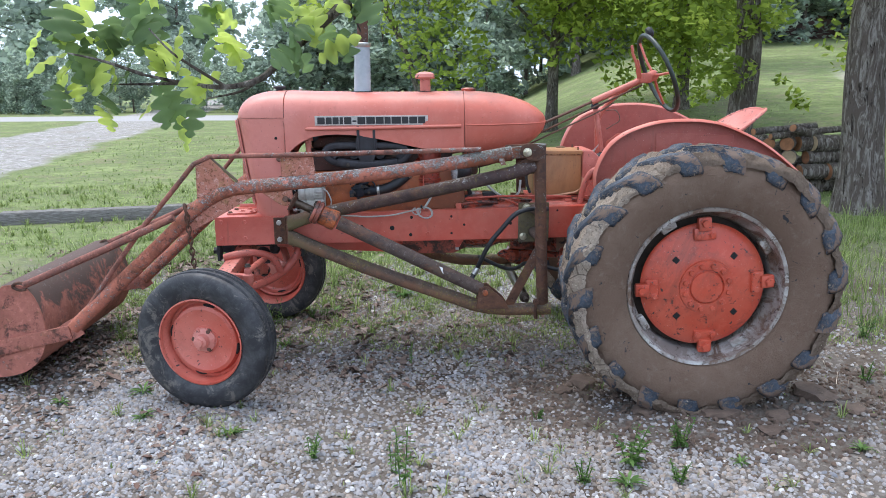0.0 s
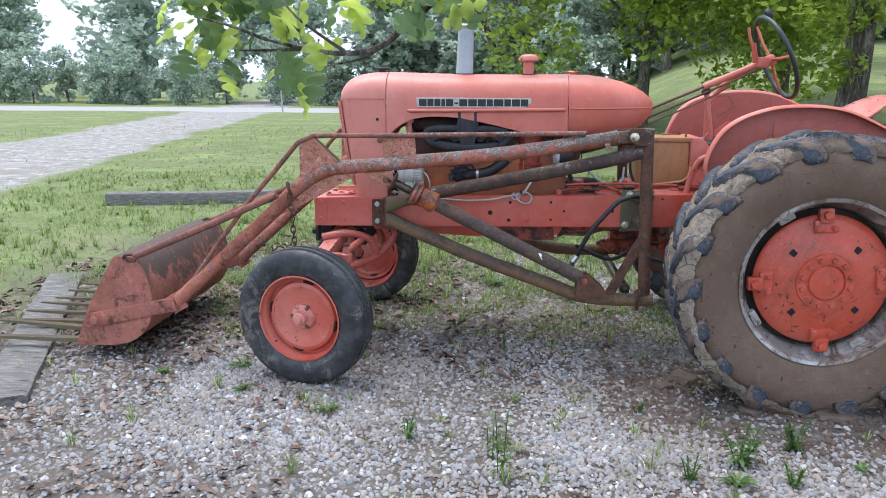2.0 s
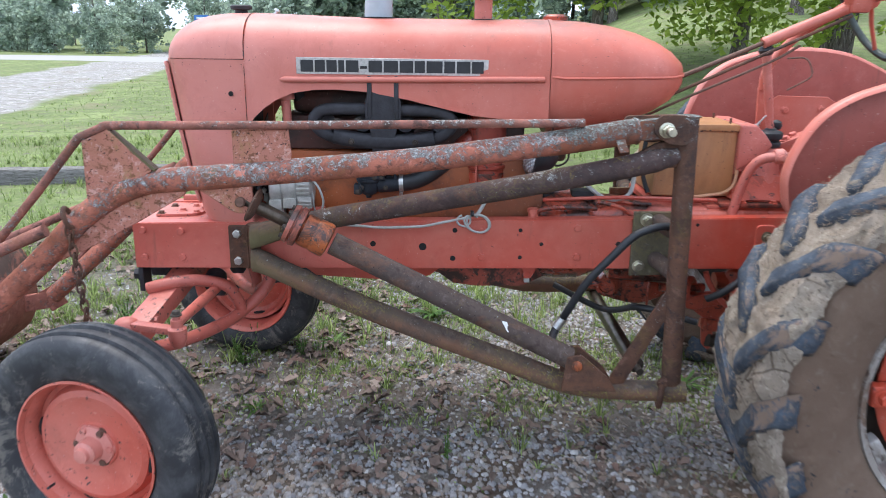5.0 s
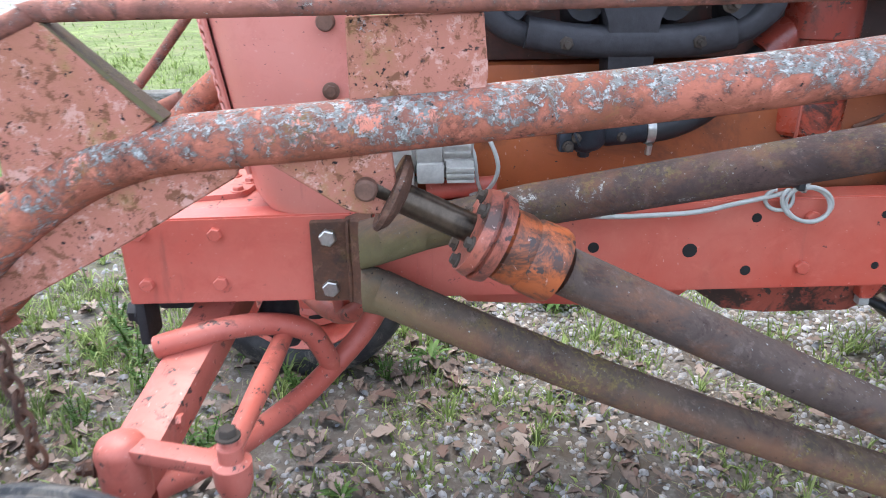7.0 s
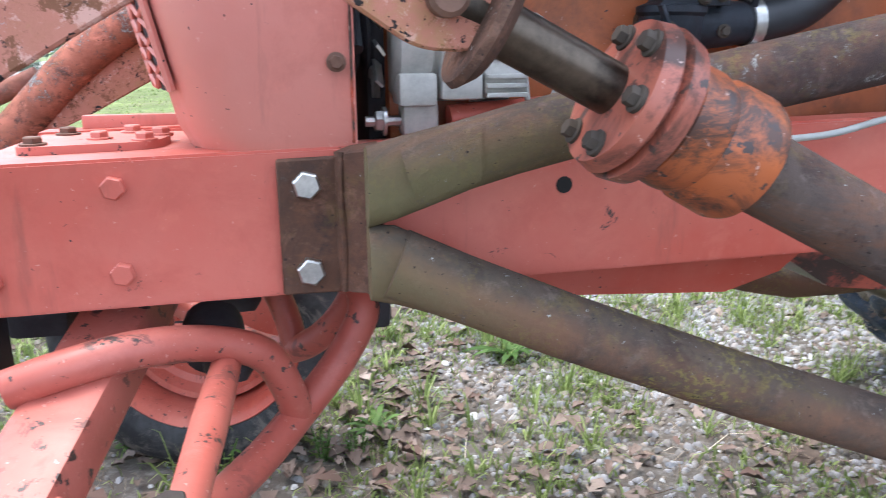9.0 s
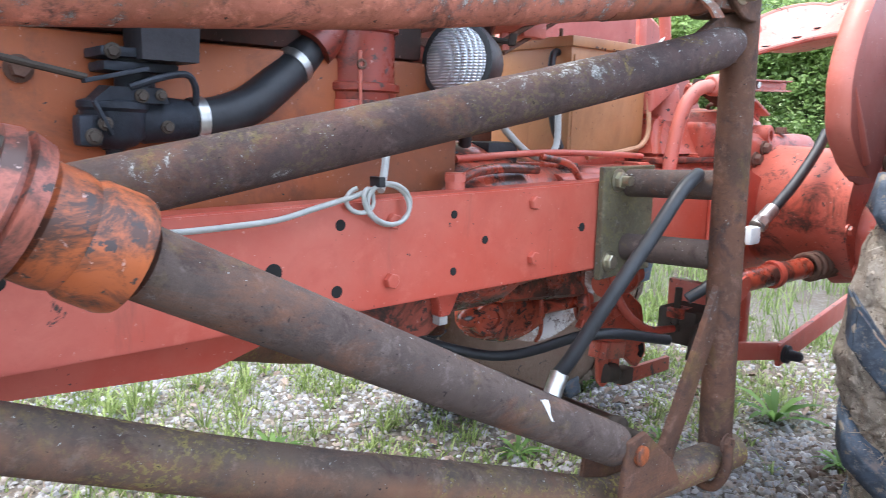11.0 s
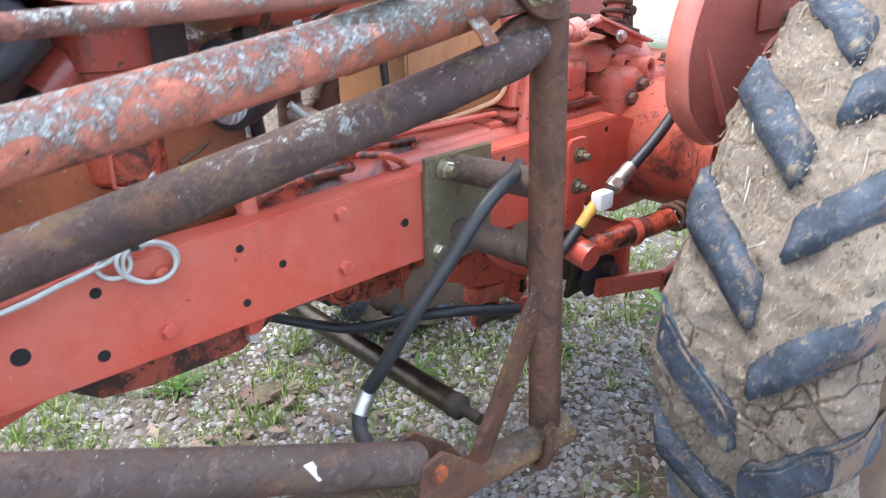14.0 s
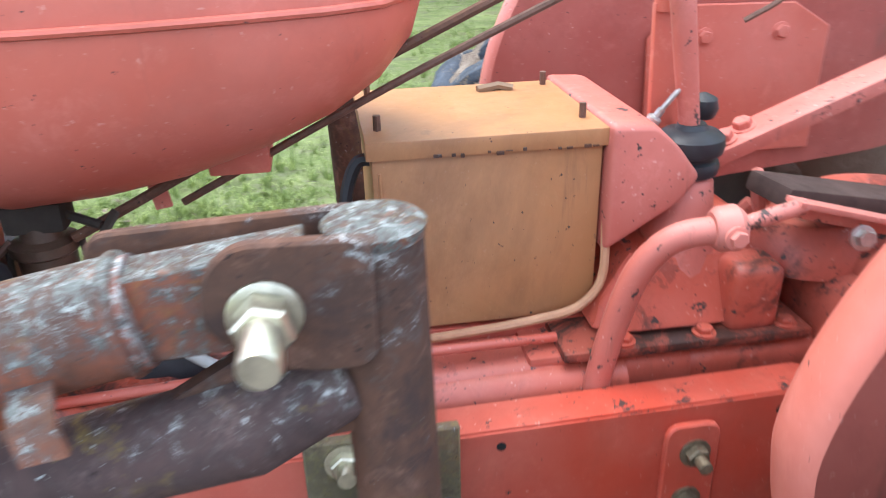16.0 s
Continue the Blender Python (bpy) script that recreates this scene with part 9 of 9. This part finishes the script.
def oak_leaf_mesh(seed):
    r = random.Random(seed)
    n = 34
    half = []
    for i in range(n + 1):
        t = i / n
        env = math.sin(math.pi * min(1, t * 0.90 + 0.06)) ** 0.7 * (0.50 + 0.62 * t)
        tip = min(1, (1 - t) * 9)
        lobe = 0.17 + 0.83 * abs(math.sin(t * math.pi * 3.5 + 0.25)) ** 0.85
        half.append((t, 0.47 * env * lobe * tip ** 0.5 * r.uniform(0.94, 1.06)))
    bm = bmesh.new()
    rows = []
    for t, w in half:
        z = 0.12 * math.sin(t * 2.6) - 0.18 * t * t + 0.02 * math.sin(t * 22)
        rows.append((bm.verts.new((t, -w, z - 0.25 * w)), bm.verts.new((t, 0, z)), bm.verts.new((t, w, z - 0.22 * w))))
    for a, b in zip(rows, rows[1:]):
        bm.faces.new((a[0], a[1], b[1], b[0]))
        bm.faces.new((a[1], a[2], b[2], b[1]))
    for f in bm.faces:
        f.smooth = True
    me = bpy.data.meshes.new("leaf")
    bm.to_mesh(me)
    bm.free()
    me.materials.append(M_OAKLEAF)
    return me


leaf_meshes = [oak_leaf_mesh(s) for s in range(5)]
rf = random.Random(12)
ANCHORS = ((-0.19, 1.62, 2), (-0.11, 1.69, 4), (-0.075, 1.60, 5), (-0.14, 1.53, 3), (0.0, 1.66, 5), (0.0, 1.56, 4), (-0.04, 1.48, 2), (0.09, 1.69, 4), (0.12, 1.60, 4), (0.12, 1.50, 3), (0.19, 1.45, 2), (0.06, 1.76, 3), (0.27, 1.70, 2), (0.22, 1.64, 2), (0.34, 1.63, 2),
           (0.45, 1.74, 4), (0.54, 1.70, 4), (0.61, 1.64, 3), (0.49, 1.63, 3), (0.66, 1.74, 3), (0.46, 1.60, 1), (0.59, 1.76, 3), (0.24, 1.52, 2))
for ax_, az_, cnt in ANCHORS:
    for q in range(cnt):
        o = new("leaf", rf.choice(leaf_meshes))
        size = rf.uniform(0.085, 0.150)
        yaw = rf.uniform(0, 360)
        m = pose(ax_ - 0.03 + rf.uniform(-0.03, 0.03), -1.97 + rf.uniform(-0.07, 0.07), az_ + rf.uniform(-0.01, 0.04), rf.uniform(-60, 60), rf.uniform(15, 80), yaw) @ Matrix.Translation((-size * 0.5, 0, 0)) @ Matrix.Diagonal((size, size, size, 1))
        child(o, branch, m)

# ---- sign and house in the distance ----
sign = thing("street_sign", (-9.6, 30.2, ground_z(-9.6, 30.2)), "blue street sign on a thin metal post", "sign")
sz0 = ground_z(-9.6, 30.2)
part("post", tube([(-9.6, 30.2, sz0 - 0.1), (-9.65, 30.2, sz0 + 1.75)], 0.04, 10), M_ZINC, sign)
part("blade", block((-9.95, 30.18, sz0 + 1.70), (-9.35, 30.22, sz0 + 1.92), 0.01), M_SIGN, sign)
part("lettering_bar", block((-9.85, 30.165, sz0 + 1.77), (-9.45, 30.178, sz0 + 1.84), 0.003), M_WHITE, sign)
hz = ground_z(24, 40)
house = thing("house", (24, 40, hz), "dark brown house among trees on the slope", "house")
part("wall", block((20.5, 40, hz - 1.5), (28.5, 46, hz + 2.4), 0.03), M_HOUSE, house)
roof = skin([[(x, y, z) for x, z in ((20.0, hz + 2.3), (24.5, hz + 4.2), (29.0, hz + 2.3))] for y in (39.5, 46.5)])
part("roof", roof, M_CAST, house)
for x in (21.5, 24.0, 26.5):
    w_p = part("window", block((x, 39.95, hz + 0.7), (x + 1.0, 40.01, hz + 1.8), 0.01), M_HOUSE, house)
    part("pane", block((x + 0.08, 39.93, hz + 0.78), (x + 0.92, 39.955, hz + 1.72), 0.005), M_CAST, w_p)
